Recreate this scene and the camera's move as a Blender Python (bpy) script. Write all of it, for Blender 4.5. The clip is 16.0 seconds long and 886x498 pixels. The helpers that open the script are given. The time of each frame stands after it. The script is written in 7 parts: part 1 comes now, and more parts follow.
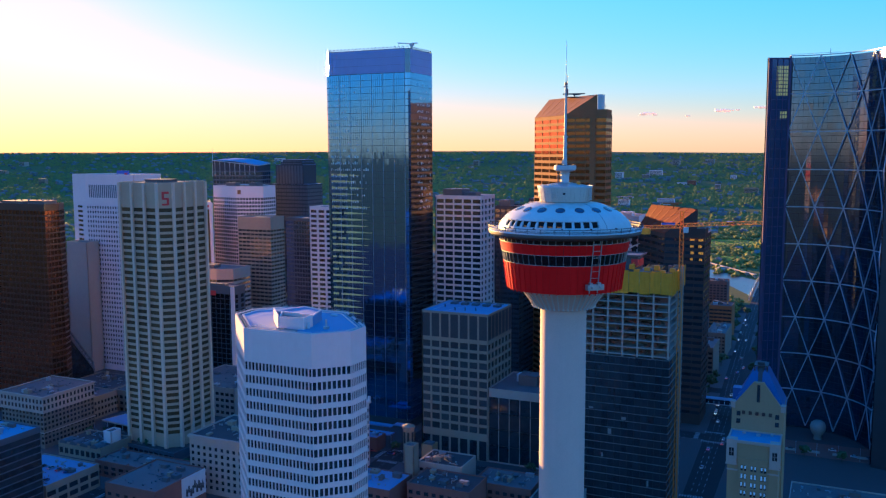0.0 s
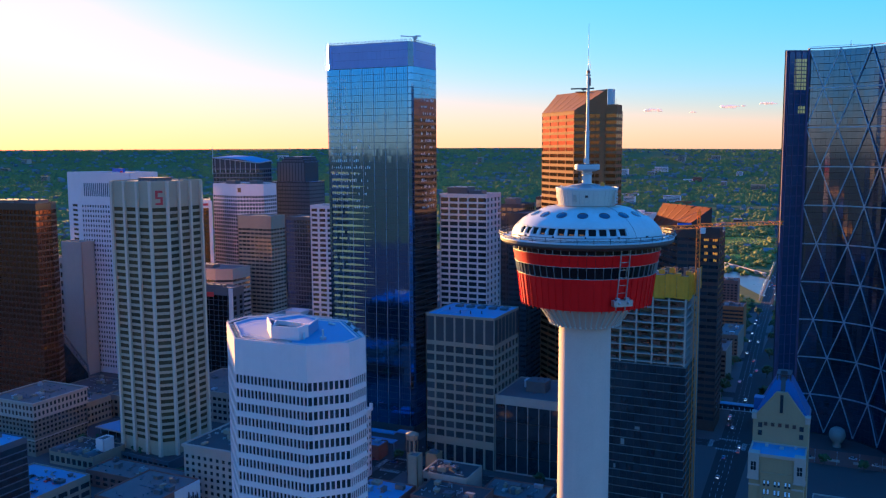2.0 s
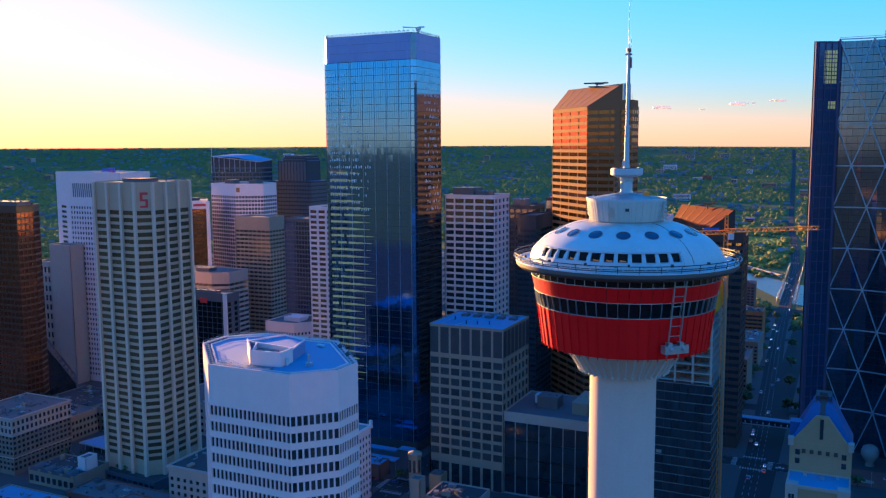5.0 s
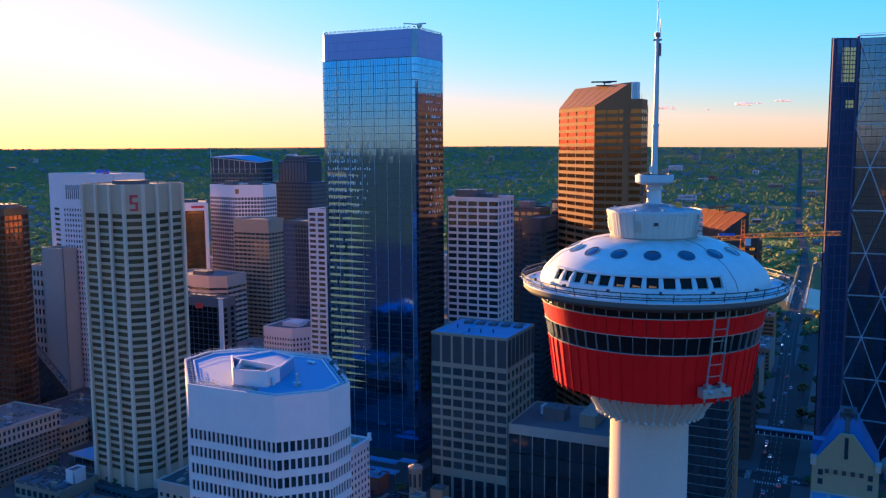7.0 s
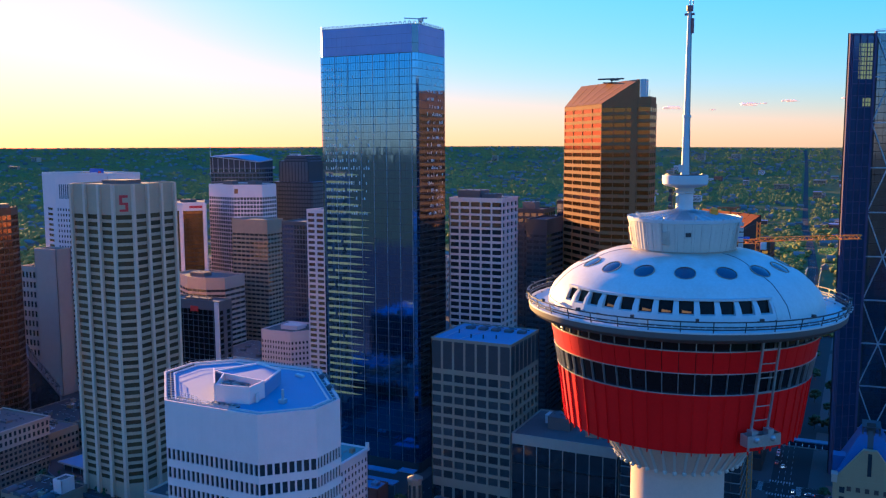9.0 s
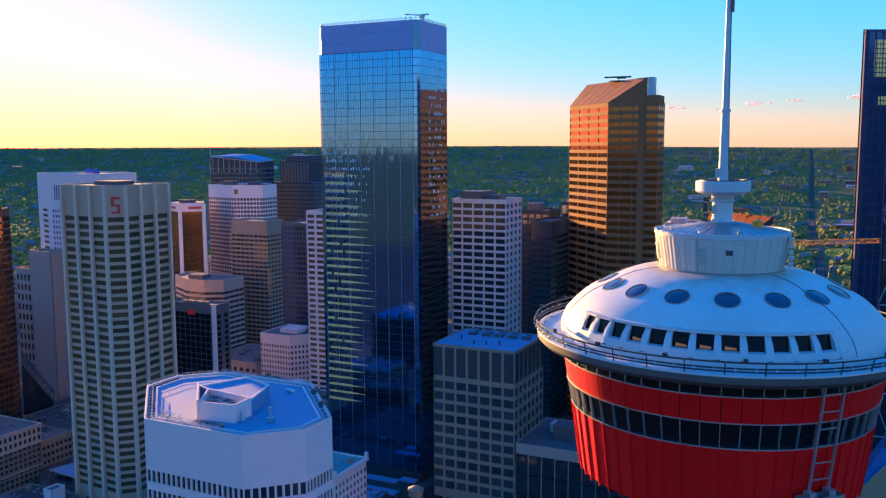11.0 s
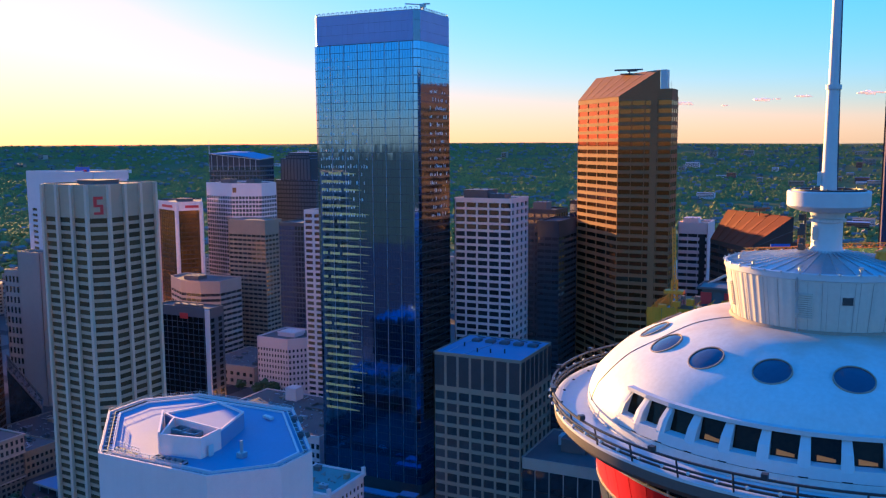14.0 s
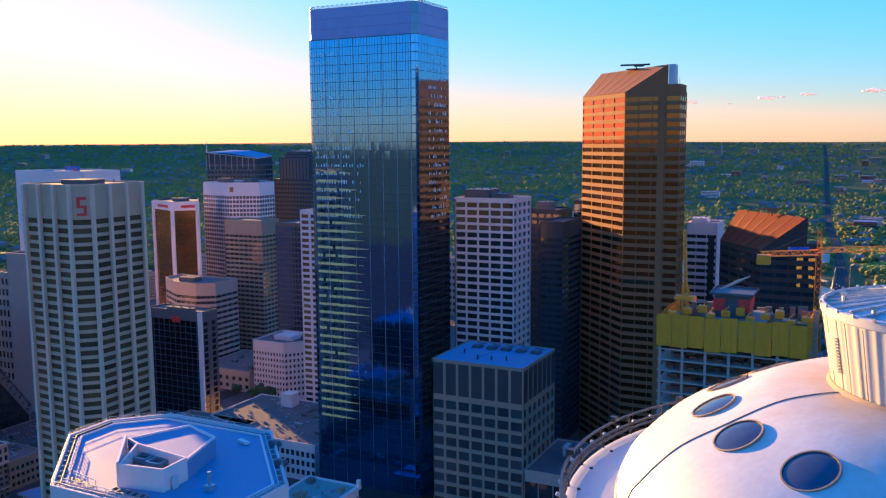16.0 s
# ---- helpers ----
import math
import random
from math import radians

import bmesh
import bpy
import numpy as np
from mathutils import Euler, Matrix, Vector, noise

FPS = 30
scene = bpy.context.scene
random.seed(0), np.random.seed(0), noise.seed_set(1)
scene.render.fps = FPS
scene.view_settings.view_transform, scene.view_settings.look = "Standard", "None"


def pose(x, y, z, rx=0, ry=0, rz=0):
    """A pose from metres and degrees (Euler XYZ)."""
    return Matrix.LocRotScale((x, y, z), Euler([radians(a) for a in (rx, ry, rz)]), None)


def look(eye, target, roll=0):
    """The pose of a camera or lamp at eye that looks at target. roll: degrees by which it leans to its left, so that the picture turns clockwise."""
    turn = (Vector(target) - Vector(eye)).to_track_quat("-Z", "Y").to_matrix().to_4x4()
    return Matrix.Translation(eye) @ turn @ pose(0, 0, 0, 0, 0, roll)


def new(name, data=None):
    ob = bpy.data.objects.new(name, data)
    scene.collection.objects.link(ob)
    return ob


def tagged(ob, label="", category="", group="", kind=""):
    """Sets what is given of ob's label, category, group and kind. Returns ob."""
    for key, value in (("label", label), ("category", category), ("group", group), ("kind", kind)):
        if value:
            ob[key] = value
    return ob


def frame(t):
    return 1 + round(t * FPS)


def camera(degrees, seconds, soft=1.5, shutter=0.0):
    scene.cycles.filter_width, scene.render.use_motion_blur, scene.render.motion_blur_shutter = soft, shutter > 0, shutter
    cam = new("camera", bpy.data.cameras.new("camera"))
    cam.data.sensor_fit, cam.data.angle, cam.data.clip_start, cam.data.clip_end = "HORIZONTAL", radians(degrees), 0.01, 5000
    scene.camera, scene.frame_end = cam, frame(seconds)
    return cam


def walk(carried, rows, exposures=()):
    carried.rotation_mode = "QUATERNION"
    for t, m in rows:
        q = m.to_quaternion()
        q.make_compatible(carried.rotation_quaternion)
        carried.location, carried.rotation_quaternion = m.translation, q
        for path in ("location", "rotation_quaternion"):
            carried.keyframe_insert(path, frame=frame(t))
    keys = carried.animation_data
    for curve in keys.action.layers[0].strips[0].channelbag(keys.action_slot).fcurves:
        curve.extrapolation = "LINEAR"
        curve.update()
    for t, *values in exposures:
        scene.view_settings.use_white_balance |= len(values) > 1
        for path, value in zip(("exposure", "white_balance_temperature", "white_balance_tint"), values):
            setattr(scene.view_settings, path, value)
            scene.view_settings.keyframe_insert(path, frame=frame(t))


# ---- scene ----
# the lens and the flight
cam = camera(54.04, 16.0, soft=1.25)
ROWS = [
    (0.0, -0.00, 0.00, 179.05, 24.51, -6.37, -0.21),
    (0.5, -1.71, 3.91, 179.22, 24.59, -6.44, -0.22),
    (1.0, -3.60, 8.22, 179.38, 24.66, -6.51, -0.26),
    (1.5, -5.99, 12.91, 179.30, 24.74, -6.55, -0.30),
    (2.0, -8.56, 17.81, 179.17, 24.77, -6.58, -0.29),
    (2.5, -11.07, 23.07, 178.90, 24.81, -6.64, -0.28),
    (3.0, -13.39, 28.43, 178.65, 24.89, -6.67, -0.30),
    (3.5, -15.52, 33.86, 178.81, 25.00, -6.70, -0.34),
    (4.0, -17.67, 38.84, 179.00, 25.07, -6.71, -0.35),
    (6.5, -26.62, 61.08, 179.84, 25.42, -6.69, -0.35),
    (7.0, -28.29, 65.15, 179.65, 25.48, -6.68, -0.35),
    (7.5, -29.79, 69.12, 179.44, 25.56, -6.68, -0.37),
    (8.0, -31.30, 73.08, 179.27, 25.63, -6.68, -0.36),
    (8.5, -32.60, 76.88, 179.26, 25.71, -6.69, -0.31),
    (9.0, -34.01, 80.26, 179.16, 25.74, -6.69, -0.26),
    (11.5, -40.24, 95.93, 179.24, 26.07, -6.72, -0.29),
    (12.0, -41.59, 99.20, 179.31, 26.14, -6.78, -0.32),
    (12.5, -43.08, 102.59, 179.39, 26.20, -6.83, -0.35),
    (13.0, -44.50, 106.38, 179.30, 26.27, -6.86, -0.35),
    (13.5, -45.87, 110.28, 179.02, 26.32, -6.89, -0.36),
    (14.0, -47.42, 114.23, 179.05, 26.37, -6.90, -0.36),
    (14.5, -49.03, 117.98, 178.92, 26.42, -6.91, -0.37),
    (15.0, -50.53, 121.88, 178.71, 26.47, -6.95, -0.40),
    (15.5, -51.92, 125.92, 178.57, 26.52, -6.96, -0.42),
    (16.0, -53.28, 130.39, 178.51, 26.59, -6.97, -0.42),
]
EXPOSURE, KELVIN, TINT = 1.93, 4820, 18
walk(cam, [(t, pose(x, y, z, 90 + pitch, 0, yaw) @ pose(0, 0, 0, 0, 0, roll)) for t, x, y, z, yaw, pitch, roll in ROWS],
     [(0.0, EXPOSURE, KELVIN, TINT), (16.0, EXPOSURE, KELVIN, TINT)])

# evening sun low in the west-north-west, clear sky
SUN_BEARING, SUN_HEIGHT = -58.0, 5.2
world = bpy.data.worlds.new("world")
scene.world = world
world.use_nodes = True
wn = world.node_tree
sky = wn.nodes.new("ShaderNodeTexSky")
sky.sky_type, sky.sun_disc = "NISHITA", False
sky.sun_elevation, sky.sun_rotation = radians(SUN_HEIGHT), radians(SUN_BEARING)
sky.air_density, sky.dust_density, sky.ozone_density = 1.0, 0.3, 3.0
# the evening glow: the brighter the sky, the warmer and the softer it gets
level = wn.nodes.new("ShaderNodeRGBToBW")
wn.links.new(sky.outputs[0], level.inputs[0])
warm = wn.nodes.new("ShaderNodeVectorMath")
warm.operation = "MULTIPLY_ADD"
wn.links.new(level.outputs[0], warm.inputs[0])
warm.inputs[1].default_value, warm.inputs[2].default_value = (0.03, 0.56, 1.28), (1.6, 1.05, 1.0)
gain = wn.nodes.new("ShaderNodeVectorMath")
gain.operation = "MULTIPLY"
wn.links.new(sky.outputs[0], gain.inputs[0])
gain.inputs[1].default_value = (1.20, 1.99, 3.55)
soft = wn.nodes.new("ShaderNodeVectorMath")
soft.operation = "DIVIDE"
wn.links.new(gain.outputs[0], soft.inputs[0])
wn.links.new(warm.outputs[0], soft.inputs[1])
# where the air is thick near the horizon, its red grows
raw, clear, joined = wn.nodes.new("ShaderNodeSeparateXYZ"), wn.nodes.new("ShaderNodeSeparateXYZ"), wn.nodes.new("ShaderNodeCombineXYZ")
wn.links.new(sky.outputs[0], raw.inputs[0])
wn.links.new(soft.outputs[0], clear.inputs[0])
ratio, ruddy = wn.nodes.new("ShaderNodeMath"), wn.nodes.new("ShaderNodeMath")
ratio.operation, ruddy.operation = "DIVIDE", "MULTIPLY"
wn.links.new(raw.outputs[0], ratio.inputs[0])
wn.links.new(raw.outputs[2], ratio.inputs[1])
thick = wn.nodes.new("ShaderNodeMapRange")
for key, value in (("From Min", 0.36), ("From Max", 2.0), ("To Min", 0.84), ("To Max", 1.6)):
    thick.inputs[key].default_value = value
wn.links.new(ratio.outputs[0], thick.inputs["Value"])
wn.links.new(clear.outputs[0], ruddy.inputs[0])
wn.links.new(thick.outputs[0], ruddy.inputs[1])
wn.links.new(ruddy.outputs[0], joined.inputs[0])
for k in (1, 2):
    wn.links.new(clear.outputs[k], joined.inputs[k])
wn.links.new(joined.outputs[0], wn.nodes["Background"].inputs[0])
wn.nodes["Background"].inputs[1].default_value = 0.092
sun = new("sun", bpy.data.lights.new("sun", "SUN"))
sun.data.energy, sun.data.angle, sun.data.color = 5.7, radians(0.5), (1.0, 0.47, 0.08)
sb, sh = radians(SUN_BEARING), radians(SUN_HEIGHT)
sun.matrix_world = look((math.sin(sb) * math.cos(sh) * 900, math.cos(sb) * math.cos(sh) * 900, math.sin(sh) * 900), (0, 0, 0))


# ---- materials ----
def rgba(c):
    return (c[0], c[1], c[2], 1.0)


def mat(name, col, rough=0.8, metal=0.0, var=0.18, scale=0.25, fine=4.0, bump=0.15, streak=0.0, vary=0.0, spec=0.5, col2=None, clear=0.0):
    """A surface with variation at two scales, rain streaks and a fine relief."""
    m = bpy.data.materials.new(name)
    m.use_nodes = True
    nt = m.node_tree
    b = nt.nodes["Principled BSDF"]
    b.inputs["Roughness"].default_value, b.inputs["Metallic"].default_value = rough, metal
    b.inputs["Specular IOR Level"].default_value = spec
    b.inputs["Coat Weight"].default_value = clear

    def n(kind, **kw):
        x = nt.nodes.new(kind)
        for k, v in kw.items():
            x.inputs[k].default_value = v
        return x

    geo = nt.nodes.new("ShaderNodeNewGeometry")
    big = n("ShaderNodeTexNoise", Scale=scale, Detail=4.0, Roughness=0.6)
    small = n("ShaderNodeTexNoise", Scale=fine, Detail=3.0, Roughness=0.6)
    for t in (big, small):
        nt.links.new(geo.outputs["Position"], t.inputs["Vector"])
    add = nt.nodes.new("ShaderNodeMath")
    add.operation = "ADD"
    nt.links.new(big.outputs[0], add.inputs[0])
    nt.links.new(small.outputs[0], add.inputs[1])
    total = add
    if streak:
        mp = n("ShaderNodeMapping", Scale=(1.3, 1.3, 0.05))
        st = n("ShaderNodeTexNoise", Scale=1.0, Detail=3.0, Roughness=0.55)
        nt.links.new(geo.outputs["Position"], mp.inputs[0])
        nt.links.new(mp.outputs[0], st.inputs["Vector"])
        mul = nt.nodes.new("ShaderNodeMath")
        mul.operation, mul.inputs[1].default_value = "MULTIPLY_ADD", streak
        nt.links.new(st.outputs[0], mul.inputs[0])
        nt.links.new(add.outputs[0], mul.inputs[2])
        total = mul
    if vary:
        info = nt.nodes.new("ShaderNodeObjectInfo")
        s1 = nt.nodes.new("ShaderNodeMath")
        s1.operation = "ADD"
        nt.links.new(info.outputs["Random"], s1.inputs[0])
        nt.links.new(geo.outputs["Random Per Island"], s1.inputs[1])
        s2 = nt.nodes.new("ShaderNodeMath")
        s2.operation = "FRACT"
        nt.links.new(s1.outputs[0], s2.inputs[0])
        s3 = nt.nodes.new("ShaderNodeMath")
        s3.operation, s3.inputs[1].default_value = "MULTIPLY_ADD", vary
        nt.links.new(s2.outputs[0], s3.inputs[0])
        nt.links.new(total.outputs[0], s3.inputs[2])
        total = s3
    ramp = nt.nodes.new("ShaderNodeMapRange")
    mid = 1.0 + 0.5 * streak + 0.5 * vary
    wide = 0.45 + 0.25 * streak + 0.5 * vary
    ramp.inputs["From Min"].default_value, ramp.inputs["From Max"].default_value = mid - wide, mid + wide
    nt.links.new(total.outputs[0], ramp.inputs["Value"])
    mix = nt.nodes.new("ShaderNodeMix")
    mix.data_type = "RGBA"
    other = col2 or tuple(min(0.95, c * (1 + var)) for c in col)
    mix.inputs[6].default_value = rgba([c * (1 - var) for c in col])
    mix.inputs[7].default_value = rgba(other)
    nt.links.new(ramp.outputs[0], mix.inputs[0])
    nt.links.new(mix.outputs[2], b.inputs["Base Color"])
    if bump:
        bp = n("ShaderNodeBump", Strength=bump, Distance=0.05)
        nt.links.new(small.outputs[0], bp.inputs["Height"])
        nt.links.new(bp.outputs[0], b.inputs["Normal"])
    rr = nt.nodes.new("ShaderNodeMapRange")
    rr.inputs["To Min"].default_value, rr.inputs["To Max"].default_value = rough * 0.8, min(1.0, rough * 1.15)
    nt.links.new(big.outputs[0], rr.inputs["Value"])
    nt.links.new(rr.outputs[0], b.inputs["Roughness"])
    return m


def glow(name, col, strength):
    m = bpy.data.materials.new(name)
    m.use_nodes = True
    b = m.node_tree.nodes["Principled BSDF"]
    b.inputs["Base Color"].default_value = rgba(col)
    b.inputs["Emission Color"].default_value, b.inputs["Emission Strength"].default_value = rgba(col), strength
    return m


M = dict(
    white=mat("white precast concrete", (0.77, 0.585, 0.545), 0.75, var=0.08, streak=0.5, bump=0.1),
    cream=mat("pale precast concrete", (0.40, 0.30, 0.24), 0.8, var=0.12, streak=0.6),
    tan=mat("tan stone cladding", (0.30, 0.215, 0.145), 0.7, var=0.15, streak=0.4),
    sandgrey=mat("warm grey precast concrete", (0.54, 0.335, 0.205), 0.8, var=0.12, streak=0.5),
    grey=mat("grey concrete", (0.28, 0.25, 0.22), 0.85, var=0.2, streak=0.6),
    darkgrey=mat("dark grey cladding", (0.09, 0.09, 0.10), 0.6, var=0.2, streak=0.3),
    slate=mat("dark slate cladding", (0.035, 0.04, 0.05), 0.6, spec=0.3, var=0.2, streak=0.3),
    brown=mat("brown granite", (0.29, 0.13, 0.055), 0.8, spec=0.08, var=0.15, streak=0.2),
    brown2=mat("dark brown granite", (0.08, 0.05, 0.04), 0.8, spec=0.15, var=0.15, streak=0.2),
    oldbrick=mat("weathered brown brick", (0.20, 0.15, 0.11), 0.85, var=0.2, fine=8),
    blind=mat("pale window blind", (0.88, 0.88, 0.84), 0.8, var=0.2, vary=0.6, bump=0.0),
    brick=mat("red brick", (0.21, 0.09, 0.065), 0.85, var=0.25, fine=8),
    sand=mat("sandstone", (0.32, 0.215, 0.11), 0.8, var=0.12, streak=0.4),
    copper=mat("copper roof sheet", (0.29, 0.12, 0.045), 0.6, 0.0, spec=0.12, var=0.12, streak=0.3),
    oldcopper=mat("dark weathered copper sheet", (0.20, 0.05, 0.022), 0.8, 0.0, spec=0.08, var=0.15, streak=0.3),
    gravel=mat("pale roof gravel", (0.145, 0.112, 0.104), 0.95, var=0.25, scale=0.12, fine=9),
    tar=mat("dark roof felt", (0.06, 0.044, 0.042), 0.9, var=0.35, scale=0.15, fine=6),
    whiteroof=mat("bluish white roof membrane", (0.195, 0.24, 0.38), 0.7, var=0.12, scale=0.12, fine=3),
    steel=mat("galvanised steel", (0.45, 0.46, 0.48), 0.45, 0.8, var=0.15),
    darksteel=mat("dark painted steel", (0.05, 0.05, 0.055), 0.5, 0.3, var=0.2),
    asphalt=mat("asphalt", (0.048, 0.037, 0.036), 0.9, spec=0.15, var=0.3, scale=0.06, fine=3),
    paving=mat("concrete paving", (0.088, 0.064, 0.058), 0.9, var=0.2, scale=0.1, fine=3),
    paint=mat("road paint", (0.34, 0.33, 0.31), 0.8, var=0.2, scale=0.8),
    glass=mat("dark window glass", (0.012, 0.015, 0.02), 0.07, 0.0, var=0.3, bump=0.0, vary=0.5, spec=0.9, col2=(0.05, 0.052, 0.06)),
    officeglass=mat("grey office glass with blinds", (0.025, 0.027, 0.03), 0.1, 0.0, var=0.3, bump=0.0, vary=0.7, spec=0.6, col2=(0.085, 0.085, 0.088)),
    brownglass=mat("brown tinted glass", (0.06, 0.038, 0.022), 0.09, 0.0, var=0.3, bump=0.0, vary=0.8, spec=0.6, col2=(0.17, 0.10, 0.045)),
    framing=mat("grey anodised framing", (0.075, 0.078, 0.085), 0.5, 0.3, var=0.15),
    bronze=mat("bronze mirror glass", (0.21, 0.095, 0.036), 0.08, 0.9, var=0.2, bump=0.0, vary=0.5),
    blueglass=mat("blue mirror glass", (0.195, 0.365, 0.68), 0.06, 1.0, var=0.08, bump=0.0, vary=0.35),
    crown=mat("pale fritted screen glass", (0.36, 0.35, 0.56), 0.6, 0.1, var=0.08, bump=0.0, vary=0.4),
    bowglass=mat("blue grey glass", (0.13, 0.165, 0.25), 0.09, 0.9, var=0.15, bump=0.0, vary=0.5),
    redpanel=mat("red enamel cladding", (0.80, 0.004, 0.006), 0.5, 0.0, var=0.15, streak=0.4, bump=0.05, vary=0.4, spec=0.25),
    enamel=mat("white painted steel", (0.55, 0.545, 0.53), 0.5, 0.0, spec=0.3, var=0.10, scale=0.25, streak=0.9, bump=0.05, col2=(0.58, 0.58, 0.58)),
    drum=mat("cream white ribbed sheet", (0.58, 0.53, 0.46), 0.5, 0.0, spec=0.3, var=0.12, scale=0.3, streak=0.9, bump=0.05),
    goldglass=mat("gold tinted glass", (0.46, 0.22, 0.06), 0.14, 0.9, var=0.25, bump=0.0, vary=0.6),
    portglass=mat("deep dark window glass", (0.004, 0.005, 0.006), 0.12, 0.0, var=0.3, bump=0.0, vary=0.4, spec=0.12, col2=(0.035, 0.02, 0.01)),
    podglass=mat("black window glass", (0.006, 0.007, 0.009), 0.08, 0.0, var=0.3, bump=0.0, vary=0.4, spec=0.35, col2=(0.012, 0.013, 0.016)),
    darkbronze=mat("dark bronze glass", (0.16, 0.07, 0.035), 0.12, 0.85, var=0.3, bump=0.0, vary=0.6),
    warmrib=mat("warm pale concrete", (0.70, 0.46, 0.32), 0.8, var=0.1, streak=0.4),
    shaft=mat("smooth pale concrete", (0.60, 0.44, 0.37), 0.8, var=0.1, streak=0.5),
    port=mat("smoked acrylic porthole", (0.075, 0.085, 0.125), 0.12, 0.4, var=0.15, bump=0.0, spec=0.6),
    yellow=mat("yellow tarpaulin", (0.66, 0.27, 0.003), 0.6, var=0.25, scale=0.4, streak=0.8, vary=0.4),
    crane=mat("yellow crane paint", (0.82, 0.28, 0.008), 0.5, var=0.15),
    redpaint=mat("red paint", (0.60, 0.03, 0.03), 0.5, var=0.1),
    bluepaint=mat("blue painted sign", (0.04, 0.10, 0.45), 0.4, var=0.1),
    blueroof=mat("blue metal roof", (0.05, 0.09, 0.25), 0.45, 0.3, var=0.15),
    leaf=mat("tree foliage", (0.19, 0.18, 0.05), 0.9, spec=0.06, var=0.3, scale=0.004, fine=0.8, vary=0.45, col2=(0.27, 0.255, 0.07), bump=0.3),
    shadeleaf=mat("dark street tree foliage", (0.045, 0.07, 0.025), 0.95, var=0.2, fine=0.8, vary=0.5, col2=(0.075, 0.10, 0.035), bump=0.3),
    bark=mat("bark", (0.10, 0.07, 0.05), 0.9),
    grass=mat("mown grass", (0.12, 0.13, 0.03), 0.95, var=0.3, scale=0.02, fine=0.5),
    water=mat("river water", (0.085, 0.085, 0.075), 0.3, 0.0, var=0.1, scale=0.05, fine=0.6, bump=0.25, spec=0.25),
    houseroof=mat("house roof shingle", (0.12, 0.11, 0.10), 0.9, var=0.4, vary=1.0, col2=(0.26, 0.24, 0.22)),
)


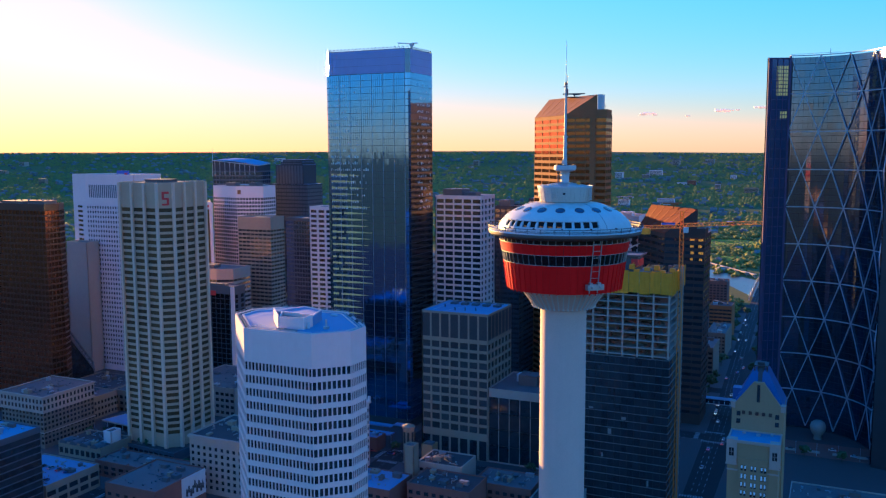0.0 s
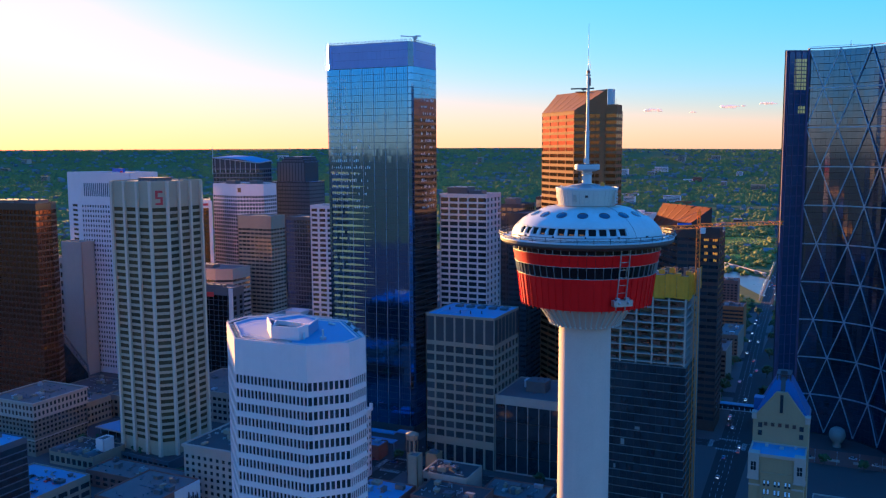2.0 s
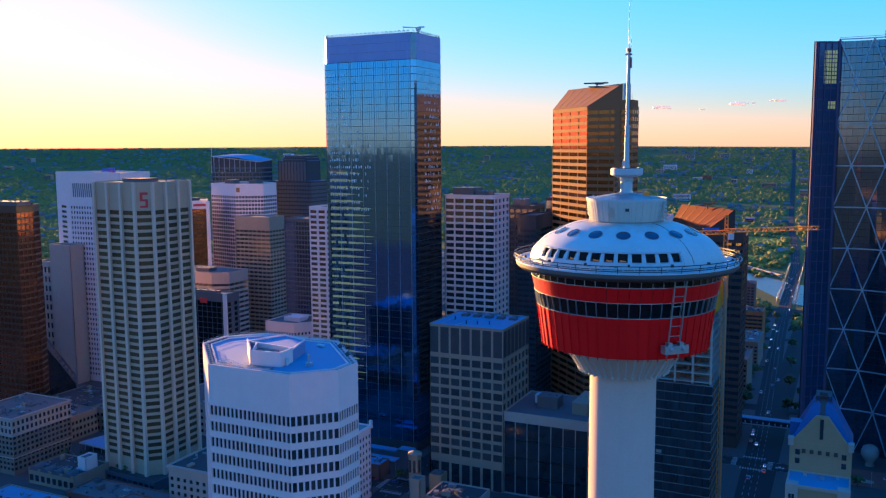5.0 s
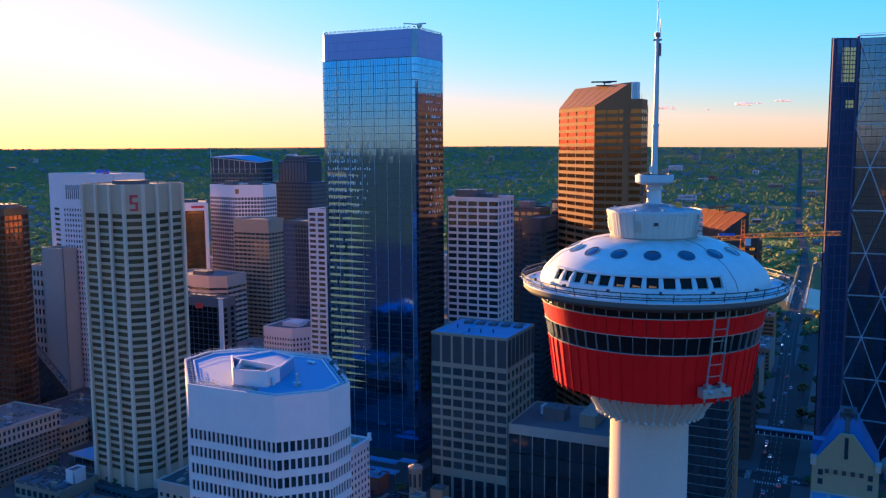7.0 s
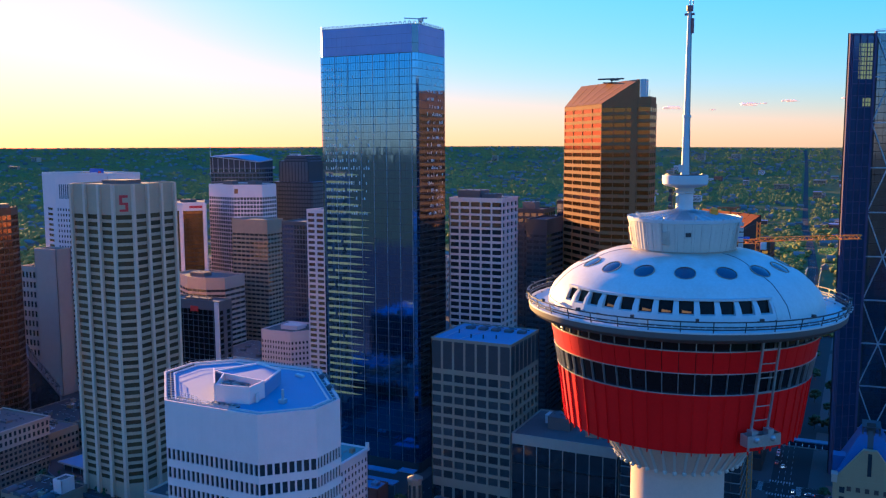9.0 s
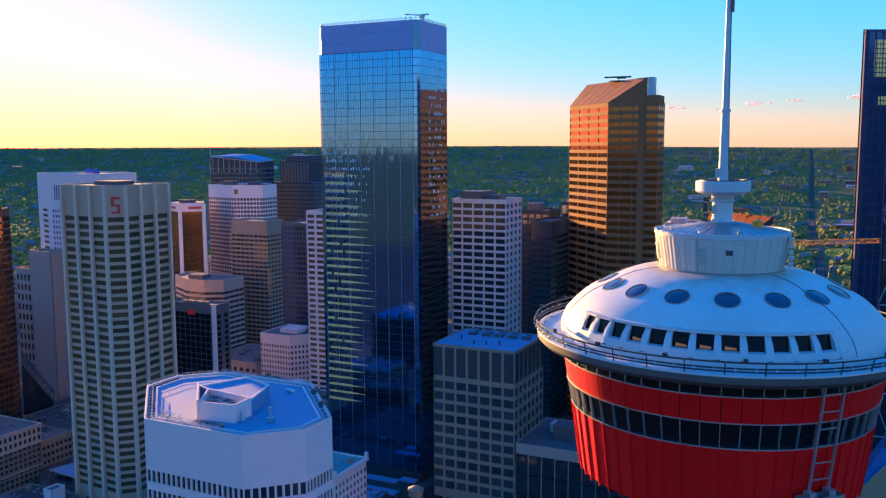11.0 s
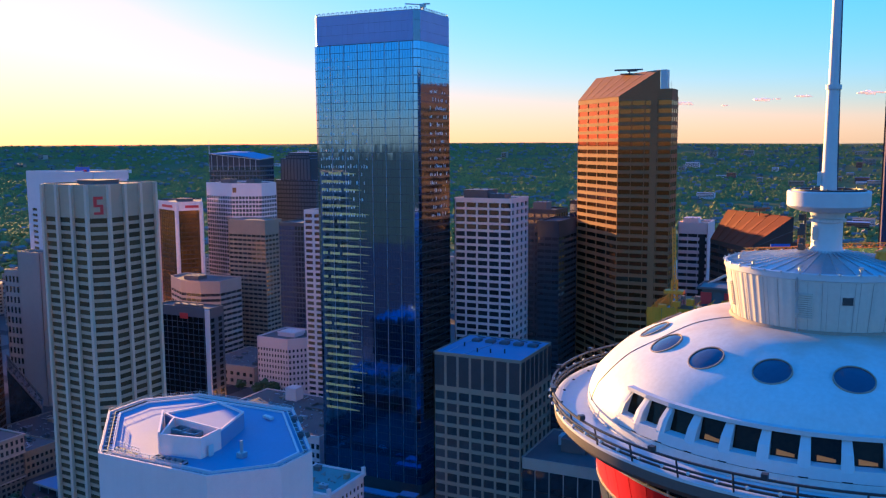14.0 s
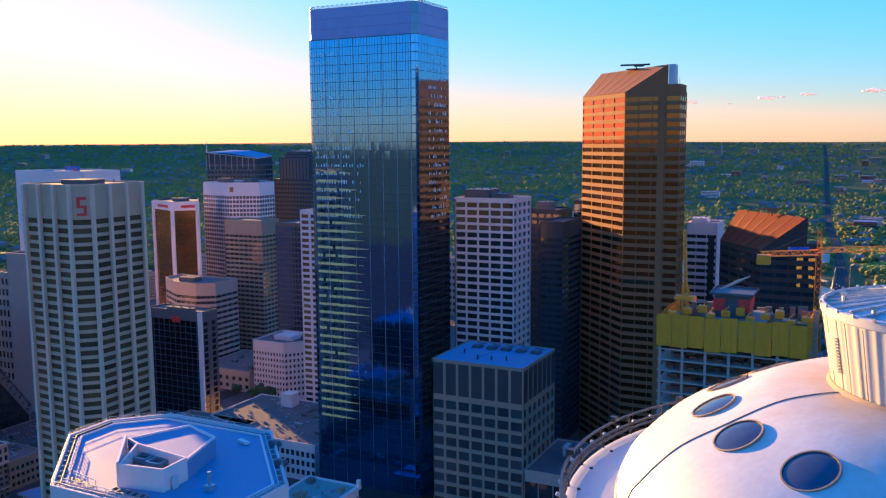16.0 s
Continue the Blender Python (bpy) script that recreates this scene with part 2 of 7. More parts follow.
# ---- mesh helpers ----
class Geo:
    """Collects boxes, prisms and lathed shapes into one mesh."""

    def __init__(self):
        self.v, self.f = [], []

    def add(self, verts, faces):
        k = len(self.v)
        self.v += [tuple(p) for p in verts]
        self.f += [tuple(i + k for i in f) for f in faces]
        return self

    def hexa(self, p):
        return self.add(p, [(0, 3, 2, 1), (4, 5, 6, 7), (0, 1, 5, 4), (1, 2, 6, 5), (2, 3, 7, 6), (3, 0, 4, 7)])

    def box(self, x0, x1, y0, y1, z0, z1):
        return self.hexa([(x0, y0, z0), (x1, y0, z0), (x1, y1, z0), (x0, y1, z0), (x0, y0, z1), (x1, y0, z1), (x1, y1, z1), (x0, y1, z1)])

    def slab(self, p, u, n, u0, u1, d0, d1, z0, z1):
        """A box along the wall line that starts at p and runs along u, n points outwards."""
        q = lambda a, d, z: (p[0] + u[0] * a + n[0] * d, p[1] + u[1] * a + n[1] * d, z)
        return self.hexa([q(u0, d1, z0), q(u1, d1, z0), q(u1, d0, z0), q(u0, d0, z0), q(u0, d1, z1), q(u1, d1, z1), q(u1, d0, z1), q(u0, d0, z1)])

    def prism(self, poly, z0, z1):
        k = len(poly)
        za = z0 if isinstance(z0, (list, tuple)) else [z0] * k
        zb = z1 if isinstance(z1, (list, tuple)) else [z1] * k
        v = [(p[0], p[1], z) for p, z in zip(poly, za)] + [(p[0], p[1], z) for p, z in zip(poly, zb)]
        f = [(i, (i + 1) % k, k + (i + 1) % k, k + i) for i in range(k)]
        return self.add(v, f + [tuple(range(k))[::-1], tuple(range(k, 2 * k))])

    def ring(self, poly, inner, z0, z1):
        k = len(poly)
        v = [(*p, z0) for p in poly] + [(*p, z1) for p in poly] + [(*p, z1) for p in inner] + [(*p, z0) for p in inner]
        f = []
        for i in range(k):
            j = (i + 1) % k
            f += [(i, j, k + j, k + i), (k + i, k + j, 2 * k + j, 2 * k + i), (2 * k + i, 2 * k + j, 3 * k + j, 3 * k + i), (3 * k + i, 3 * k + j, j, i)]
        return self.add(v, f)

    def beam(self, a, b, w, h=None):
        """A square bar from a to b."""
        a, b = Vector(a), Vector(b)
        d = (b - a).normalized()
        s = d.cross(Vector((0, 0, 1)))
        s = s.normalized() if s.length > 1e-4 else Vector((1, 0, 0))
        t = s.cross(d).normalized()
        s, t = s * w / 2, t * (h or w) / 2
        p = [a - s - t, a + s - t, a + s + t, a - s + t, b - s - t, b + s - t, b + s + t, b - s + t]
        return self.hexa(p)

    def tube(self, a, b, r0, r1=None, n=10):
        a, b = Vector(a), Vector(b)
        r1 = r0 if r1 is None else r1
        d = (b - a).normalized()
        s = d.cross(Vector((0, 0, 1)))
        s = s.normalized() if s.length > 1e-4 else Vector((1, 0, 0))
        t = d.cross(s)
        v = []
        for c, r in ((a, r0), (b, r1)):
            v += [c + (s * math.cos(2 * math.pi * i / n) + t * math.sin(2 * math.pi * i / n)) * r for i in range(n)]
        f = [(i, (i + 1) % n, n + (i + 1) % n, n + i) for i in range(n)]
        return self.add(v, f + [tuple(range(n))[::-1], tuple(range(n, 2 * n))])

    def lathe(self, prof, n=96, c=(0, 0), wave=None, a0=0.0, a1=2 * math.pi):
        """Turns the profile (radius, height) round the upright axis at c."""
        full = abs(a1 - a0 - 2 * math.pi) < 1e-6
        cols = n if full else n + 1
        v = []
        for i in range(cols):
            a = a0 + (a1 - a0) * i / n
            for j, (r, z) in enumerate(prof):
                rr = r + (wave(a, j) if wave else 0)
                v.append((c[0] + rr * math.sin(a), c[1] + rr * math.cos(a), z))
        k = len(prof)
        f = []
        for i in range(n):
            p, q = i * k, ((i + 1) % cols) * k
            f += [(q + j, p + j, p + j + 1, q + j + 1) for j in range(k - 1)]
        return self.add(v, f)

    def ball(self, c, r, n=8, m=5):
        v = [(c[0] + r * math.sin(math.pi * j / m) * math.cos(2 * math.pi * i / n), c[1] + r * math.sin(math.pi * j / m) * math.sin(2 * math.pi * i / n), c[2] - r * math.cos(math.pi * j / m)) for j in range(m + 1) for i in range(n)]
        return self.add(v, [(j * n + i, j * n + (i + 1) % n, (j + 1) * n + (i + 1) % n, (j + 1) * n + i) for j in range(m) for i in range(n)])

    def weld(self):
        """Joins points that fall together, so that the sides of a wall hang together at its corners."""
        seen, at = {}, []
        for p in self.v:
            at.append(seen.setdefault((round(p[0], 3), round(p[1], 3), round(p[2], 3)), len(seen)))
        self.v = list(seen)
        self.f = [g for g in (tuple(dict.fromkeys(at[i] for i in f)) for f in self.f) if len(g) > 2]
        return self

    def mesh(self, name, material, smooth=0):
        me = bpy.data.meshes.new(name)
        me.from_pydata(self.v, [], self.f)
        me.materials.append(material)
        if smooth:
            me.polygons.foreach_set("use_smooth", [True] * len(me.polygons))
            me.set_sharp_from_angle(angle=radians(smooth))
        me.update()
        return me


def thing(name, at, label, category, group="", kind=""):
    ob = new(name)
    ob.location = at
    ob.empty_display_size = 2
    return tagged(ob, label, category, group, kind)


def under(ob, parent):
    """Hangs a part whose mesh is in world places under its thing."""
    ob.parent = parent
    base = Vector(parent.location)
    if parent.parent:
        base += Vector(parent.parent.location)
    ob.location = -base
    return ob


def part(name, geo, material, parent, label="", smooth=0, kind=""):
    ob = new(name, geo.mesh(name, material, smooth))
    under(ob, parent)
    return tagged(ob, label, kind=kind)


def single(name, geo, material, label, category, group="", kind="", smooth=0):
    """A thing of one mesh."""
    return tagged(new(name, geo.mesh(name, material, smooth)), label, category, group, kind)


def inset(poly, d):
    """The convex outline, moved inwards by d."""
    k, out = len(poly), []
    for i in range(k):
        p0, p1, p2 = Vector(poly[i - 1]), Vector(poly[i]), Vector(poly[(i + 1) % k])
        a, b = (p1 - p0).normalized(), (p2 - p1).normalized()
        na, nb = Vector((-a.y, a.x)), Vector((-b.y, b.x))
        m = na + nb
        out.append(tuple(p1 + m * (d / max(0.2, 1 + na.dot(nb)))))
    return out


def rect(x0, x1, y0, y1):
    return [(x0, y0), (x1, y0), (x1, y1), (x0, y1)]


PANES = {}


def facade_style(bays, floors, pier=0.25, band=0.4, depth=0.5, top=1.5, base=4.0, tilt=0.0):
    return dict(bays=bays, floors=floors, pier=pier, band=band, depth=depth, top=top, base=base, tilt=tilt)


def facade(own, poly, i, z0, z1, st, wall, rest, glassmat, solo):
    """One side of a tower: piers and floor bands proud of the core, a pane in each opening. The first panes are objects, the rest joined."""
    p, q = Vector(poly[i]), Vector(poly[(i + 1) % len(poly)])
    u = (q - p).normalized()
    n = Vector((u.y, -u.x))
    long = (q - p).length
    d, nb, nf = st["depth"], st["bays"], st["floors"]
    zb, zt = z0 + st["base"], z1 - st["top"]
    bw, fh = long / nb, (zt - zb) / nf
    pw, bh = bw * st["pier"], fh * st["band"]
    # the wall is one sheet with an opening, and its four reveals, for each window
    us, zs = [0.0], [z0]
    for k in range(nb):
        us += [k * bw + pw / 2, (k + 1) * bw - pw / 2]
    for k in range(nf):
        zs += [zb + k * fh + bh / 2, zb + (k + 1) * fh - bh / 2]
    us, zs = us + [long], zs + [z1]
    first, cols = len(wall.v), len(us)
    at = lambda a, b, c: (p.x + u.x * a - n.x * c, p.y + u.y * a - n.y * c, b)
    wall.v += [at(a, b, 0.0) for b in zs for a in us]
    for j in range(len(zs) - 1):
        for i2_ in range(cols - 1):
            q4 = [first + j * cols + i2_, first + j * cols + i2_ + 1, first + (j + 1) * cols + i2_ + 1, first + (j + 1) * cols + i2_]
            if i2_ % 2 == 1 and j % 2 == 1:
                k0 = len(wall.v)
                wall.v += [at(us[i2_], zs[j], d), at(us[i2_ + 1], zs[j], d), at(us[i2_ + 1], zs[j + 1], d), at(us[i2_], zs[j + 1], d)]
                wall.f += [(q4[e], q4[(e + 1) % 4], k0 + (e + 1) % 4, k0 + e) for e in range(4)]
            elif us[i2_ + 1] - us[i2_] > 1e-4 and zs[j + 1] - zs[j] > 1e-4:
                wall.f.append(tuple(q4))
    w, h = bw - pw, fh - bh
    yaw = math.atan2(u.y, u.x)
    key = (round(w, 3), round(h, 3), glassmat.name)
    if key not in PANES:
        g = Geo()
        g.box(-w / 2, w / 2, 0, 0.05, -h / 2, h / 2)
        PANES[key] = g.mesh("window", glassmat)
    base = Vector(own.location)
    rng = random.Random(int(abs(p.x * 7 + p.y * 13)) + i)
    for f in range(nf - 1, -1, -1):
        for k in range(nb):
            a = (k + 0.5) * bw
            c = p + u * a - n * (d - 0.03)
            z = zb + (f + 0.5) * fh
            tx, tz = (rng.gauss(0, st["tilt"]), rng.gauss(0, st["tilt"])) if st["tilt"] else (0, 0)
            if solo[0] > 0:
                solo[0] -= 1
                ob = new("window", PANES[key])
                ob.parent = own
                ob.location = Vector((c.x, c.y, z)) - base
                ob.rotation_euler = (tx, 0, yaw + tz)
            else:
                ww, hh = u * w / 2, h / 2
                ox, oz = n * (hh * math.tan(tx)), n * (w / 2 * math.tan(tz))
                c = c + n * 0.05
                pts = [c - ww - ox + oz, c + ww - ox - oz, c + ww + ox - oz, c - ww + ox + oz]
                rest.add([(pts[0].x, pts[0].y, z - hh), (pts[1].x, pts[1].y, z - hh), (pts[2].x, pts[2].y, z + hh), (pts[3].x, pts[3].y, z + hh)], [(0, 1, 2, 3)])


def tower(label, poly, z1, styles, wallmat, glassmat, roofmat, solo=120, parapet=1.0, units=(), name="office_tower", category="office tower", group="downtown towers", z0=0.0):
    """A building with a core, sides with recessed windows, a roof, a parapet and plant boxes on the roof."""
    cx, cy = sum(p[0] for p in poly) / len(poly), sum(p[1] for p in poly) / len(poly)
    own = thing(name, (cx, cy, z0), label, category, group)
    deep = max(s["depth"] for s in styles.values()) if styles else 0.3
    core = Geo()
    core.prism(inset(poly, deep + 0.0), z0, z1 - 0.3)
    part("core", core, wallmat, own)
    wall, rest = Geo(), Geo()
    left = [solo]
    for i in range(len(poly)):
        if i in styles:
            st = dict(styles[i])
            st["depth"] = deep
            facade(own, poly, i, z0, z1, st, wall, rest, glassmat, left)
        else:
            p, q = Vector(poly[i]), Vector(poly[(i + 1) % len(poly)])
            u = (q - p).normalized()
            wall.slab(p, u, Vector((u.y, -u.x)), 0, (q - p).length, -deep, 0, z0, z1)
    part("wall", wall.weld(), wallmat, own)
    if rest.f:
        part("glazing", rest, glassmat, own, kind="stuff")
    part("roof", Geo().prism(inset(poly, deep * 0.6), z1 - 0.3, z1 + 0.05), roofmat, own)
    if parapet:
        part("parapet", Geo().ring(inset(poly, 0.004), inset(poly, 0.45), z1 - 0.02, z1 + parapet), wallmat, own)
    for (x0, x1, y0, y1, h, m) in units:
        g = Geo()
        g.box(x0, x1, y0, y1, z1, z1 + h)
        g.box(x0 - 0.15, x1 + 0.15, y0 - 0.15, y1 + 0.15, z1 + h, z1 + h + 0.2)
        for k in range(3):
            t = (k + 0.5) / 3
            g.box(x0 + (x1 - x0) * t - 0.4, x0 + (x1 - x0) * t + 0.4, (y0 + y1) / 2 - 0.5, (y0 + y1) / 2 + 0.5, z1 + h + 0.2, z1 + h + 0.8)
        part("plant_box", g, m, own, "rooftop plant box")
    return own


# ---- ground, streets, river ----
def terrain(x, y):
    """Flat downtown; the land climbs slowly towards the skyline."""
    r = math.hypot(x + 30, y - 60)
    t = min(1.0, max(0.0, (r - 2300) / 2500))
    side = math.cos(math.atan2(x + 30, y - 60) + 0.35)
    t *= min(1.0, max(0.0, 0.25 + side * 1.5))
    roll = 3 * math.sin(x * 0.0021 + 1) * math.sin(y * 0.0016)
    east = min(1.0, max(0.0, (math.atan2(x + 30, y - 60) + 0.35) / 0.3))
    return (184 - 17 * east) * t ** 1.25 + roll * min(1, t * 2.0) * (1 - 0.8 * min(1, t))


g = Geo()
RAD = [0, 300, 700, 1100, 1600, 2000, 2300] + [2300 + 100 * k for k in range(1, 26)] + [6000, 9000, 15000, 40000]
SEG = 144
for r in RAD:
    for k in range(SEG):
        a = 2 * math.pi * k / SEG
        x, y = -30 + r * math.sin(a), 60 + r * math.cos(a)
        g.v.append((x, y, terrain(x, y) - 0.3))
for j in range(len(RAD) - 1):
    for k in range(SEG):
        a, b = j * SEG + k, j * SEG + (k + 1) % SEG
        g.f.append((a, a + SEG, b + SEG, b)[::-1])
LAND = mat("mixed city ground", (0.145, 0.13, 0.05), 0.9, spec=0.06, var=0.35, scale=0.008, fine=0.11, col2=(0.18, 0.175, 0.05), bump=0.0)
single("ground", g, LAND, "wide green and grey city land reaching the horizon", "ground", kind="structure", smooth=60)

AVENUES, STREETS = (210.0, 325.0, 440.0, 552.0, 665.0, 780.0, 895.0, 1010.0), (100.0, -60.0, -233.0, -337.0, -465.0, -600.0, -740.0, -880.0)
g = Geo().box(-1000, 300, -500, 1060, -0.28, 0.0)
single("road", g, M["asphalt"], "dark asphalt streets of the downtown grid", "road", kind="structure")
g = Geo()
xs, ys = sorted(STREETS), sorted(AVENUES)
for i in range(len(xs) - 1):
    for j in range(len(ys) - 1):
        g.box(xs[i] + 7.5, xs[i + 1] - 7.5, ys[j] + 7.0, ys[j + 1] - 7.0, 0.0, 0.16)
for i in range(len(xs) - 1):
    g.box(xs[i] + 7.5, xs[i + 1] - 7.5, 190, 203, 0.0, 0.16)
single("pavement", g, M["paving"], "grey concrete pavements with raised kerbs", "pavement", kind="structure")

# ---- the towers ----
F = facade_style


def side_panels(own, name, p, q, z0, z1, n, material, frac=0.8, proud=0.05, depth=0.15, label=""):
    """A row of n alike panels on the wall from p to q."""
    p, q = Vector(p), Vector(q)
    u = (q - p).normalized()
    bw = (q - p).length / n
    w, base = bw * frac, Vector(own.location)
    me = Geo().box(-w / 2, w / 2, -proud, depth, z0 - base.z, z1 - base.z).mesh(name, material)
    for k in range(n):
        ob = new(name, me)
        ob.parent = own
        c = p + u * (k + 0.5) * bw
        ob.location = (c.x - base.x, c.y - base.y, 0)
        ob.rotation_euler = (0, 0, math.atan2(u.y, u.x))
        tagged(ob, label)


# eight-sided white tower in front
OCT = [(-173.2, 224.3), (-147.3, 224.1), (-138.3, 233.0), (-137.9, 241.9), (-156.7, 262.0), (-183.0, 262.2), (-191.5, 253.5), (-191.3, 243.4)]
oct_style = lambda n: F(n, 25, 0.28, 0.40, 0.4, 9.67, 4.2)
white_tower = tower("white concrete tower with angled corners and small dark windows", OCT, 122.4,
      {0: oct_style(19), 1: oct_style(8), 2: oct_style(8), 3: oct_style(16), 4: oct_style(12), 7: oct_style(16), 6: oct_style(6)},
      M["white"], M["glass"], M["whiteroof"], solo=290, parapet=0.5)
part("roof_edge_gutter", Geo().ring(inset(OCT, 2.2), inset(OCT, 2.6), 122.4, 122.75), M["white"], white_tower)
g = Geo()
for d, z in ((0.25, 123.5), (0.25, 123.15)):
    o = inset(OCT, d)
    for i in range(8):
        g.beam((*o[i], z), (*o[(i + 1) % 8], z), 0.06)
o = inset(OCT, 0.25)
for i in range(8):
    a, b = Vector(o[i]), Vector(o[(i + 1) % 8])
    for k in range(int((b - a).length / 2.0) + 1):
        c = a + (b - a).normalized() * (k * 2.0)
        g.beam((c.x, c.y, 122.8), (c.x, c.y, 123.5), 0.05)
part("roof_rail", g, M["steel"], white_tower)
g = Geo()
i2 = inset(OCT, 1.5)
for a, b in ((6, 7), (7, 0)):
    p, q = Vector(i2[a]), Vector(i2[b])
    for k in range(12):
        c = p.lerp(q, (k + 0.5) / 12)
        g.beam((c.x - 0.5, c.y - 0.5, 122.5), (c.x + 0.5, c.y + 0.5, 122.5), 0.12, 0.2)
    g.beam((*p, 122.7), (*q, 122.7), 0.2, 0.3)
part("gantry", g, M["darksteel"], white_tower)
# the raised plant well on its roof
A, B, C, D, E, H = (-162.9, 229.5), (-154.5, 230.9), (-154.1, 234.6), (-158.4, 247.8), (-167.5, 251.0), (-172.2, 240.2)
WELL = [A, B, (-154.9, 236.8), (-168.2, 238.6)]
part("plant_screen", Geo().ring(WELL, inset(WELL, 0.35), 122.4, 126.4), M["white"], white_tower, "white screen wall round the plant well")
part("plant_floor", Geo().prism(inset(WELL, 0.36), 122.4, 124.3), M["gravel"], white_tower)
part("penthouse", Geo().prism([(-154.9, 236.85), D, E, H, (-168.2, 238.65)], 122.4, 125.7), M["whiteroof"], white_tower, "flat white penthouse block")
part("penthouse_curb", Geo().ring([(-154.95, 236.9), D, E, H, (-168.2, 238.7)], inset([(-154.95, 236.9), D, E, H, (-168.2, 238.7)], 0.4), 125.7, 126.1), M["white"], white_tower)
u = (Vector(H) - Vector(A)).normalized()
part("fin_wall", Geo().slab(Vector(A), u, Vector((-u.y, u.x)), 0.0, 14.0, 0.02, 0.4, 122.4, 126.8), M["white"], white_tower)
for x, y in ((-164.6, 236.6), (-160.9, 236.0)):
    part("fan_box", Geo().ring(rect(x - 1.5, x + 1.5, y - 1.3, y + 1.3), rect(x - 1.2, x + 1.2, y - 1.0, y + 1.0), 124.3, 125.2), M["steel"], white_tower)
    part("fan_throat", Geo().tube((x, y, 124.3), (x, y, 124.7), 1.0, n=14), M["darksteel"], white_tower)
part("roof_door", Geo().box(-154.1, -153.95, 232.4, 233.6, 122.5, 124.6), M["enamel"], white_tower)
g = Geo()
for k in range(5):
    g.ring(rect(-162.4 + k * 1.5, -161.1 + k * 1.5, 226.6, 228.2), rect(-162.3 + k * 1.5, -161.2 + k * 1.5, 226.7, 228.1), 122.5, 123.1)
part("louvre_frame", g, M["steel"], white_tower)
part("louvre_bed", Geo().box(-162.4, -155.1, 226.65, 228.15, 122.5, 122.75), M["darksteel"], white_tower)
for (xa, ya), (xb, yb) in (((-172.6, 226.3), (-160.4, 226.2)), ((-173.6, 229.4), (-166.8, 228.0)), ((-186.4, 241.6), (-174.8, 229.4))):
    g = Geo()
    n = int(math.hypot(xb - xa, yb - ya) / 1.8)
    for z in (123.0, 123.5):
        g.beam((xa, ya, z), (xb, yb, z), 0.1)
    for k in range(n + 1):
        x, y = xa + (xb - xa) * k / n, ya + (yb - ya) * k / n
        g.beam((x, y, 122.45), (x, y, 123.5), 0.1)
    part("walkway_rail", g, M["enamel"], white_tower, "white walkway handrail")
part("walkway", Geo().hexa([(-173.2, 227.6, 122.5), (-167.0, 226.6, 122.5), (-166.8, 227.8, 122.5), (-173.4, 229.2, 122.5), (-173.2, 227.6, 122.62), (-167.0, 226.6, 122.62), (-166.8, 227.8, 122.62), (-173.4, 229.2, 122.62)]), M["darkgrey"], white_tower)
part("roof_hood", Geo().beam((-159.2, 255.2, 122.9), (-156.6, 254.4, 122.9), 0.9, 0.5), M["enamel"], white_tower)
g = Geo()
for a in range(8):
    p, q = Vector(i2[a]), Vector(i2[(a + 1) % 8])
    p2, q2 = Vector(inset(OCT, 0.75)[a]), Vector(inset(OCT, 0.75)[(a + 1) % 8])
    g.beam((*p, 122.75), (*q, 122.75), 0.14)
    n = int((q - p).length / 2.4)
    for k in range(n):
        g.beam((*p.lerp(q, (k + 0.5) / n), 122.72), (*p2.lerp(q2, (k + 0.5) / n), 122.72), 0.12)
part("gutter_rail", g, M["enamel"], white_tower, "white rail along the roof gutter")
part("gutter_bed", Geo().ring(inset(OCT, 0.7), inset(OCT, 1.45), 122.42, 122.5), M["darkgrey"], white_tower)
g = Geo()
g.box(-149.2, -147.8, 234.2, 235.6, 122.5, 123.4)
g.tube((-148.5, 234.9, 123.4), (-148.5, 234.9, 125.6), 0.3, n=10)
part("roof_vent", g, M["steel"], white_tower)
for x, y in ((-151.6, 256.2), (-144.6, 248.8)):
    part("roof_hatch", Geo().box(x - 1.0, x + 1.0, y - 0.7, y + 0.7, 122.5, 123.3).box(x - 0.8, x + 0.8, y - 0.5, y + 0.5, 123.3, 123.6), M["darkgrey"], white_tower)

# tall blue glass tower
BF = [(-304.5, 489.9), (-249.0, 489.9), (-247.2, 490.7), (-246.4, 492.5), (-246.4, 524.0), (-249, 527), (-304.5, 527), (-307.1, 524), (-307.1, 492.5), (-306.3, 490.7)]
b1 = F(1, 54, 0.06, 0.09, 0.12, 0.0, 6.0)
blue = tower("tall blue mirror glass tower with a pale crown screen", BF, 228.6,
      {0: F(37, 54, 0.05, 0.05, 0.12, 0.0, 6.0, tilt=0.002), 3: F(21, 54, 0.05, 0.05, 0.12, 0.0, 6.0, tilt=0.002), 1: b1, 2: b1, 8: b1, 9: b1, 7: F(20, 54, 0.07, 0.09, 0.12, 0.0, 6.0)},
      M["framing"], M["blueglass"], M["gravel"], solo=296, parapet=0)
for k in range(1, 8):
    x = -304.5 + k * 55.5 / 7 - (0.4 if k == 7 else 0)
    part("accent_fin", Geo().box(x - 0.08, x + 0.08, 489.75, 489.9, 6, 228.5), M["steel"], blue, "slim bright steel fin")
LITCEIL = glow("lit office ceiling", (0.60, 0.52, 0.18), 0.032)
rng = random.Random(14)
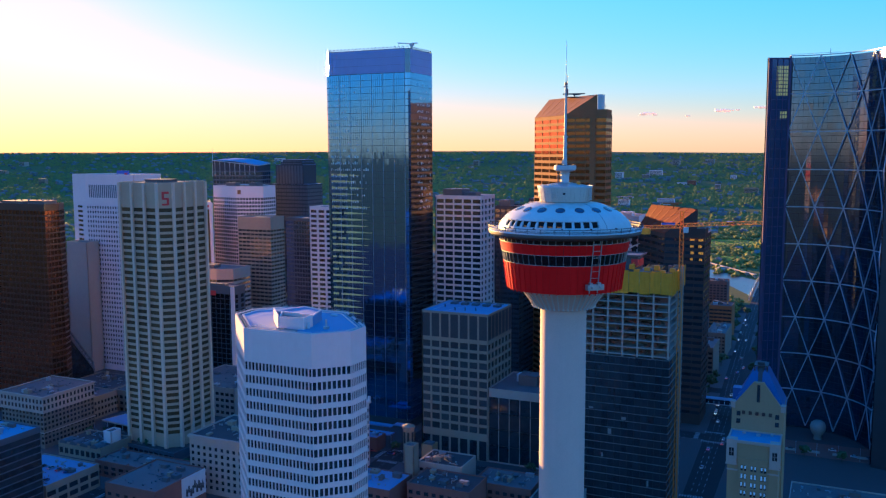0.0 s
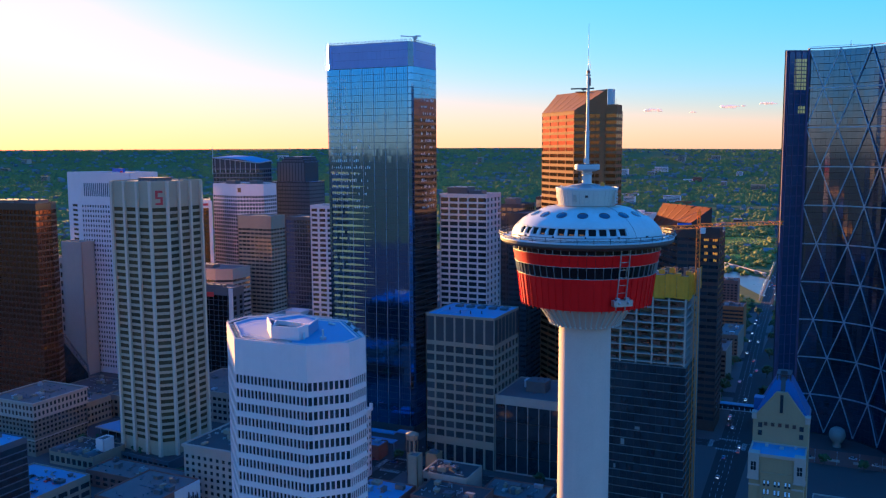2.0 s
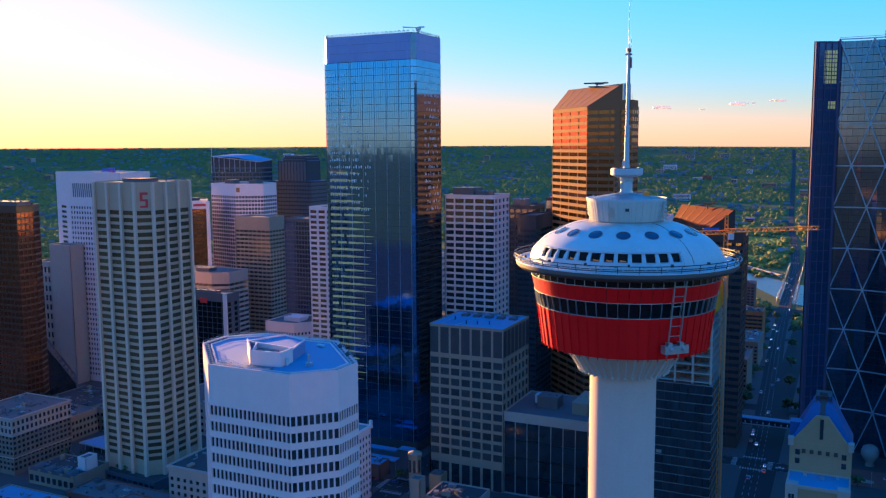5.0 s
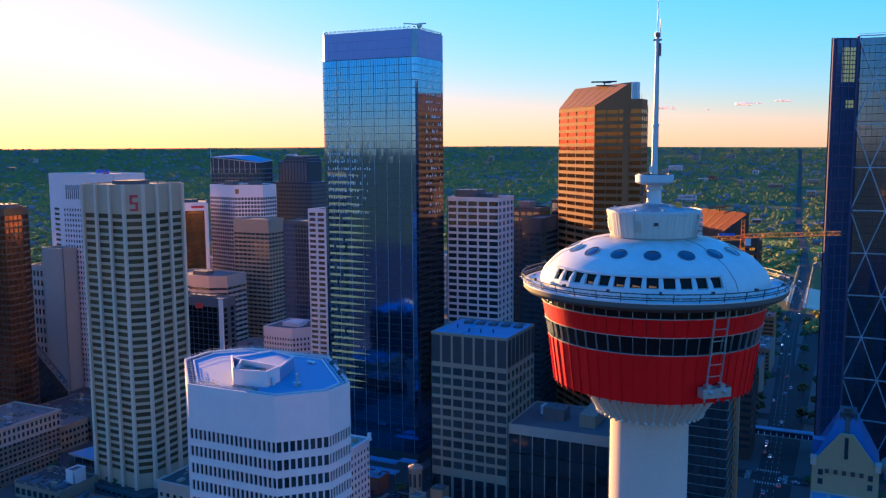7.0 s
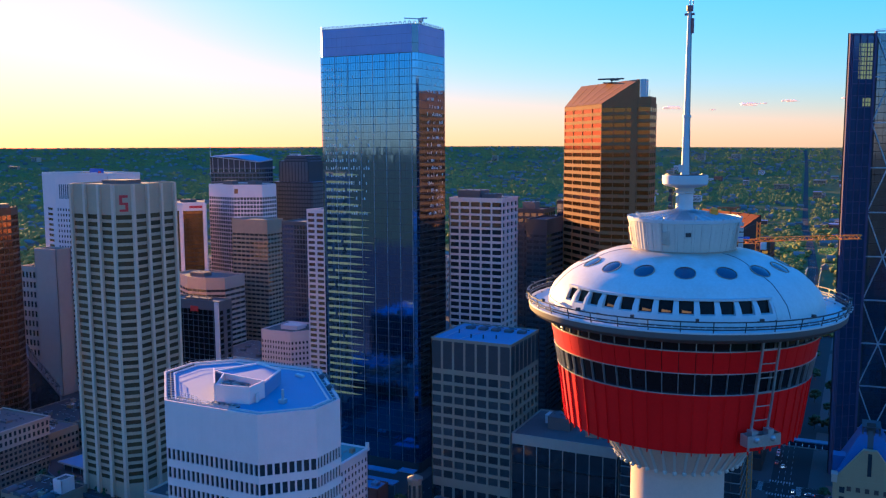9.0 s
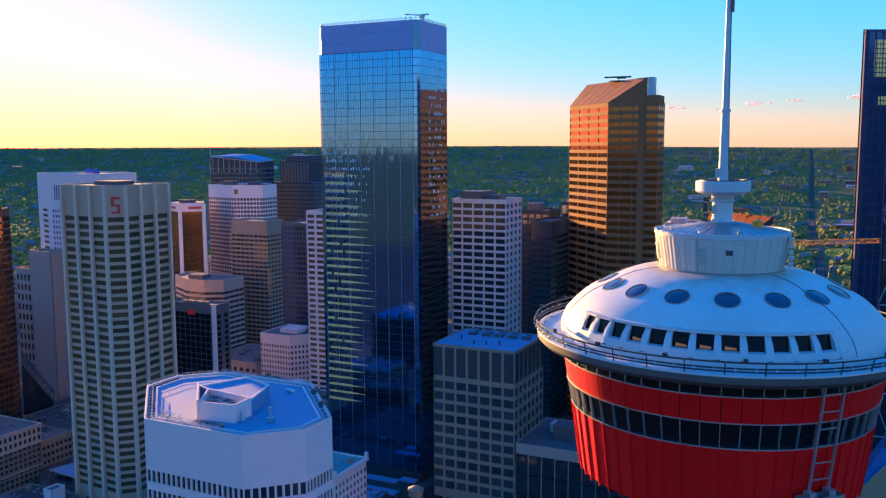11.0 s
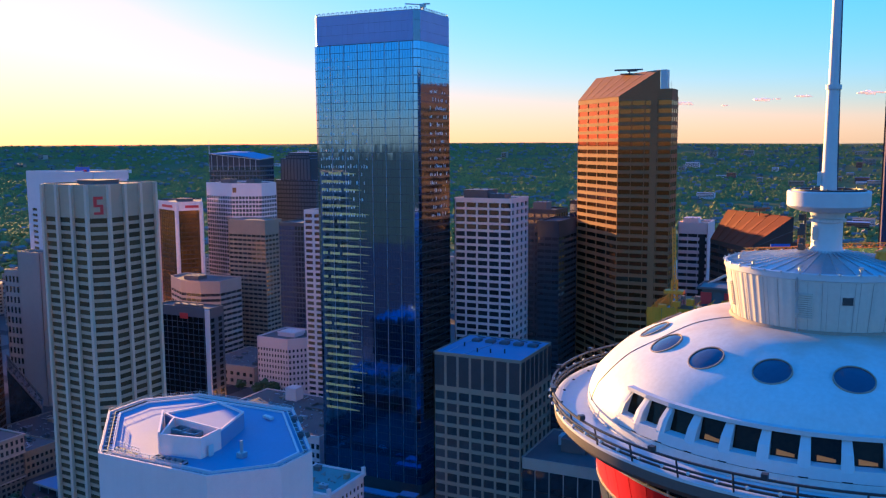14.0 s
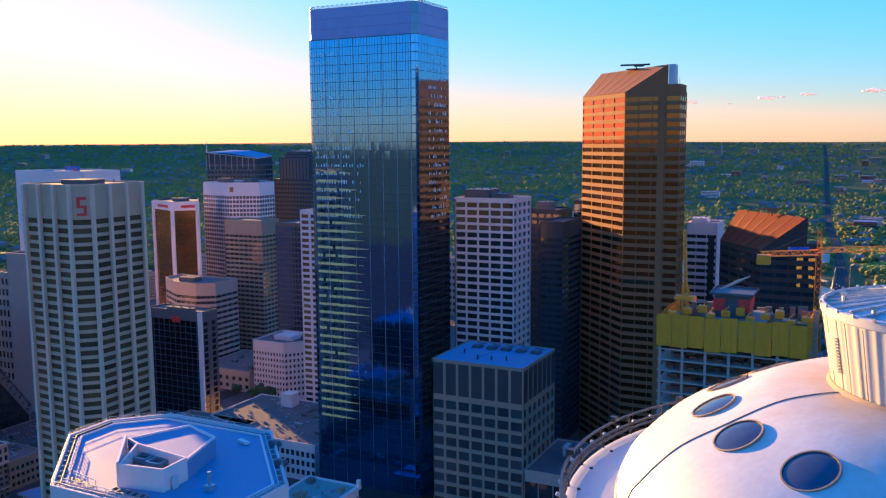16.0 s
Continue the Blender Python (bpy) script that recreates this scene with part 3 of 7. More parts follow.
for f in range(8, 39):
    z = 6.0 + f * (222.6 / 54) + 2.0
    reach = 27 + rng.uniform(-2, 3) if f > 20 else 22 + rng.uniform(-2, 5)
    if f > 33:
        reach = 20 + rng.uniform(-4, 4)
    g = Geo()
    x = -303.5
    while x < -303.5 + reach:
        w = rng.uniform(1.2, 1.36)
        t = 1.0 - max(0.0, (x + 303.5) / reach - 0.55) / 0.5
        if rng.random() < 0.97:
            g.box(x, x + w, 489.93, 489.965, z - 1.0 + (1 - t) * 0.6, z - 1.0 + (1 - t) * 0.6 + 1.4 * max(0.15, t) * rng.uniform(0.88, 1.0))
        x += 1.5
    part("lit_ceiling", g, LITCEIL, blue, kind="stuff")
g = Geo()
for f in range(33, 53):
    z = 6.0 + f * (222.6 / 54)
    for x0, x1, odds in ((-303.5, -292.0, 0.9), (-292.0, -284.0, 0.6 if f < 48 else 0.2), (-284.0, -276.0, 0.35 if f < 44 else 0.0)):
        x = x0
        while x < x1:
            if rng.random() < odds:
                g.box(x + 0.1, x + rng.uniform(0.35, 0.95), 489.93, 489.965, z + 0.4, z + rng.uniform(1.2, 2.4))
            x += 1.5
    for k in range(13):
        y = 502 + k * 1.5
        if rng.random() < 0.5:
            g.box(-246.475, -246.43, y + 0.1, y + rng.uniform(0.35, 0.95), z + 0.4, z + rng.uniform(1.2, 2.4))
part("window_blinds", g, M["blind"], blue, "pale blinds behind the panes", kind="stuff")
CR = [(-304.5, 489.95), (-249.0, 489.95), (-246.45, 492.5), (-246.45, 524.0), (-249, 526.9), (-304.5, 526.9), (-307.05, 524), (-307.05, 492.5)]
for i, n in ((0, 18), (1, 1), (2, 10), (3, 1), (4, 18), (5, 1), (6, 10), (7, 1)):
    for z0, z1 in ((228.7, 233.4), (233.5, 238.2), (238.3, 243.0)):
        side_panels(blue, "screen_panel", CR[i], CR[(i + 1) % 8], z0, z1, n, M["crown"] if n > 1 else M["bowglass"], 0.985, 0.02, 0.12)
o = inset(CR, 0.3)
g = Geo()
for i in range(8):
    a, b = Vector(o[i]), Vector(o[(i + 1) % 8])
    n = max(1, int((b - a).length / 2.7))
    for z in (228.65, 233.45, 238.25, 243.1):
        g.beam((*a, z), (*b, z), 0.3)
    for k in range(n):
        c = a.lerp(b, (k + 0.5) / n)
        hoop = [c + (b - a).normalized() * (0.72 * math.cos(math.pi * j / 6)) for j in range(7)]
        lift = [243.5 + 1.1 * math.sin(math.pi * j / 6) for j in range(7)]
        for j in range(6):
            g.beam((*hoop[j], lift[j]), (*hoop[j + 1], lift[j + 1]), 0.22, 0.3)
        for e in (0, 6):
            g.beam((*hoop[e], 242.9), (*hoop[e], 243.6), 0.22)
        g.beam((c.x, c.y, 228.6), (c.x, c.y, 243.1), 0.14)
part("crown_frame", g, M["darksteel"], blue, "dark steel frame and hoops of the crown")
g = Geo()
g.tube((-253, 508, 228.6), (-253, 508, 247.2), 0.5, n=10)
g.box(-254.2, -251.8, 507, 509, 246.6, 248.3)
g.beam((-253, 508, 247.9), (-261.5, 505, 248.6), 0.45, 0.6)
g.beam((-253, 508, 248.3), (-249.5, 509, 248.3), 0.8, 0.7)
g.beam((-261.0, 505.2, 248.5), (-261.0, 505.2, 246.9), 0.15)
part("maintenance_crane", g, M["steel"], blue, "grey roof maintenance crane")

# gridded white tower and the tan block before it
tower("white office tower with a grid of wide dark windows", rect(-265.3, -229.7, 568.8, 596), 147.2,
      {0: F(5, 33, 0.13, 0.34, 0.8, 1.0, 8), 1: F(4, 33, 0.35, 0.38, 0.8, 1.0, 8)}, M["white"], M["glass"], M["gravel"], solo=296,
      units=((-262, -247, 575, 590, 5, M["darkgrey"]), (-245, -236, 574, 584, 3, M["darkgrey"])))
tan = tower("tan stone office block with a tall blank top storey", rect(-221, -179, 453.9, 493.1), 86.3,
      {0: F(7, 10, 0.17, 0.30, 0.6, 16.4, 15.5), 1: F(7, 10, 0.26, 0.30, 0.6, 16.4, 15.5)}, M["tan"], M["officeglass"], M["whiteroof"], solo=154, parapet=0.5)
for p, q in (((-221, 453.9), (-179, 453.9)), ((-179, 453.9), (-179, 493.1))):
    side_panels(tan, "louvre_panel", p, q, 71.6, 85.4, 7, M["darksteel"], 0.80, 0.02, 0.2, "dark louvred panel")
    side_panels(tan, "shopfront", p, q, 0.4, 12.0, 7, M["glass"], 0.76, 0.03, 0.2)
for k in range(5):
    x = -212 + k * 7
    part("roof_cooler", Geo().box(x - 2, x + 2, 480, 484, 86.4, 87.6).box(x - 1.4, x + 1.4, 480.6, 483.4, 87.6, 87.8), M["darkgrey"], tan)
    part("roof_duct", Geo().beam((x - 2.5, 488, 87.2), (x + 2.5, 486.5, 87.2), 0.4), M["darkgrey"], tan)
for x, y in ((-203, 462), (-197, 463), (-191, 465), (-213, 470)):
    part("roof_vent", Geo().tube((x, y, 86.3), (x, y, 88.3), 0.35, n=8), M["darksteel"], tan)
part("roof_rail", Geo().beam((-214, 454.6, 87.2), (-214, 492, 87.2), 0.15).beam((-207, 454.6, 86.6), (-200, 492, 86.6), 0.2), M["steel"], tan)

# low wing beside the tan block
tower("low dark-windowed office wing with a pale fascia", rect(-178.9, -128, 454.6, 497), 43.2,
             {0: F(8, 4, 0.06, 0.0, 0.4, 4.2, 1), 1: F(8, 4, 0.06, 0.0, 0.4, 4.2, 1)}, M["cream"], M["glass"], M["gravel"], solo=64, parapet=0.8, group="",
             units=((-166, -155, 470, 480, 6, M["gravel"]), (-170, -164, 478, 484, 4, M["enamel"]), (-146, -138, 466, 490, 6, M["tan"])))

# ribbed tower with curved floor bands
SC = [(-387.7, 389.6), (-357.2, 387.4), (-351.4, 393.0), (-351.4, 421), (-357, 427), (-387.7, 427), (-394, 421), (-394, 396)]
ribbed = tower("pale concrete tower with strong upright ribs and curved floor bands", SC, 161.5,
      {0: F(3, 36, 0.02, 0.40, 0.5, 13.5, 12), 1: F(1, 36, 0.02, 0.40, 0.5, 13.5, 12), 2: F(3, 36, 0.02, 0.40, 0.5, 13.5, 12), 7: F(1, 36, 0.02, 0.40, 0.5, 13.5, 12)}, M["sandgrey"], M["brownglass"], M["gravel"], solo=252, parapet=0.6)


def rib_at(own, x, y, z1, r, flare=0.0):
    g = Geo()
    for z0, za, s0, s1 in ((0, 20, 1.35, 1.15), (20, 60, 1.15, 1.0), (60, z1, 1.0, 1.0)):
        a, b = r * s0, r * s1
        p = [(x - a, y - a), (x + a, y - a), (x + a, y + a), (x - a, y + a)]
        q = [(x - b, y - b), (x + b, y - b), (x + b, y + b), (x - b, y + b)]
        g.hexa([(*c, z0) for c in p] + [(*c, za) for c in q])
    part("rib", g, M["warmrib"], own)


for i in (0, 2):
    p, q = Vector(SC[i]), Vector(SC[i + 1])
    for k in range(4):
        c = p.lerp(q, k / 3) + Vector(((q - p).normalized().y, -(q - p).normalized().x)) * 0.8
        rib_at(ribbed, c.x, c.y, 161.9, 0.72)
for c in SC[4:]:
    rib_at(ribbed, c[0], c[1], 161.9, 0.8)
# red mark on the corner facet, drawn as plain bars
g = Geo()
p, q = Vector(SC[1]), Vector(SC[2])
u = (q - p).normalized()
n = Vector((u.y, -u.x))
for a, b, z0, z1 in ((2.2, 6.2, 155.6, 156.9), (2.2, 3.6, 153.2, 155.6), (2.2, 6.2, 152.2, 153.3), (4.9, 6.2, 150.0, 152.2), (2.2, 6.2, 148.9, 150.0)):
    g.slab(p, u, n, a, b, 0.05, 0.3, z0, z1)
part("logo_sign", g, M["redpaint"], ribbed, "red sign shape")
g = Geo()
rng = random.Random(2)
for k in range(14):
    x, y = rng.uniform(-384, -358), rng.uniform(394, 420)
    g.tube((x, y, 161.5), (x, y, 162.6 + rng.random() * 1.5), 0.12, n=5)
part("roof_vents", g, M["gravel"], ribbed, kind="stuff")
part("plant_box", Geo().box(-380, -366, 402, 414, 161.5, 163.2).box(-380.3, -365.7, 401.7, 414.3, 163.2, 163.45), M["gravel"], ribbed)

# bronze towers with slanted copper tops
SW = [(-207.6, 620.2), (-173.7, 585.0), (-145.0, 585.0), (-145.0, 601), (-160, 611), (-199, 633)]
bronze = tower("brown granite tower with ribbon windows and a slanted copper top", SW, 203.8,
      {0: F(4, 45, 0.05, 0.46, 0.35, 1.4, 6), 1: F(4, 45, 0.05, 0.46, 0.35, 1.4, 6), 2: F(3, 45, 0.05, 0.46, 0.35, 1.4, 6)}, M["brown"], M["bronze"], M["gravel"], solo=260, parapet=0)


def copper_cap(own, a, b, c, d, e, z0, zr, low, sheet="copper", body="brown"):
    """The slanted roof: eaves from a to b, ridge from d to c, the raked wall from b to c and on to e."""
    g = Geo()
    a, b, c, d = [Vector(v) for v in (a, b, c, d)]
    g.add([(*a, z0), (*b, z0), (*c, zr), (*d, zr)], [(0, 1, 2, 3)])
    g.add([(*a, z0 + 0.0), (*b, z0), (*c, z0), (*c, zr), (*d, zr), (*d, z0)], [(1, 2, 3), (5, 0, 4), (2, 5, 4, 3)])
    part("roof_body", g, M[body], own)
    nrm = (Vector((*b, z0)) - Vector((*a, z0))).cross(Vector((*c, zr)) - Vector((*b, z0))).normalized()
    n = 6
    for k in range(n):
        t0, t1 = k / n + 0.004, (k + 1) / n - 0.004
        low0, low1 = Vector((*a.lerp(b, t0), z0)), Vector((*a.lerp(b, t1), z0))
        up0, up1 = Vector((*d.lerp(c, t0), zr)), Vector((*d.lerp(c, t1), zr))
        q = [low0, low1, up1, up0]
        part("copper_sheet", Geo().hexa([v + nrm * 0.01 for v in q] + [v + nrm * 0.25 for v in q]), M[sheet], own)
    # lower shoulder beside the ridge
    g = Geo()
    g.prism([tuple(c), e, (e[0], e[1] + 14), (c.x, c.y + 14)], z0 - 0.2, z0 + low)
    part("shoulder", g, M[body], own)


copper_cap(bronze, (-207.6, 620.2), (-173.7, 585.0), (-151.5, 585.05), (-199.5, 629), (-145.0, 585.05), 203.8, 217.2, 3.6)
part("stair_box", Geo().box(-151.4, -148.2, 585.4, 592, 207.2, 217.4), M["enamel"], bronze, "white stair box")
side_panels(bronze, "recess_pier", (-156.5, 585.0), (-152.5, 585.0), 6, 205.0, 1, M["brown"], 0.9, 0.35, 0.3)
g = Geo()
g.box(-178, -168, 602, 607, 217.0, 217.5)
g.tube((-173, 604, 216), (-173, 604, 219.5), 0.4, n=8)
g.beam((-181, 602, 219.4), (-166, 606, 219.6), 0.5, 0.9)
g.box(-174, -169, 603, 606, 218.6, 219.6)
part("maintenance_crane", g, M["darksteel"], bronze, "dark roof maintenance crane")
g = Geo()
for x in (-150, -148.5, -147, -146):
    g.tube((x, 586, 207), (x, 586, 210 + (x % 1.5)), 0.1, n=5)
part("antenna", g, M["darksteel"], bronze)
SE = [(-127.5, 611), (-102.5, 574.0), (-77, 574), (-77, 602), (-95, 622), (-119, 622)]
bronze2 = tower("lower brown granite tower with ribbon windows and a slanted copper top", SE, 125.6,
      {0: F(4, 28, 0.05, 0.52, 0.35, 1.4, 6), 1: F(4, 28, 0.05, 0.52, 0.35, 1.4, 6), 2: F(3, 28, 0.05, 0.52, 0.35, 1.4, 6)}, M["brown2"], M["glass"], M["gravel"], solo=130, parapet=0)
copper_cap(bronze2, (-127.5, 611), (-102.5, 574.0), (-82.0, 574.05), (-119.0, 613), (-77, 574.05), 125.6, 142.0, 4.0, "oldcopper", "brown2")
g = Geo()
g.tube((-100, 590, 141), (-100, 590, 144.5), 0.4, n=8)
g.beam((-107, 588, 144.4), (-95, 592, 144.8), 0.5, 0.8)
g.box(-102, -97, 589, 591.5, 143.4, 144.8)
part("maintenance_crane", g, M["copper"], bronze2)
# sun reflections in the upper panes, put in as small glowing panels
GLINT = glow("gold sun glint on glass", (0.9, 0.33, 0.015), 0.10)
fh2 = (125.6 - 1.4 - 6) / 28
rng = random.Random(33)
for f, spans in ((27, ((-86.3, -83.6), (-81.0, -77.8))), (26, ((-86.2, -84.0), (-81.0, -78.2))), (25, ((-85.8, -83.8), (-80.8, -78.0))), (24, ((-86.0, -84.4), (-80.4, -78.4)))):
    z = 6 + f * fh2
    for x0, x1 in spans:
        x = x0
        while x < x1 - 0.3:
            w = rng.uniform(0.5, 1.1)
            part("lit_window", Geo().box(x, min(x + w, x1), 574.28, 574.3, z + 0.27 * fh2 + rng.uniform(0.0, 0.4), z + 0.73 * fh2 - rng.uniform(0.0, 0.4)), GLINT, bronze2, "gold sun glint on an office pane")
            x += w + rng.uniform(0.1, 0.4)

# dark bronze tower at the western edge
tower("dark bronze glass tower with a gold-lit side", [(-560, 409), (-473.4, 409), (-473.4, 421), (-478, 429), (-560, 429)], 145.0,
             {0: F(26, 36, 0.12, 0.3, 0.3, 3, 5), 1: F(4, 36, 0.12, 0.3, 0.3, 3, 5), 2: F(5, 36, 0.12, 0.3, 0.3, 3, 5)}, mat("dark bronze cladding", (0.07, 0.03, 0.02), 0.45, 0.3, var=0.2), M["darkbronze"], M["tar"], solo=90,
             units=((-520, -500, 415, 430, 2, M["gravel"]), (-495, -480, 415, 425, 2.5, M["gravel"])))
# pale tower with punched windows and a blue sign
SG = [(-588, 538), (-564.5, 529.6), (-512, 529.6), (-512, 560), (-560, 575), (-575, 568)]
pale = tower("pale office tower with small punched windows and a blue roof sign", SG, 161.0,
             {1: F(19, 34, 0.45, 0.5, 0.4, 24, 4), 0: F(1, 34, 0.6, 0.5, 0.4, 24, 4)}, M["white"], M["glass"], M["gravel"], solo=150)
side_panels(pale, "louvre", (-561.4, 529.6), (-512, 529.6), 143.0, 153.5, 24, M["darkgrey"], 0.55, 0.02, 0.2)
sign = Geo().box(-536.2, -523.6, 536, 537, 158.2, 165.0)
part("roof_sign", sign, M["bluepaint"], pale, "blue sign board")
part("sign_bar", Geo().box(-534.8, -528.8, 535.7, 536.05, 160.8, 162.4), M["enamel"], pale)
part("sign_mark", Geo().box(-527.6, -525.2, 535.7, 536.05, 160.0, 163.2), M["redpaint"], pale)
part("sign_mast", Geo().tube((-531, 537, 161), (-531, 537, 168.5), 0.35, 0.15, 8).beam((-533.5, 537, 166.4), (-528.5, 537, 166.4), 0.4), M["darksteel"], pale)
tower("pale stepped wing with tall dark slots", [(-574, 516), (-552, 516), (-552, 529), (-574, 529)], 106.6, {}, M["cream"], M["glass"], M["gravel"], group="")
tower("grey wing with a slanted top and tall dark slots", [(-590, 517), (-575, 517), (-575, 530), (-590, 530)], 93.0, {0: F(4, 12, 0.4, 0.4, 0.4, 2, 4)}, M["cream"], M["glass"], M["gravel"], solo=48, group="")
g = Geo()
P0, P1, P2, P3 = (-507.6, 453.4, 47.0), (-504.9, 473.4, 17.3), (-517.0, 484.0, 19.0), (-521.0, 463.0, 52.0)
g.add([P0, P1, P2, P3] + [(p[0], p[1], 0.0) for p in (P0, P1, P2, P3)], [(0, 1, 2, 3), (4, 5, 1, 0), (5, 6, 2, 1), (6, 7, 3, 2), (7, 4, 0, 3)])
at = thing("atrium", (-512, 468, 0), "slanted dark glass atrium with a pale steel edge", "atrium")
part("glass_slope", g, M["glass"], at)
for p, q in ((P0, P1), (P3, P2), (P1, P2), (P0, P3), (P1, (*P1[:2], 0.2))):
    part("edge_beam", Geo().beam(p, q, 1.0), M["gravel"], at)
for k in range(1, 6):
    part("glazing_bar", Geo().beam(Vector(P0).lerp(Vector(P1), k / 6), Vector(P3).lerp(Vector(P2), k / 6), 0.35), M["gravel"], at)

# towers between and behind
tower("grey ribbon-windowed office tower", rect(-535, -496.3, 689, 712), 116.2,
      {0: F(8, 27, 0.07, 0.5, 0.5, 10.5, 4), 1: F(5, 27, 0.15, 0.5, 0.5, 10.5, 4)}, M["tan"], M["glass"], M["gravel"], solo=30)
pb = tower("pale blue-grey tower with a fine grid of windows", [(-643, 786), (-603, 776), (-577, 789), (-577, 812), (-600, 830), (-640, 830)], 141.5,
      {0: F(11, 31, 0.2, 0.34, 0.4, 11, 4), 1: F(9, 31, 0.2, 0.34, 0.4, 11, 4), 2: F(6, 31, 0.2, 0.34, 0.4, 11, 4)}, M["white"], M["officeglass"], M["gravel"], solo=30,
      units=((-632, -620, 795, 805, 4, M["gravel"]), (-600, -590, 795, 806, 4, M["gravel"])))
u = (Vector((-577, 789)) - Vector((-603, 776))).normalized()
part("roof_mark", Geo().slab(Vector((-603, 776)), u, Vector((u.y, -u.x)), 1.0, 4.6, 0.02, 0.3, 133.6, 138.4), M["copper"], pb, "small orange sign shape")
tower("narrow white tower with stacked window bands", rect(-388, -330, 592, 612), 135.0,
      {0: F(8, 33, 0.22, 0.42, 0.7, 1.0, 4), 3: F(3, 33, 0.3, 0.42, 0.7, 1.0, 4)}, M["white"], M["glass"], M["gravel"], solo=150)
ang = tower("dark glass tower with a slanted top", [(-705, 862), (-650, 880), (-650, 905), (-705, 905)], 157.0,
      {0: F(14, 30, 0.1, 0.3, 0.3, 1, 4), 1: F(6, 30, 0.1, 0.3, 0.3, 1, 4)}, M["darkgrey"], M["bowglass"], M["gravel"], solo=50, parapet=0)
part("slanted_top", Geo().prism([(-705, 862), (-650, 880), (-650, 905), (-705, 905)], 157, [169.5, 163.0, 165, 171]), M["slate"], ang)
part("roof_sheet", Geo().add([(-705.5, 861.4, 170.0), (-678, 870.4, 168.6), (-649.5, 879.6, 163.6), (-649.5, 905.5, 166.2), (-678, 905.5, 171.4), (-705.5, 905.5, 172.4)], [(0, 1, 4, 5), (1, 2, 3, 4)]), M["whiteroof"], ang, "pale blue curved roof sheet")
part("roof_edge", Geo().beam((-705, 862, 169.8), (-650, 880, 163.3), 0.8).beam((-650, 880, 163.3), (-650, 905, 165.3), 0.8), M["steel"], ang)
for k in range(9):
    part("top_fin", Geo().beam((-702 + k * 6, 862.6 + k * 1.96, 152), (-702 + k * 6, 862.6 + k * 1.96, 168.6 - k * 0.7), 0.5), M["steel"], ang)
part("spire", Geo().tube((-708, 866, 150), (-708, 866, 183), 0.9, 0.2, 8), M["steel"], ang)
tw = tower("dark glass tower stepped at the top", rect(-668, -612, 930, 965), 139, {0: F(14, 28, 0.12, 0.3, 0.3, 1, 4), 1: F(8, 28, 0.12, 0.3, 0.3, 1, 4)}, M["slate"], M["darkgrey"], M["whiteroof"], solo=30, parapet=0)
for x0, x1, z0, z1 in ((-661, -619, 139, 163.5), (-653, -620.5, 163.5, 167), (-650, -622, 167, 170.0)):
    t = Geo().box(x0, x1, 932, 962, z0, z1)
    part("upper_stage", t, M["slate"], tw)
    part("stage_roof", Geo().box(x0 + 0.5, x1 - 0.5, 932.5, 961.5, z1, z1 + 0.3), M["whiteroof"], tw)
    side_panels(tw, "upper_glazing", (x0 + 0.6, 932), (x1 - 0.6, 932), z0 + 0.6, z1 - 0.8, 9, M["darkgrey"], 0.72, 0.25, 0.1)
rg = [(-660, 737), (-620, 719), (-606, 736), (-640, 775), (-665, 772)]
gold = tower("bronze glass tower with white corner columns and a white top band", rg, 126.5,
      {0: F(10, 28, 0.05, 0.12, 0.3, 6.5, 4), 1: F(6, 28, 0.05, 0.12, 0.3, 6.5, 4), 2: F(8, 28, 0.05, 0.12, 0.3, 6.5, 4)}, M["brown2"], M["goldglass"], M["gravel"], solo=120, units=((-640, -628, 740, 750, 2.5, M["gravel"]),))
part("top_band", Geo().ring(inset(rg, -0.25), inset(rg, -0.01), 119.4, 127.5), M["white"], gold, "white band round the top")
for c in rg[:3]:
    part("corner_column", Geo().tube((c[0], c[1], 0), (c[0], c[1], 126.5), 1.9, n=12), M["white"], gold, smooth=30)
for p, q, a0, a1 in ((rg[0], rg[1], 0.15, 0.8), (rg[1], rg[2], 0.25, 0.9)):
    u = (Vector(q) - Vector(p))
    l = u.length
    u.normalize()
    part("sign_bar", Geo().slab(Vector(p), u, Vector((u.y, -u.x)), l * (a0 + 0.1), l * a1, 0.27, 0.4, 121.8, 124.2), M["redpaint"], gold)
tower("grey glass office block with gold-lit end", rect(-445, -420, 640, 668), 121.0, {0: F(9, 30, 0.15, 0.25, 0.3, 1.5, 4), 1: F(7, 30, 0.2, 0.35, 0.3, 1.5, 4)}, M["framing"], M["bowglass"], M["gravel"], solo=30)
fd = tower("dark glass office slab framed in white concrete", rect(-454, -411.2, 522, 536), 78.0, {0: F(10, 18, 0.04, 0.08, 0.4, 5, 4), 1: F(2, 18, 0.5, 0.3, 0.4, 5, 4)}, M["darkgrey"], M["podglass"], M["gravel"], solo=120, units=((-440, -420, 523.5, 527.5, 2, M["gravel"]),))
for x in (-453, -412):
    part("white_column", Geo().box(x - 1.6, x + 1.6, 521.2, 522.2, 0, 78.6), M["white"], fd)
part("sign_bar", Geo().box(-434, -427.5, 521.4, 521.62, 71.5, 75), M["redpaint"], fd)
tower("beige curved office block with dark ribbon windows", [(-566, 652), (-540, 636), (-520, 636), (-507, 644), (-507, 670), (-566, 670)], 71.5,
      {i: F(4, 14, 0.02, 0.5, 0.4, 8, 3) for i in (0, 1, 2, 3)}, M["cream"], M["glass"], M["gravel"], solo=50, units=((-545, -530, 645, 655, 3, M["gravel"]),), group="")
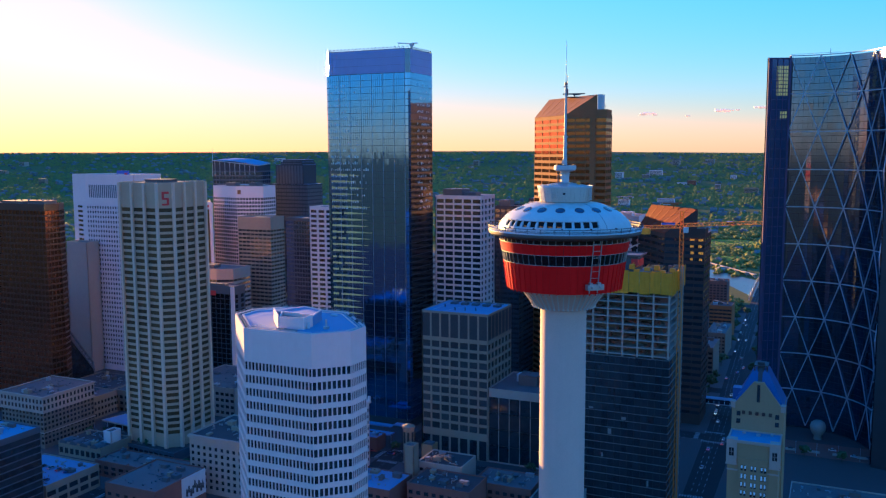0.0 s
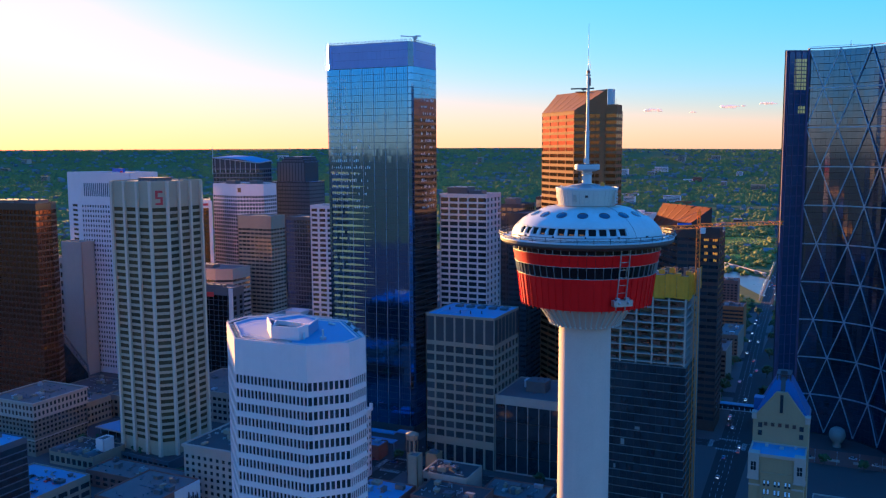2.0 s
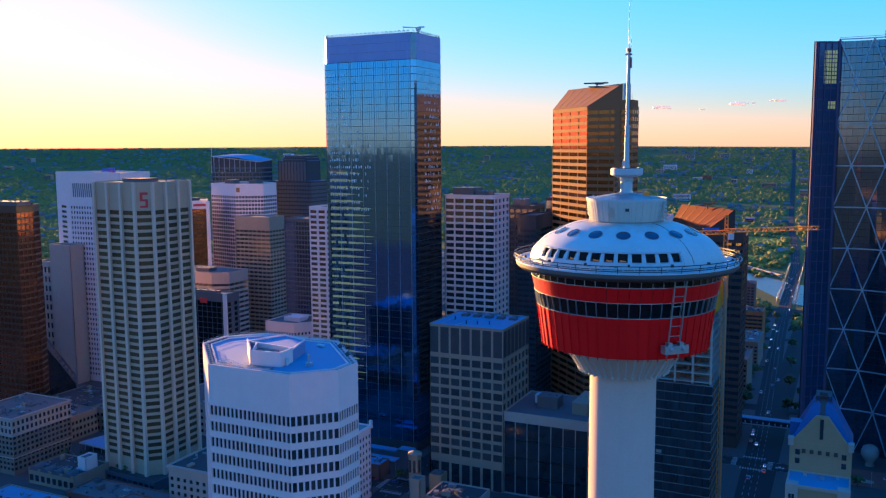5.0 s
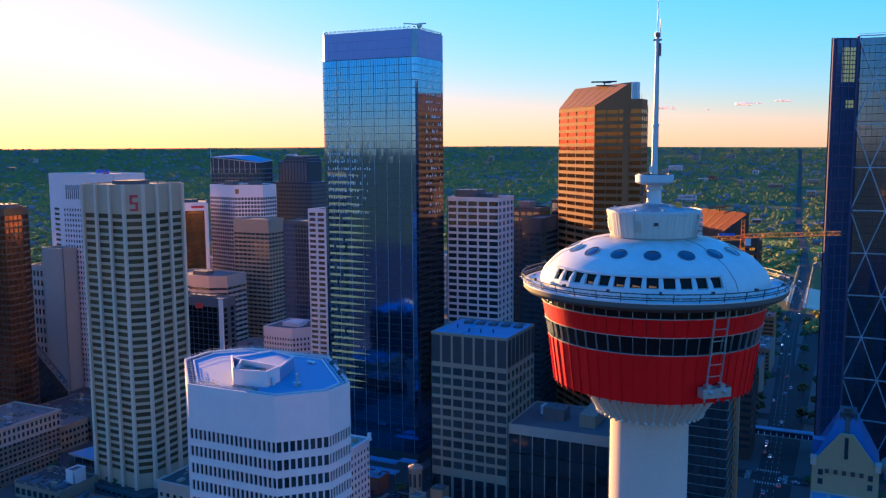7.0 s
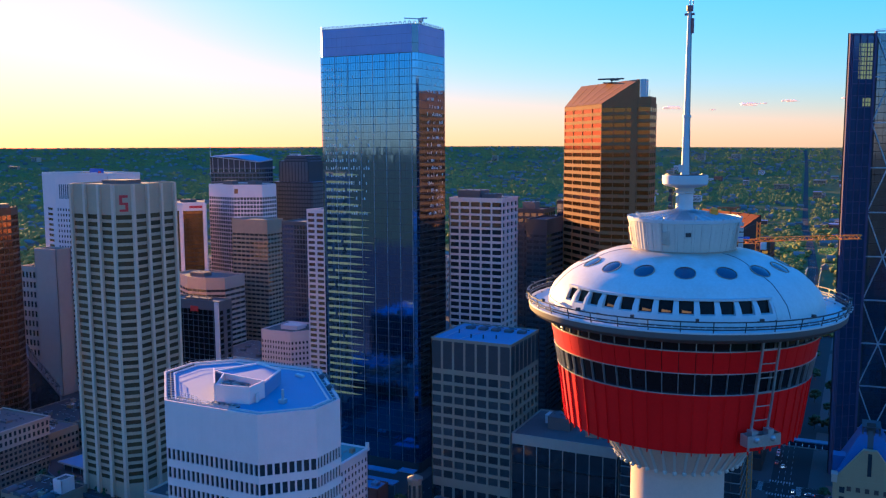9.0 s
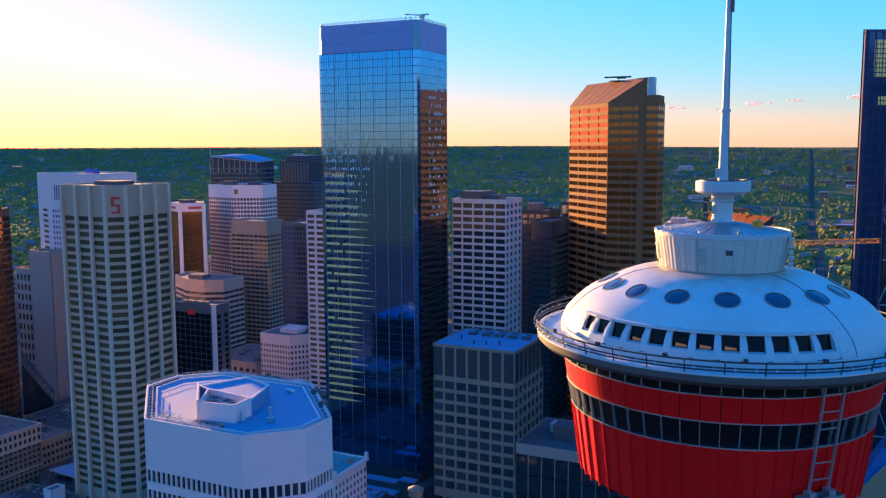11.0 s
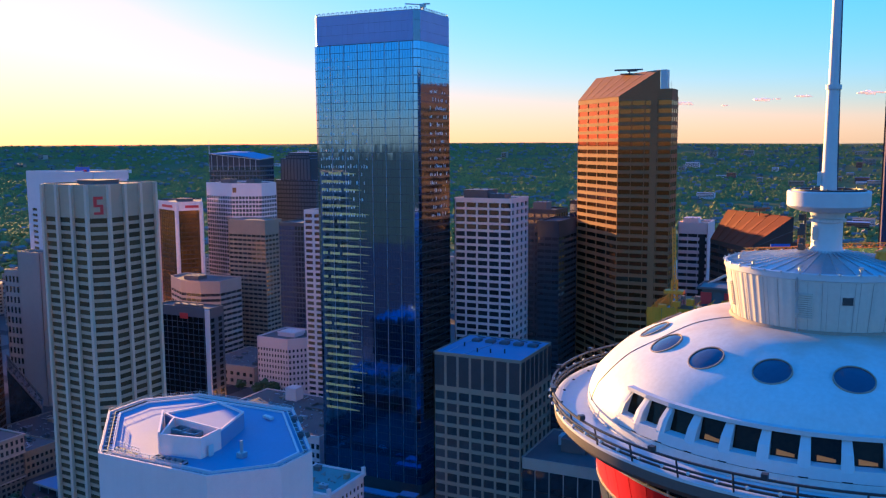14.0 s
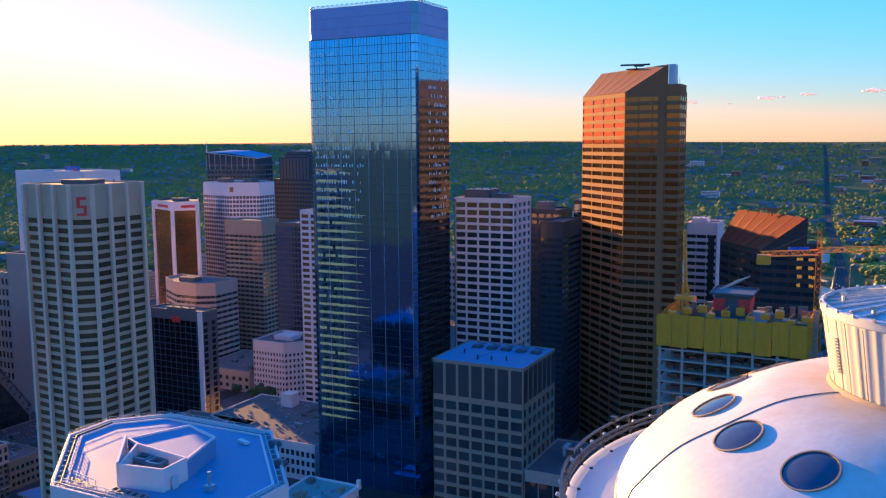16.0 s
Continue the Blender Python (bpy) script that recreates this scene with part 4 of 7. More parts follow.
tower("white mid-rise block with small square windows", [(-441, 605), (-414, 605), (-403, 618), (-403, 640), (-441, 640)], 41.5,
      {0: F(11, 8, 0.5, 0.5, 0.4, 6, 3), 1: F(6, 8, 0.5, 0.5, 0.4, 6, 3), 2: F(8, 8, 0.5, 0.5, 0.4, 6, 3)}, M["white"], M["glass"], M["gravel"], solo=170, group="", units=((-430, -415, 615, 628, 3, M["white"]), (-412, -406, 622, 632, 2, M["gravel"])))
tower("dark slim office tower with banded windows", rect(-247, -228, 640, 665), 136, {0: F(4, 32, 0.2, 0.4, 0.4, 1, 4), 1: F(5, 32, 0.2, 0.4, 0.4, 1, 4)}, M["slate"], M["glass"], M["tar"], solo=30, units=((-245, -236, 645, 655, 5, M["darkgrey"]),))
tower("grey-blue office tower with ribbon windows", rect(-228, -214, 606, 640), 132, {0: F(3, 32, 0.05, 0.5, 0.4, 8, 4), 1: F(6, 32, 0.05, 0.5, 0.4, 8, 4)}, M["slate"], M["glass"], M["tar"], solo=30)
tower("dark green glass tower with a flat roof", rect(-219, -206.5, 641, 672), 142, {0: F(4, 33, 0.05, 0.08, 0.2, 1, 4), 1: F(8, 33, 0.05, 0.08, 0.2, 1, 4)}, M["slate"], M["bowglass"], M["tar"], solo=30, units=((-217, -208, 645, 650, 1.5, M["steel"]),))
wb = tower("white tower with dark ribbon windows", rect(-153, -135.5, 650, 676), 130, {0: F(3, 30, 0.05, 0.5, 0.4, 5, 4)}, M["white"], M["glass"], M["gravel"], solo=30, units=((-151, -142, 655, 665, 3, M["white"]),))
side_panels(wb, "dark_slot", (-141, 650), (-136, 650), 5, 124, 1, M["glass"], 0.7, 0.03, 0.2)

# ---- the observation tower with its red pod ----
AX, AY = -49.66, 167.4
pod = thing("observation_tower", (AX, AY, 0), "concrete observation tower with a red pod under a white dome", "tower")
C0 = (AX, AY)
part("shaft", Geo().lathe([(5.7, 0), (5.0, 50), (4.62, 105), (4.6, 150.5)], 96, C0), M["shaft"], pod, "smooth pale concrete shaft", smooth=40)
part("collar", Geo().lathe([(4.5, 148.15), (5.95, 148.2), (6.15, 148.45), (7.1, 149.8), (8.75, 152.25)], 120, C0), M["shaft"], pod, smooth=40)


def around(name, geo, material, n, first=0.0, step=None, parent=pod, label="", smooth=0):
    """Alike pieces set round the axis of the tower: the mesh stands at bearing 0, about the origin."""
    me = geo.mesh(name, material, smooth)
    out = []
    for k in range(n):
        ob = new(name, me)
        ob.parent = parent
        ob.rotation_euler = (0, 0, -radians(first + k * (step or 360.0 / n)))
        tagged(ob, label)
        out.append(ob)
    return out


g = Geo()
g.beam((0, 6.15, 148.4), (0, 8.75, 152.1), 0.22, 0.22)
g.ball((0, 6.2, 148.3), 0.24)
around("rib", g, M["enamel"], 44, smooth=30)
# backing and soffit of the pod
part("pod_body", Geo().lathe([(8.6, 152.28), (11.1, 152.28), (11.85, 157.7), (11.9, 159.6), (12.45, 161.6), (12.5, 162.5)], 96, C0), M["darksteel"], pod, smooth=30)
NP = 56
half = math.pi / NP


def shell(r0, z0, r1, z1, thick, gap=0.03, cut=3):
    """A gently bent cladding panel about the axis, at bearing 0."""
    g = Geo()
    v = []
    for i in range(cut + 1):
        a = -half + gap / r1 + (2 * half - 2 * gap / r1) * i / cut
        for r, z in ((r0, z0), (r1, z1), (r1 - thick, z1), (r0 - thick, z0)):
            v.append((r * math.sin(a), r * math.cos(a), z))
    f = []
    for i in range(cut):
        p, q = 4 * i, 4 * i + 4
        f += [(p + k, p + (k + 1) % 4, q + (k + 1) % 4, q + k) for k in range(4)]
    f += [(3, 2, 1, 0), (4 * cut, 4 * cut + 1, 4 * cut + 2, 4 * cut + 3)]
    return g.add(v, f)


around("red_panel", shell(11.38, 152.2, 12.12, 157.65, 0.12), M["redpanel"], NP)
around("red_panel", shell(12.5, 159.68, 12.9, 161.68, 0.12), M["redpanel"], NP)
around("pane", shell(12.0, 157.75, 12.35, 159.62, 0.05, 0.05), M["podglass"], NP)
around("pane", shell(12.7, 161.75, 12.75, 162.5, 0.05, 0.05), M["podglass"], NP)
g = Geo().beam((0, 12.08, 157.7), (0, 12.45, 159.66), 0.05, 0.25)
around("mullion", g, M["steel"], NP, first=180 / NP)
g = Geo().beam((0, 12.78, 161.7), (0, 12.8, 162.5), 0.06, 0.15)
around("mullion", g, M["steel"], NP, first=180 / NP)
g = Geo().beam((0, 11.4, 151.95), (0, 12.16, 157.66), 0.09, 0.16)
around("seam_rib", g, M["redpanel"], NP, first=180 / NP)
for r, z in ((12.18, 157.68), (12.56, 159.66), (12.94, 161.7)):
    part("trim_ring", Geo().lathe([(r - 0.12, z - 0.035), (r + 0.03, z - 0.035), (r + 0.03, z + 0.035), (r - 0.12, z + 0.035)], 112, C0), M["steel"], pod)
part("lip", Geo().lathe([(12.5, 162.45), (13.3, 162.5), (14.75, 162.85), (15.1, 163.2), (15.15, 163.68)], 144, C0), mat("dark grey lip sheet", (0.115, 0.098, 0.09), 0.6, 0.1, var=0.15, streak=0.5), pod, "dark grey metal lip round the dome", smooth=35)
part("lip_deck", Geo().lathe([(15.15, 163.68), (15.14, 163.82), (15.0, 163.87), (14.8, 163.86), (14.72, 163.72), (13.0, 163.73)], 144, C0), M["enamel"], pod, "white walkway deck round the dome", smooth=35)
g = Geo()
g.tube((0, 15.08, 163.8), (0, 15.3, 164.78), 0.05, n=6)
g.beam((0, 15.06, 163.75), (0, 14.6, 163.75), 0.1)
around("rail_post", g, M["darksteel"], 36)
around("rail_camera", Geo().box(-0.14, 0.14, 15.12, 15.42, 164.78, 165.02), M["darksteel"], 18, first=5)
around("rail_lamp", Geo().tube((0, 15.2, 164.25), (0, 15.36, 164.25), 0.03, n=5).ball((0, 15.4, 164.27), 0.1, 6, 4), M["enamel"], 72, first=2.5)
for r, z in ((15.17, 164.1), (15.2, 164.32), (15.28, 164.75)):
    part("rail", Geo().lathe([(r - 0.05, z - 0.05), (r + 0.05, z - 0.05), (r + 0.05, z + 0.05), (r - 0.05, z + 0.05), (r - 0.05, z - 0.05)], 144, C0), M["darksteel"], pod, smooth=30)
DOME = [(13.15, 163.74), (13.12, 164.3), (13.0, 164.7), (12.7, 165.38), (12.0, 166.15), (10.9, 167.1), (9.3, 167.9), (7.4, 168.76), (5.9, 169.08), (4.7, 169.17)]


def eased(prof, first, cuts=4):
    """The profile with the stretch from point first on rounded by a smooth curve through its points."""
    out = list(prof[:first])
    for k in range(first, len(prof) - 1):
        p0, p1, p2, p3 = (Vector(prof[min(len(prof) - 1, k + d)]) for d in (-1, 0, 1, 2))
        for j in range(cuts):
            t = j / cuts
            out.append(tuple(0.5 * (2 * p1 + (p2 - p0) * t + (2 * p0 - 5 * p1 + 4 * p2 - p3) * t * t + (3 * p1 - p0 - 3 * p2 + p3) * t ** 3)))
    return out + [prof[-1]]


DOME = eased(DOME, 4)
g = Geo().lathe(DOME, 144, C0)
# the window band is left open in the shell
gone = {i * (len(DOME) - 1) + j for i in range(53, 90) for j in (1, 2, 3)}
g.f = [f for k, f in enumerate(g.f) if k not in gone]
dome_paint = mat("weathered white dome paint", (0.545, 0.525, 0.475), 0.5, 0.0, spec=0.3, var=0.10, scale=0.25, streak=0.5, bump=0.05, col2=(0.65, 0.64, 0.60))
nt = dome_paint.node_tree
where = nt.nodes.new("ShaderNodeNewGeometry")
flat = nt.nodes.new("ShaderNodeVectorMath")
flat.operation, flat.inputs[1].default_value = "MULTIPLY", (1.0, 1.0, 0.0)
nt.links.new(where.outputs["Position"], flat.inputs[0])
away = nt.nodes.new("ShaderNodeVectorMath")
away.operation, away.inputs[1].default_value = "DISTANCE", (AX, AY, 0.0)
nt.links.new(flat.outputs[0], away.inputs[0])
rust = nt.nodes.new("ShaderNodeTexNoise")
rust.inputs["Scale"].default_value, rust.inputs["Detail"].default_value = 0.55, 5.0
nt.links.new(where.outputs["Position"], rust.inputs["Vector"])
reach = nt.nodes.new("ShaderNodeMath")
reach.operation, reach.inputs[1].default_value = "MULTIPLY_ADD", -6.0
nt.links.new(rust.outputs[0], reach.inputs[0])
nt.links.new(away.outputs["Value"], reach.inputs[2])
stain = nt.nodes.new("ShaderNodeMapRange")
for key, value in (("From Min", 1.2), ("From Max", 5.2), ("To Min", 0.85), ("To Max", 0.0)):
    stain.inputs[key].default_value = value
nt.links.new(reach.outputs[0], stain.inputs["Value"])
blend = nt.nodes.new("ShaderNodeMix")
blend.data_type = "RGBA"
base_in = nt.nodes["Principled BSDF"].inputs["Base Color"]
nt.links.new(base_in.links[0].from_socket, blend.inputs[6])
blend.inputs[7].default_value = (0.44, 0.30, 0.18, 1.0)
nt.links.new(stain.outputs[0], blend.inputs[0])
nt.links.new(blend.outputs[2], base_in)
part("dome", g, dome_paint, pod, "white painted dome roof with rusty stains below the drum", smooth=40)
g = Geo()
for (r0, z0), (r1, z1) in zip(DOME[1:-1], DOME[2:]):
    g.beam((0, r0 + 0.01, z0 + 0.01), (0, r1 + 0.01, z1 + 0.01), 0.05, 0.04)
around("roof_seam", g, M["darkgrey"], 3, first=126, step=118)
# round portholes
g, gf = Geo(), Geo()
pc, pn = Vector((0, 9.28, 167.93)), Vector((0, 0.47, 0.88)).normalized()
pu, pv = Vector((1, 0, 0)), Vector((0, -0.88, 0.47)).normalized()
K = 28
ring = lambda r, h: [tuple(pc + (pu * math.cos(2 * math.pi * k / K) + pv * math.sin(2 * math.pi * k / K)) * r + pn * h) for k in range(K)]
rows = [(0.95, -0.1), (0.95, 0.07), (0.89, 0.07), (0.89, 0.0)]
gf.add(sum((ring(r, h) for r, h in rows), []), [(j * K + i, j * K + (i + 1) % K, (j + 1) * K + (i + 1) % K, (j + 1) * K + i) for j in range(3) for i in range(K)])
rows = [(0.90, 0.02), (0.6, 0.08), (0.3, 0.11)]
g.add(sum((ring(r, h) for r, h in rows), []), [(j * K + i, j * K + (i + 1) % K, (j + 1) * K + (i + 1) % K, (j + 1) * K + i) for j in range(2) for i in range(K)] + [tuple(range(2 * K, 3 * K))])
lens = g.mesh("lens", M["port"], 40)
for ob in around("porthole", gf, M["tan"], 16, first=190.9, label="tan-rimmed round porthole"):
    new("lens", lens).parent = ob
# upright windows set deep into the foot of the dome, with flared ribs between them
g, gg = Geo(), Geo()
PITCH = 7.84
RIB = [(11.6, 164.35), (13.06, 164.35), (12.99, 164.72), (12.68, 165.4), (12.02, 166.16), (11.6, 166.16)]
for s in (-1, 1):
    v = []
    for r, z in RIB:
        out_, in_ = r * math.tan(radians(PITCH / 2)) + 0.005, 0.64 - 0.02 * (r - 11.6)
        v += [(s * in_, r, z), (s * out_, r, z)]
    k = len(RIB)
    f = [(2 * i, 2 * i + 1, (2 * i + 3) % (2 * k), (2 * i + 2) % (2 * k)) for i in range(k)]
    g.add(v, f + [tuple(range(0, 2 * k, 2)), tuple(range(1, 2 * k, 2))[::-1]])
g.hexa([(-0.68, 11.6, 164.4), (0.68, 11.6, 164.4), (0.68, 13.07, 164.3), (-0.68, 13.07, 164.3), (-0.68, 11.6, 164.96), (0.68, 11.6, 164.96), (0.68, 12.96, 164.84), (-0.68, 12.96, 164.84)])
g.box(-0.86, 0.86, 11.5, 12.32, 165.98, 166.19)
gg.hexa([(-0.7, 12.50, 164.6), (0.7, 12.50, 164.6), (0.7, 12.55, 164.6), (-0.7, 12.55, 164.6), (-0.7, 11.98, 166.02), (0.7, 11.98, 166.02), (0.7, 12.03, 166.02), (-0.7, 12.03, 166.02)])
pane = gg.mesh("pane", M["portglass"])
# sunset showing in a few panes, imitated by glowing strips without any lamp
glow_strip = Geo().hexa([(-0.42, 12.42, 164.95), (0.36, 12.42, 164.95), (0.36, 12.45, 164.95), (-0.42, 12.45, 164.95), (-0.42, 12.36, 165.08), (0.36, 12.33, 165.18), (0.36, 12.36, 165.18), (-0.42, 12.39, 165.08)]).mesh("sunset_glow", glow("sunset glow in a pane", (0.75, 0.20, 0.02), 0.035))
for k, ob in enumerate(around("dome_window", g, M["enamel"], 12, first=136.63, step=PITCH)):
    new("pane", pane).parent = ob
    if k in (4, 5, 6, 8):
        new("sunset_glow", glow_strip).parent = ob
# drum, neck, dish and mast
part("drum", Geo().lathe([(4.75, 168.7), (4.85, 168.9), (5.35, 172.0)], 384, C0, wave=lambda a, j: 0.035 * abs(math.cos(36 * a)) ** 6), M["drum"], pod, "white ribbed drum", smooth=50)
g = Geo()
for k in range(64):
    a = 2 * math.pi * (k + 0.3 * math.sin(k * 2.1)) / 64
    g.beam((AX + 4.9 * math.sin(a), AY + 4.9 * math.cos(a), 169.1), (AX + 5.345 * math.sin(a), AY + 5.345 * math.cos(a), 171.9), 0.016)
part("drum_joints", g, M["grey"], pod, "thin grey joints between the sheets", kind="stuff")
part("drum_skirt", Geo().lathe([(4.8, 169.3), (4.98, 169.28), (5.12, 169.12), (5.3, 169.08)], 96, C0), M["tan"], pod, "weather-stained skirt at the foot of the drum", smooth=35)
part("drum_rim", Geo().lathe([(5.3, 171.9), (5.42, 171.98), (5.45, 172.3), (5.33, 172.34), (5.3, 172.2)], 96, C0), M["enamel"], pod, smooth=35)
part("drum_roof", Geo().lathe([(5.4, 172.15), (3.0, 172.6), (0.8, 172.95)], 96, C0), M["steel"], pod, "grey sheet roof of the drum", smooth=30)
around("roof_seam", Geo().beam((0, 5.3, 172.22), (0, 1.0, 172.97), 0.07, 0.08), M["steel"], 36)
part("drum_conduit", Geo().tube((AX - 1.0, AY - 4.93, 169.2), (AX - 1.08, AY - 5.36, 172.1), 0.035, n=6).box(AX - 1.12, AX - 0.94, AY - 5.2, AY - 5.02, 170.2, 170.4).box(AX - 1.14, AX - 0.96, AY - 5.32, AY - 5.1, 171.1, 171.3), M["steel"], pod)
part("roof_beacon", Geo().tube((AX + 2.9, AY - 0.6, 172.6), (AX + 2.9, AY - 0.6, 173.0), 0.42, 0.38, 12).lathe([(0.45, 173.0), (0.45, 173.1), (0.05, 173.3)], 12, (AX + 2.9, AY - 0.6)), M["crane"], pod, "yellow roof hatch cap")
around("hatch", Geo().box(-0.25, 0.25, 5.05, 5.24, 170.75, 171.15), M["darksteel"], 1, first=165)
g = Geo()
for k in range(12):
    z = 169.95 + k * 0.115
    r = 4.93 + (z - 169.4) * 0.143
    g.hexa([(-0.42, r, z), (0.42, r, z), (0.42, r + 0.14, z - 0.04), (-0.42, r + 0.14, z - 0.04), (-0.42, r, z + 0.05), (0.42, r, z + 0.05), (0.42, r + 0.14, z + 0.01), (-0.42, r + 0.14, z + 0.01)])
around("louvre", g, M["drum"], 3, first=188, step=60)
neck = part("neck", Geo().lathe([(1.2, 172.7), (1.2, 172.95), (0.9, 173.0), (0.82, 173.2), (0.82, 174.55), (0.98, 174.6), (0.98, 174.75), (0.86, 174.8), (0.95, 175.2)], 40, C0), M["enamel"], pod, smooth=30)
g = Geo()
for k in range(18):
    a = 2 * math.pi * k / 18
    g.ball((AX + 1.13 * math.sin(a), AY + 1.13 * math.cos(a), 172.98), 0.05, 5, 3)
    g.ball((AX + 0.98 * math.sin(a), AY + 0.98 * math.cos(a), 174.68), 0.04, 5, 3)
part("flange_bolts", g, M["steel"], neck, kind="stuff")
part("neck_hatch", Geo().box(AX - 0.72, AX - 0.42, AY - 0.76, AY - 0.45, 173.6, 174.3), M["steel"], neck)
g = Geo()
g.tube((AX - 1.14, AY - 0.35, 172.8), (AX - 1.14, AY - 0.35, 175.0), 0.07, n=8)
for k, (w, h) in enumerate(((0.26, 0.34), (0.18, 0.26), (0.30, 0.42), (0.20, 0.25), (0.26, 0.36))):
    g.box(AX - 1.2 - w, AX - 1.12, AY - 0.5, AY - 0.5 + w + 0.1, 172.95 + k * 0.42, 172.95 + k * 0.42 + h)
    g.beam((AX - 1.2, AY - 0.35, 173.05 + k * 0.42), (AX - 0.9, AY - 0.2, 173.05 + k * 0.42), 0.05)
part("antenna_bracket", g, M["darksteel"], pod)
dish = part("dish", Geo().lathe([(0.95, 175.12), (1.35, 175.16), (2.0, 175.36), (2.17, 175.5), (2.19, 176.28), (2.12, 176.34), (2.04, 176.3), (2.0, 176.12), (0.3, 176.12)], 64, C0), M["enamel"], pod, "white flame dish", smooth=35)
part("dish_bed", Geo().lathe([(2.0, 176.14), (2.0, 176.2), (0.3, 176.26), (0.3, 176.1)], 48, C0), M["darksteel"], dish)
part("burner", Geo().lathe([(1.68, 176.2), (1.94, 176.2), (1.94, 176.42), (1.68, 176.42), (1.68, 176.2)], 48, C0), M["darksteel"], dish)
g = Geo()
for k in range(14):
    a = 2 * math.pi * k / 14
    g.tube((AX + 1.8 * math.sin(a), AY + 1.8 * math.cos(a), 176.4), (AX + 1.8 * math.sin(a), AY + 1.8 * math.cos(a), 176.43 + 0.03 * (k % 3)), 0.05, n=6)
part("burner_nozzles", g, M["darksteel"], dish, kind="stuff")
g = Geo()
for z0, z1, r0, r1 in ((175.9, 177.4, 0.46, 0.42), (177.4, 182.0, 0.40, 0.34), (182.0, 192.0, 0.29, 0.19)):
    g.tube((AX, AY, z0), (AX, AY, z1), r0, r1, 16)
g.tube((AX, AY, 181.9), (AX, AY, 182.15), 0.42, n=16)
mast = part("mast", g, M["enamel"], pod, "white tapered mast", smooth=30)
part("mast_box", Geo().box(AX - 0.62, AX - 0.40, AY - 0.2, AY + 0.15, 176.6, 177.35), M["enamel"], mast)
part("mast_cable", Geo().tube((AX + 0.43, AY - 0.12, 176.3), (AX + 0.32, AY - 0.1, 182.0), 0.035, n=5).tube((AX + 0.30, AY - 0.08, 182.1), (AX + 0.21, AY - 0.05, 191.6), 0.03, n=5), M["darksteel"], mast)
g = Geo()
g.tube((AX, AY, 192.0), (AX, AY, 192.5), 0.34, n=12)
g.box(AX - 0.45, AX + 0.45, AY - 0.12, AY + 0.12, 191.6, 191.8)
g.box(AX + 0.2, AX + 0.42, AY - 0.2, AY + 0.2, 189.9, 191.3)
g.tube((AX + 0.3, AY, 192.5), (AX + 0.3, AY, 194.0), 0.04, n=6)
part("beacon", g, mat("dull red beacon", (0.25, 0.08, 0.08), 0.5), pod)
part("whip_antenna", Geo().tube((AX, AY, 192.4), (AX, AY, 200.5), 0.07, 0.03, 8), M["steel"], pod)
# window cleaning rails and their cradle
g = Geo()
for s in (-1, 1):
    g.beam((s * 0.85, 13.5, 162.7), (s * 0.85, 12.75, 157.4), 0.16, 0.16)
    g.beam((s * 0.85, 12.75, 157.4), (s * 0.85, 11.95, 152.5), 0.16, 0.16)
for k in range(7):
    z = 154.1 + k * 1.3
    r = 12.0 + (z - 152.5) * 0.14
    g.beam((-0.85, r, z), (0.85, r, z), 0.08)
around("cleaning_rail", g, M["steel"], 1, first=136)
g = Geo()
for y0, y1 in ((12.0, 12.08), (12.95, 13.03)):
    g.box(-1.7, 1.7, y0, y1, 153.25, 154.25)
g.box(-1.7, 1.7, 12.0, 13.0, 153.2, 153.3)
for s in (-1, 1):
    g.box(s * 1.7 - 0.04, s * 1.7 + 0.04, 12.0, 13.0, 153.25, 154.25)
    g.box(s * 0.85 - 0.3, s * 0.85 + 0.3, 12.1, 12.8, 153.3, 154.6)
    g.ball((s * 0.85, 13.05, 153.85), 0.28)
around("cleaning_cradle", g, M["steel"], 1, first=136, label="galvanised cleaning cradle")
for k in range(4):
    a = radians(156 + k * 37)
    x, y = AX + 4.6 * math.sin(a), AY + 4.6 * math.cos(a)
    part("roof_lamp", Geo().tube((x, y, 172.2), (x, y, 172.6), 0.07, n=6).box(x - 0.13, x + 0.13, y - 0.08, y + 0.08, 172.5, 172.62), M["steel"], pod)
around("rim_clip", Geo().box(-0.05, 0.05, 5.42, 5.5, 172.25, 172.38), M["steel"], 36)
g = Geo()
a = radians(100)
for k in range(5):
    x, y = AX + 5.6 * math.sin(a), AY + 5.6 * math.cos(a)
    g.box(x - 0.2, x + 0.2, y - 0.2, y + 0.2, 169.6 + k * 0.5, 169.95 + k * 0.5)
part("roof_antenna", g, M["steel"], pod)

# ---- the building under construction and its cranes ----
cn = thing("unfinished_tower", (-94, 436, 0), "unfinished concrete frame tower wrapped with yellow tarpaulin", "construction site")
part("core", Geo().box(-104, -84, 428, 450, 0, 119), M["grey"], cn)
part("backing", Geo().box(-116, -71.8, 419, 455, 0, 79), M["darksteel"], cn)
part("inner_wall", Geo().box(-114, -73, 426, 427, 79.2, 115), M["oldbrick"], cn)
for k in range(9):
    z = 80 + k * 3.7
    part("floor_slab", Geo().box(-117, -71, 418, 456, z - 0.35, z + 0.1), M["cream"], cn)
for k in range(7):
    x = -116.2 + k * 7.4
    for y in (418.6, 437, 455.2):
        part("column", Geo().box(x - 0.4, x + 0.4, y - 0.4, y + 0.4, 79, 111), M["cream"], cn)
rng = random.Random(8)
g = Geo()
for k in range(150):
    x, y, z = rng.uniform(-115, -73), rng.uniform(420, 424), 80.2 + 3.7 * rng.randrange(8)
    g.box(x, x + rng.uniform(0.8, 3), y, y + rng.uniform(0.6, 2), z, z + rng.uniform(0.5, 2.2))
part("stacked_material", g, M["brick"], cn, kind="stuff")
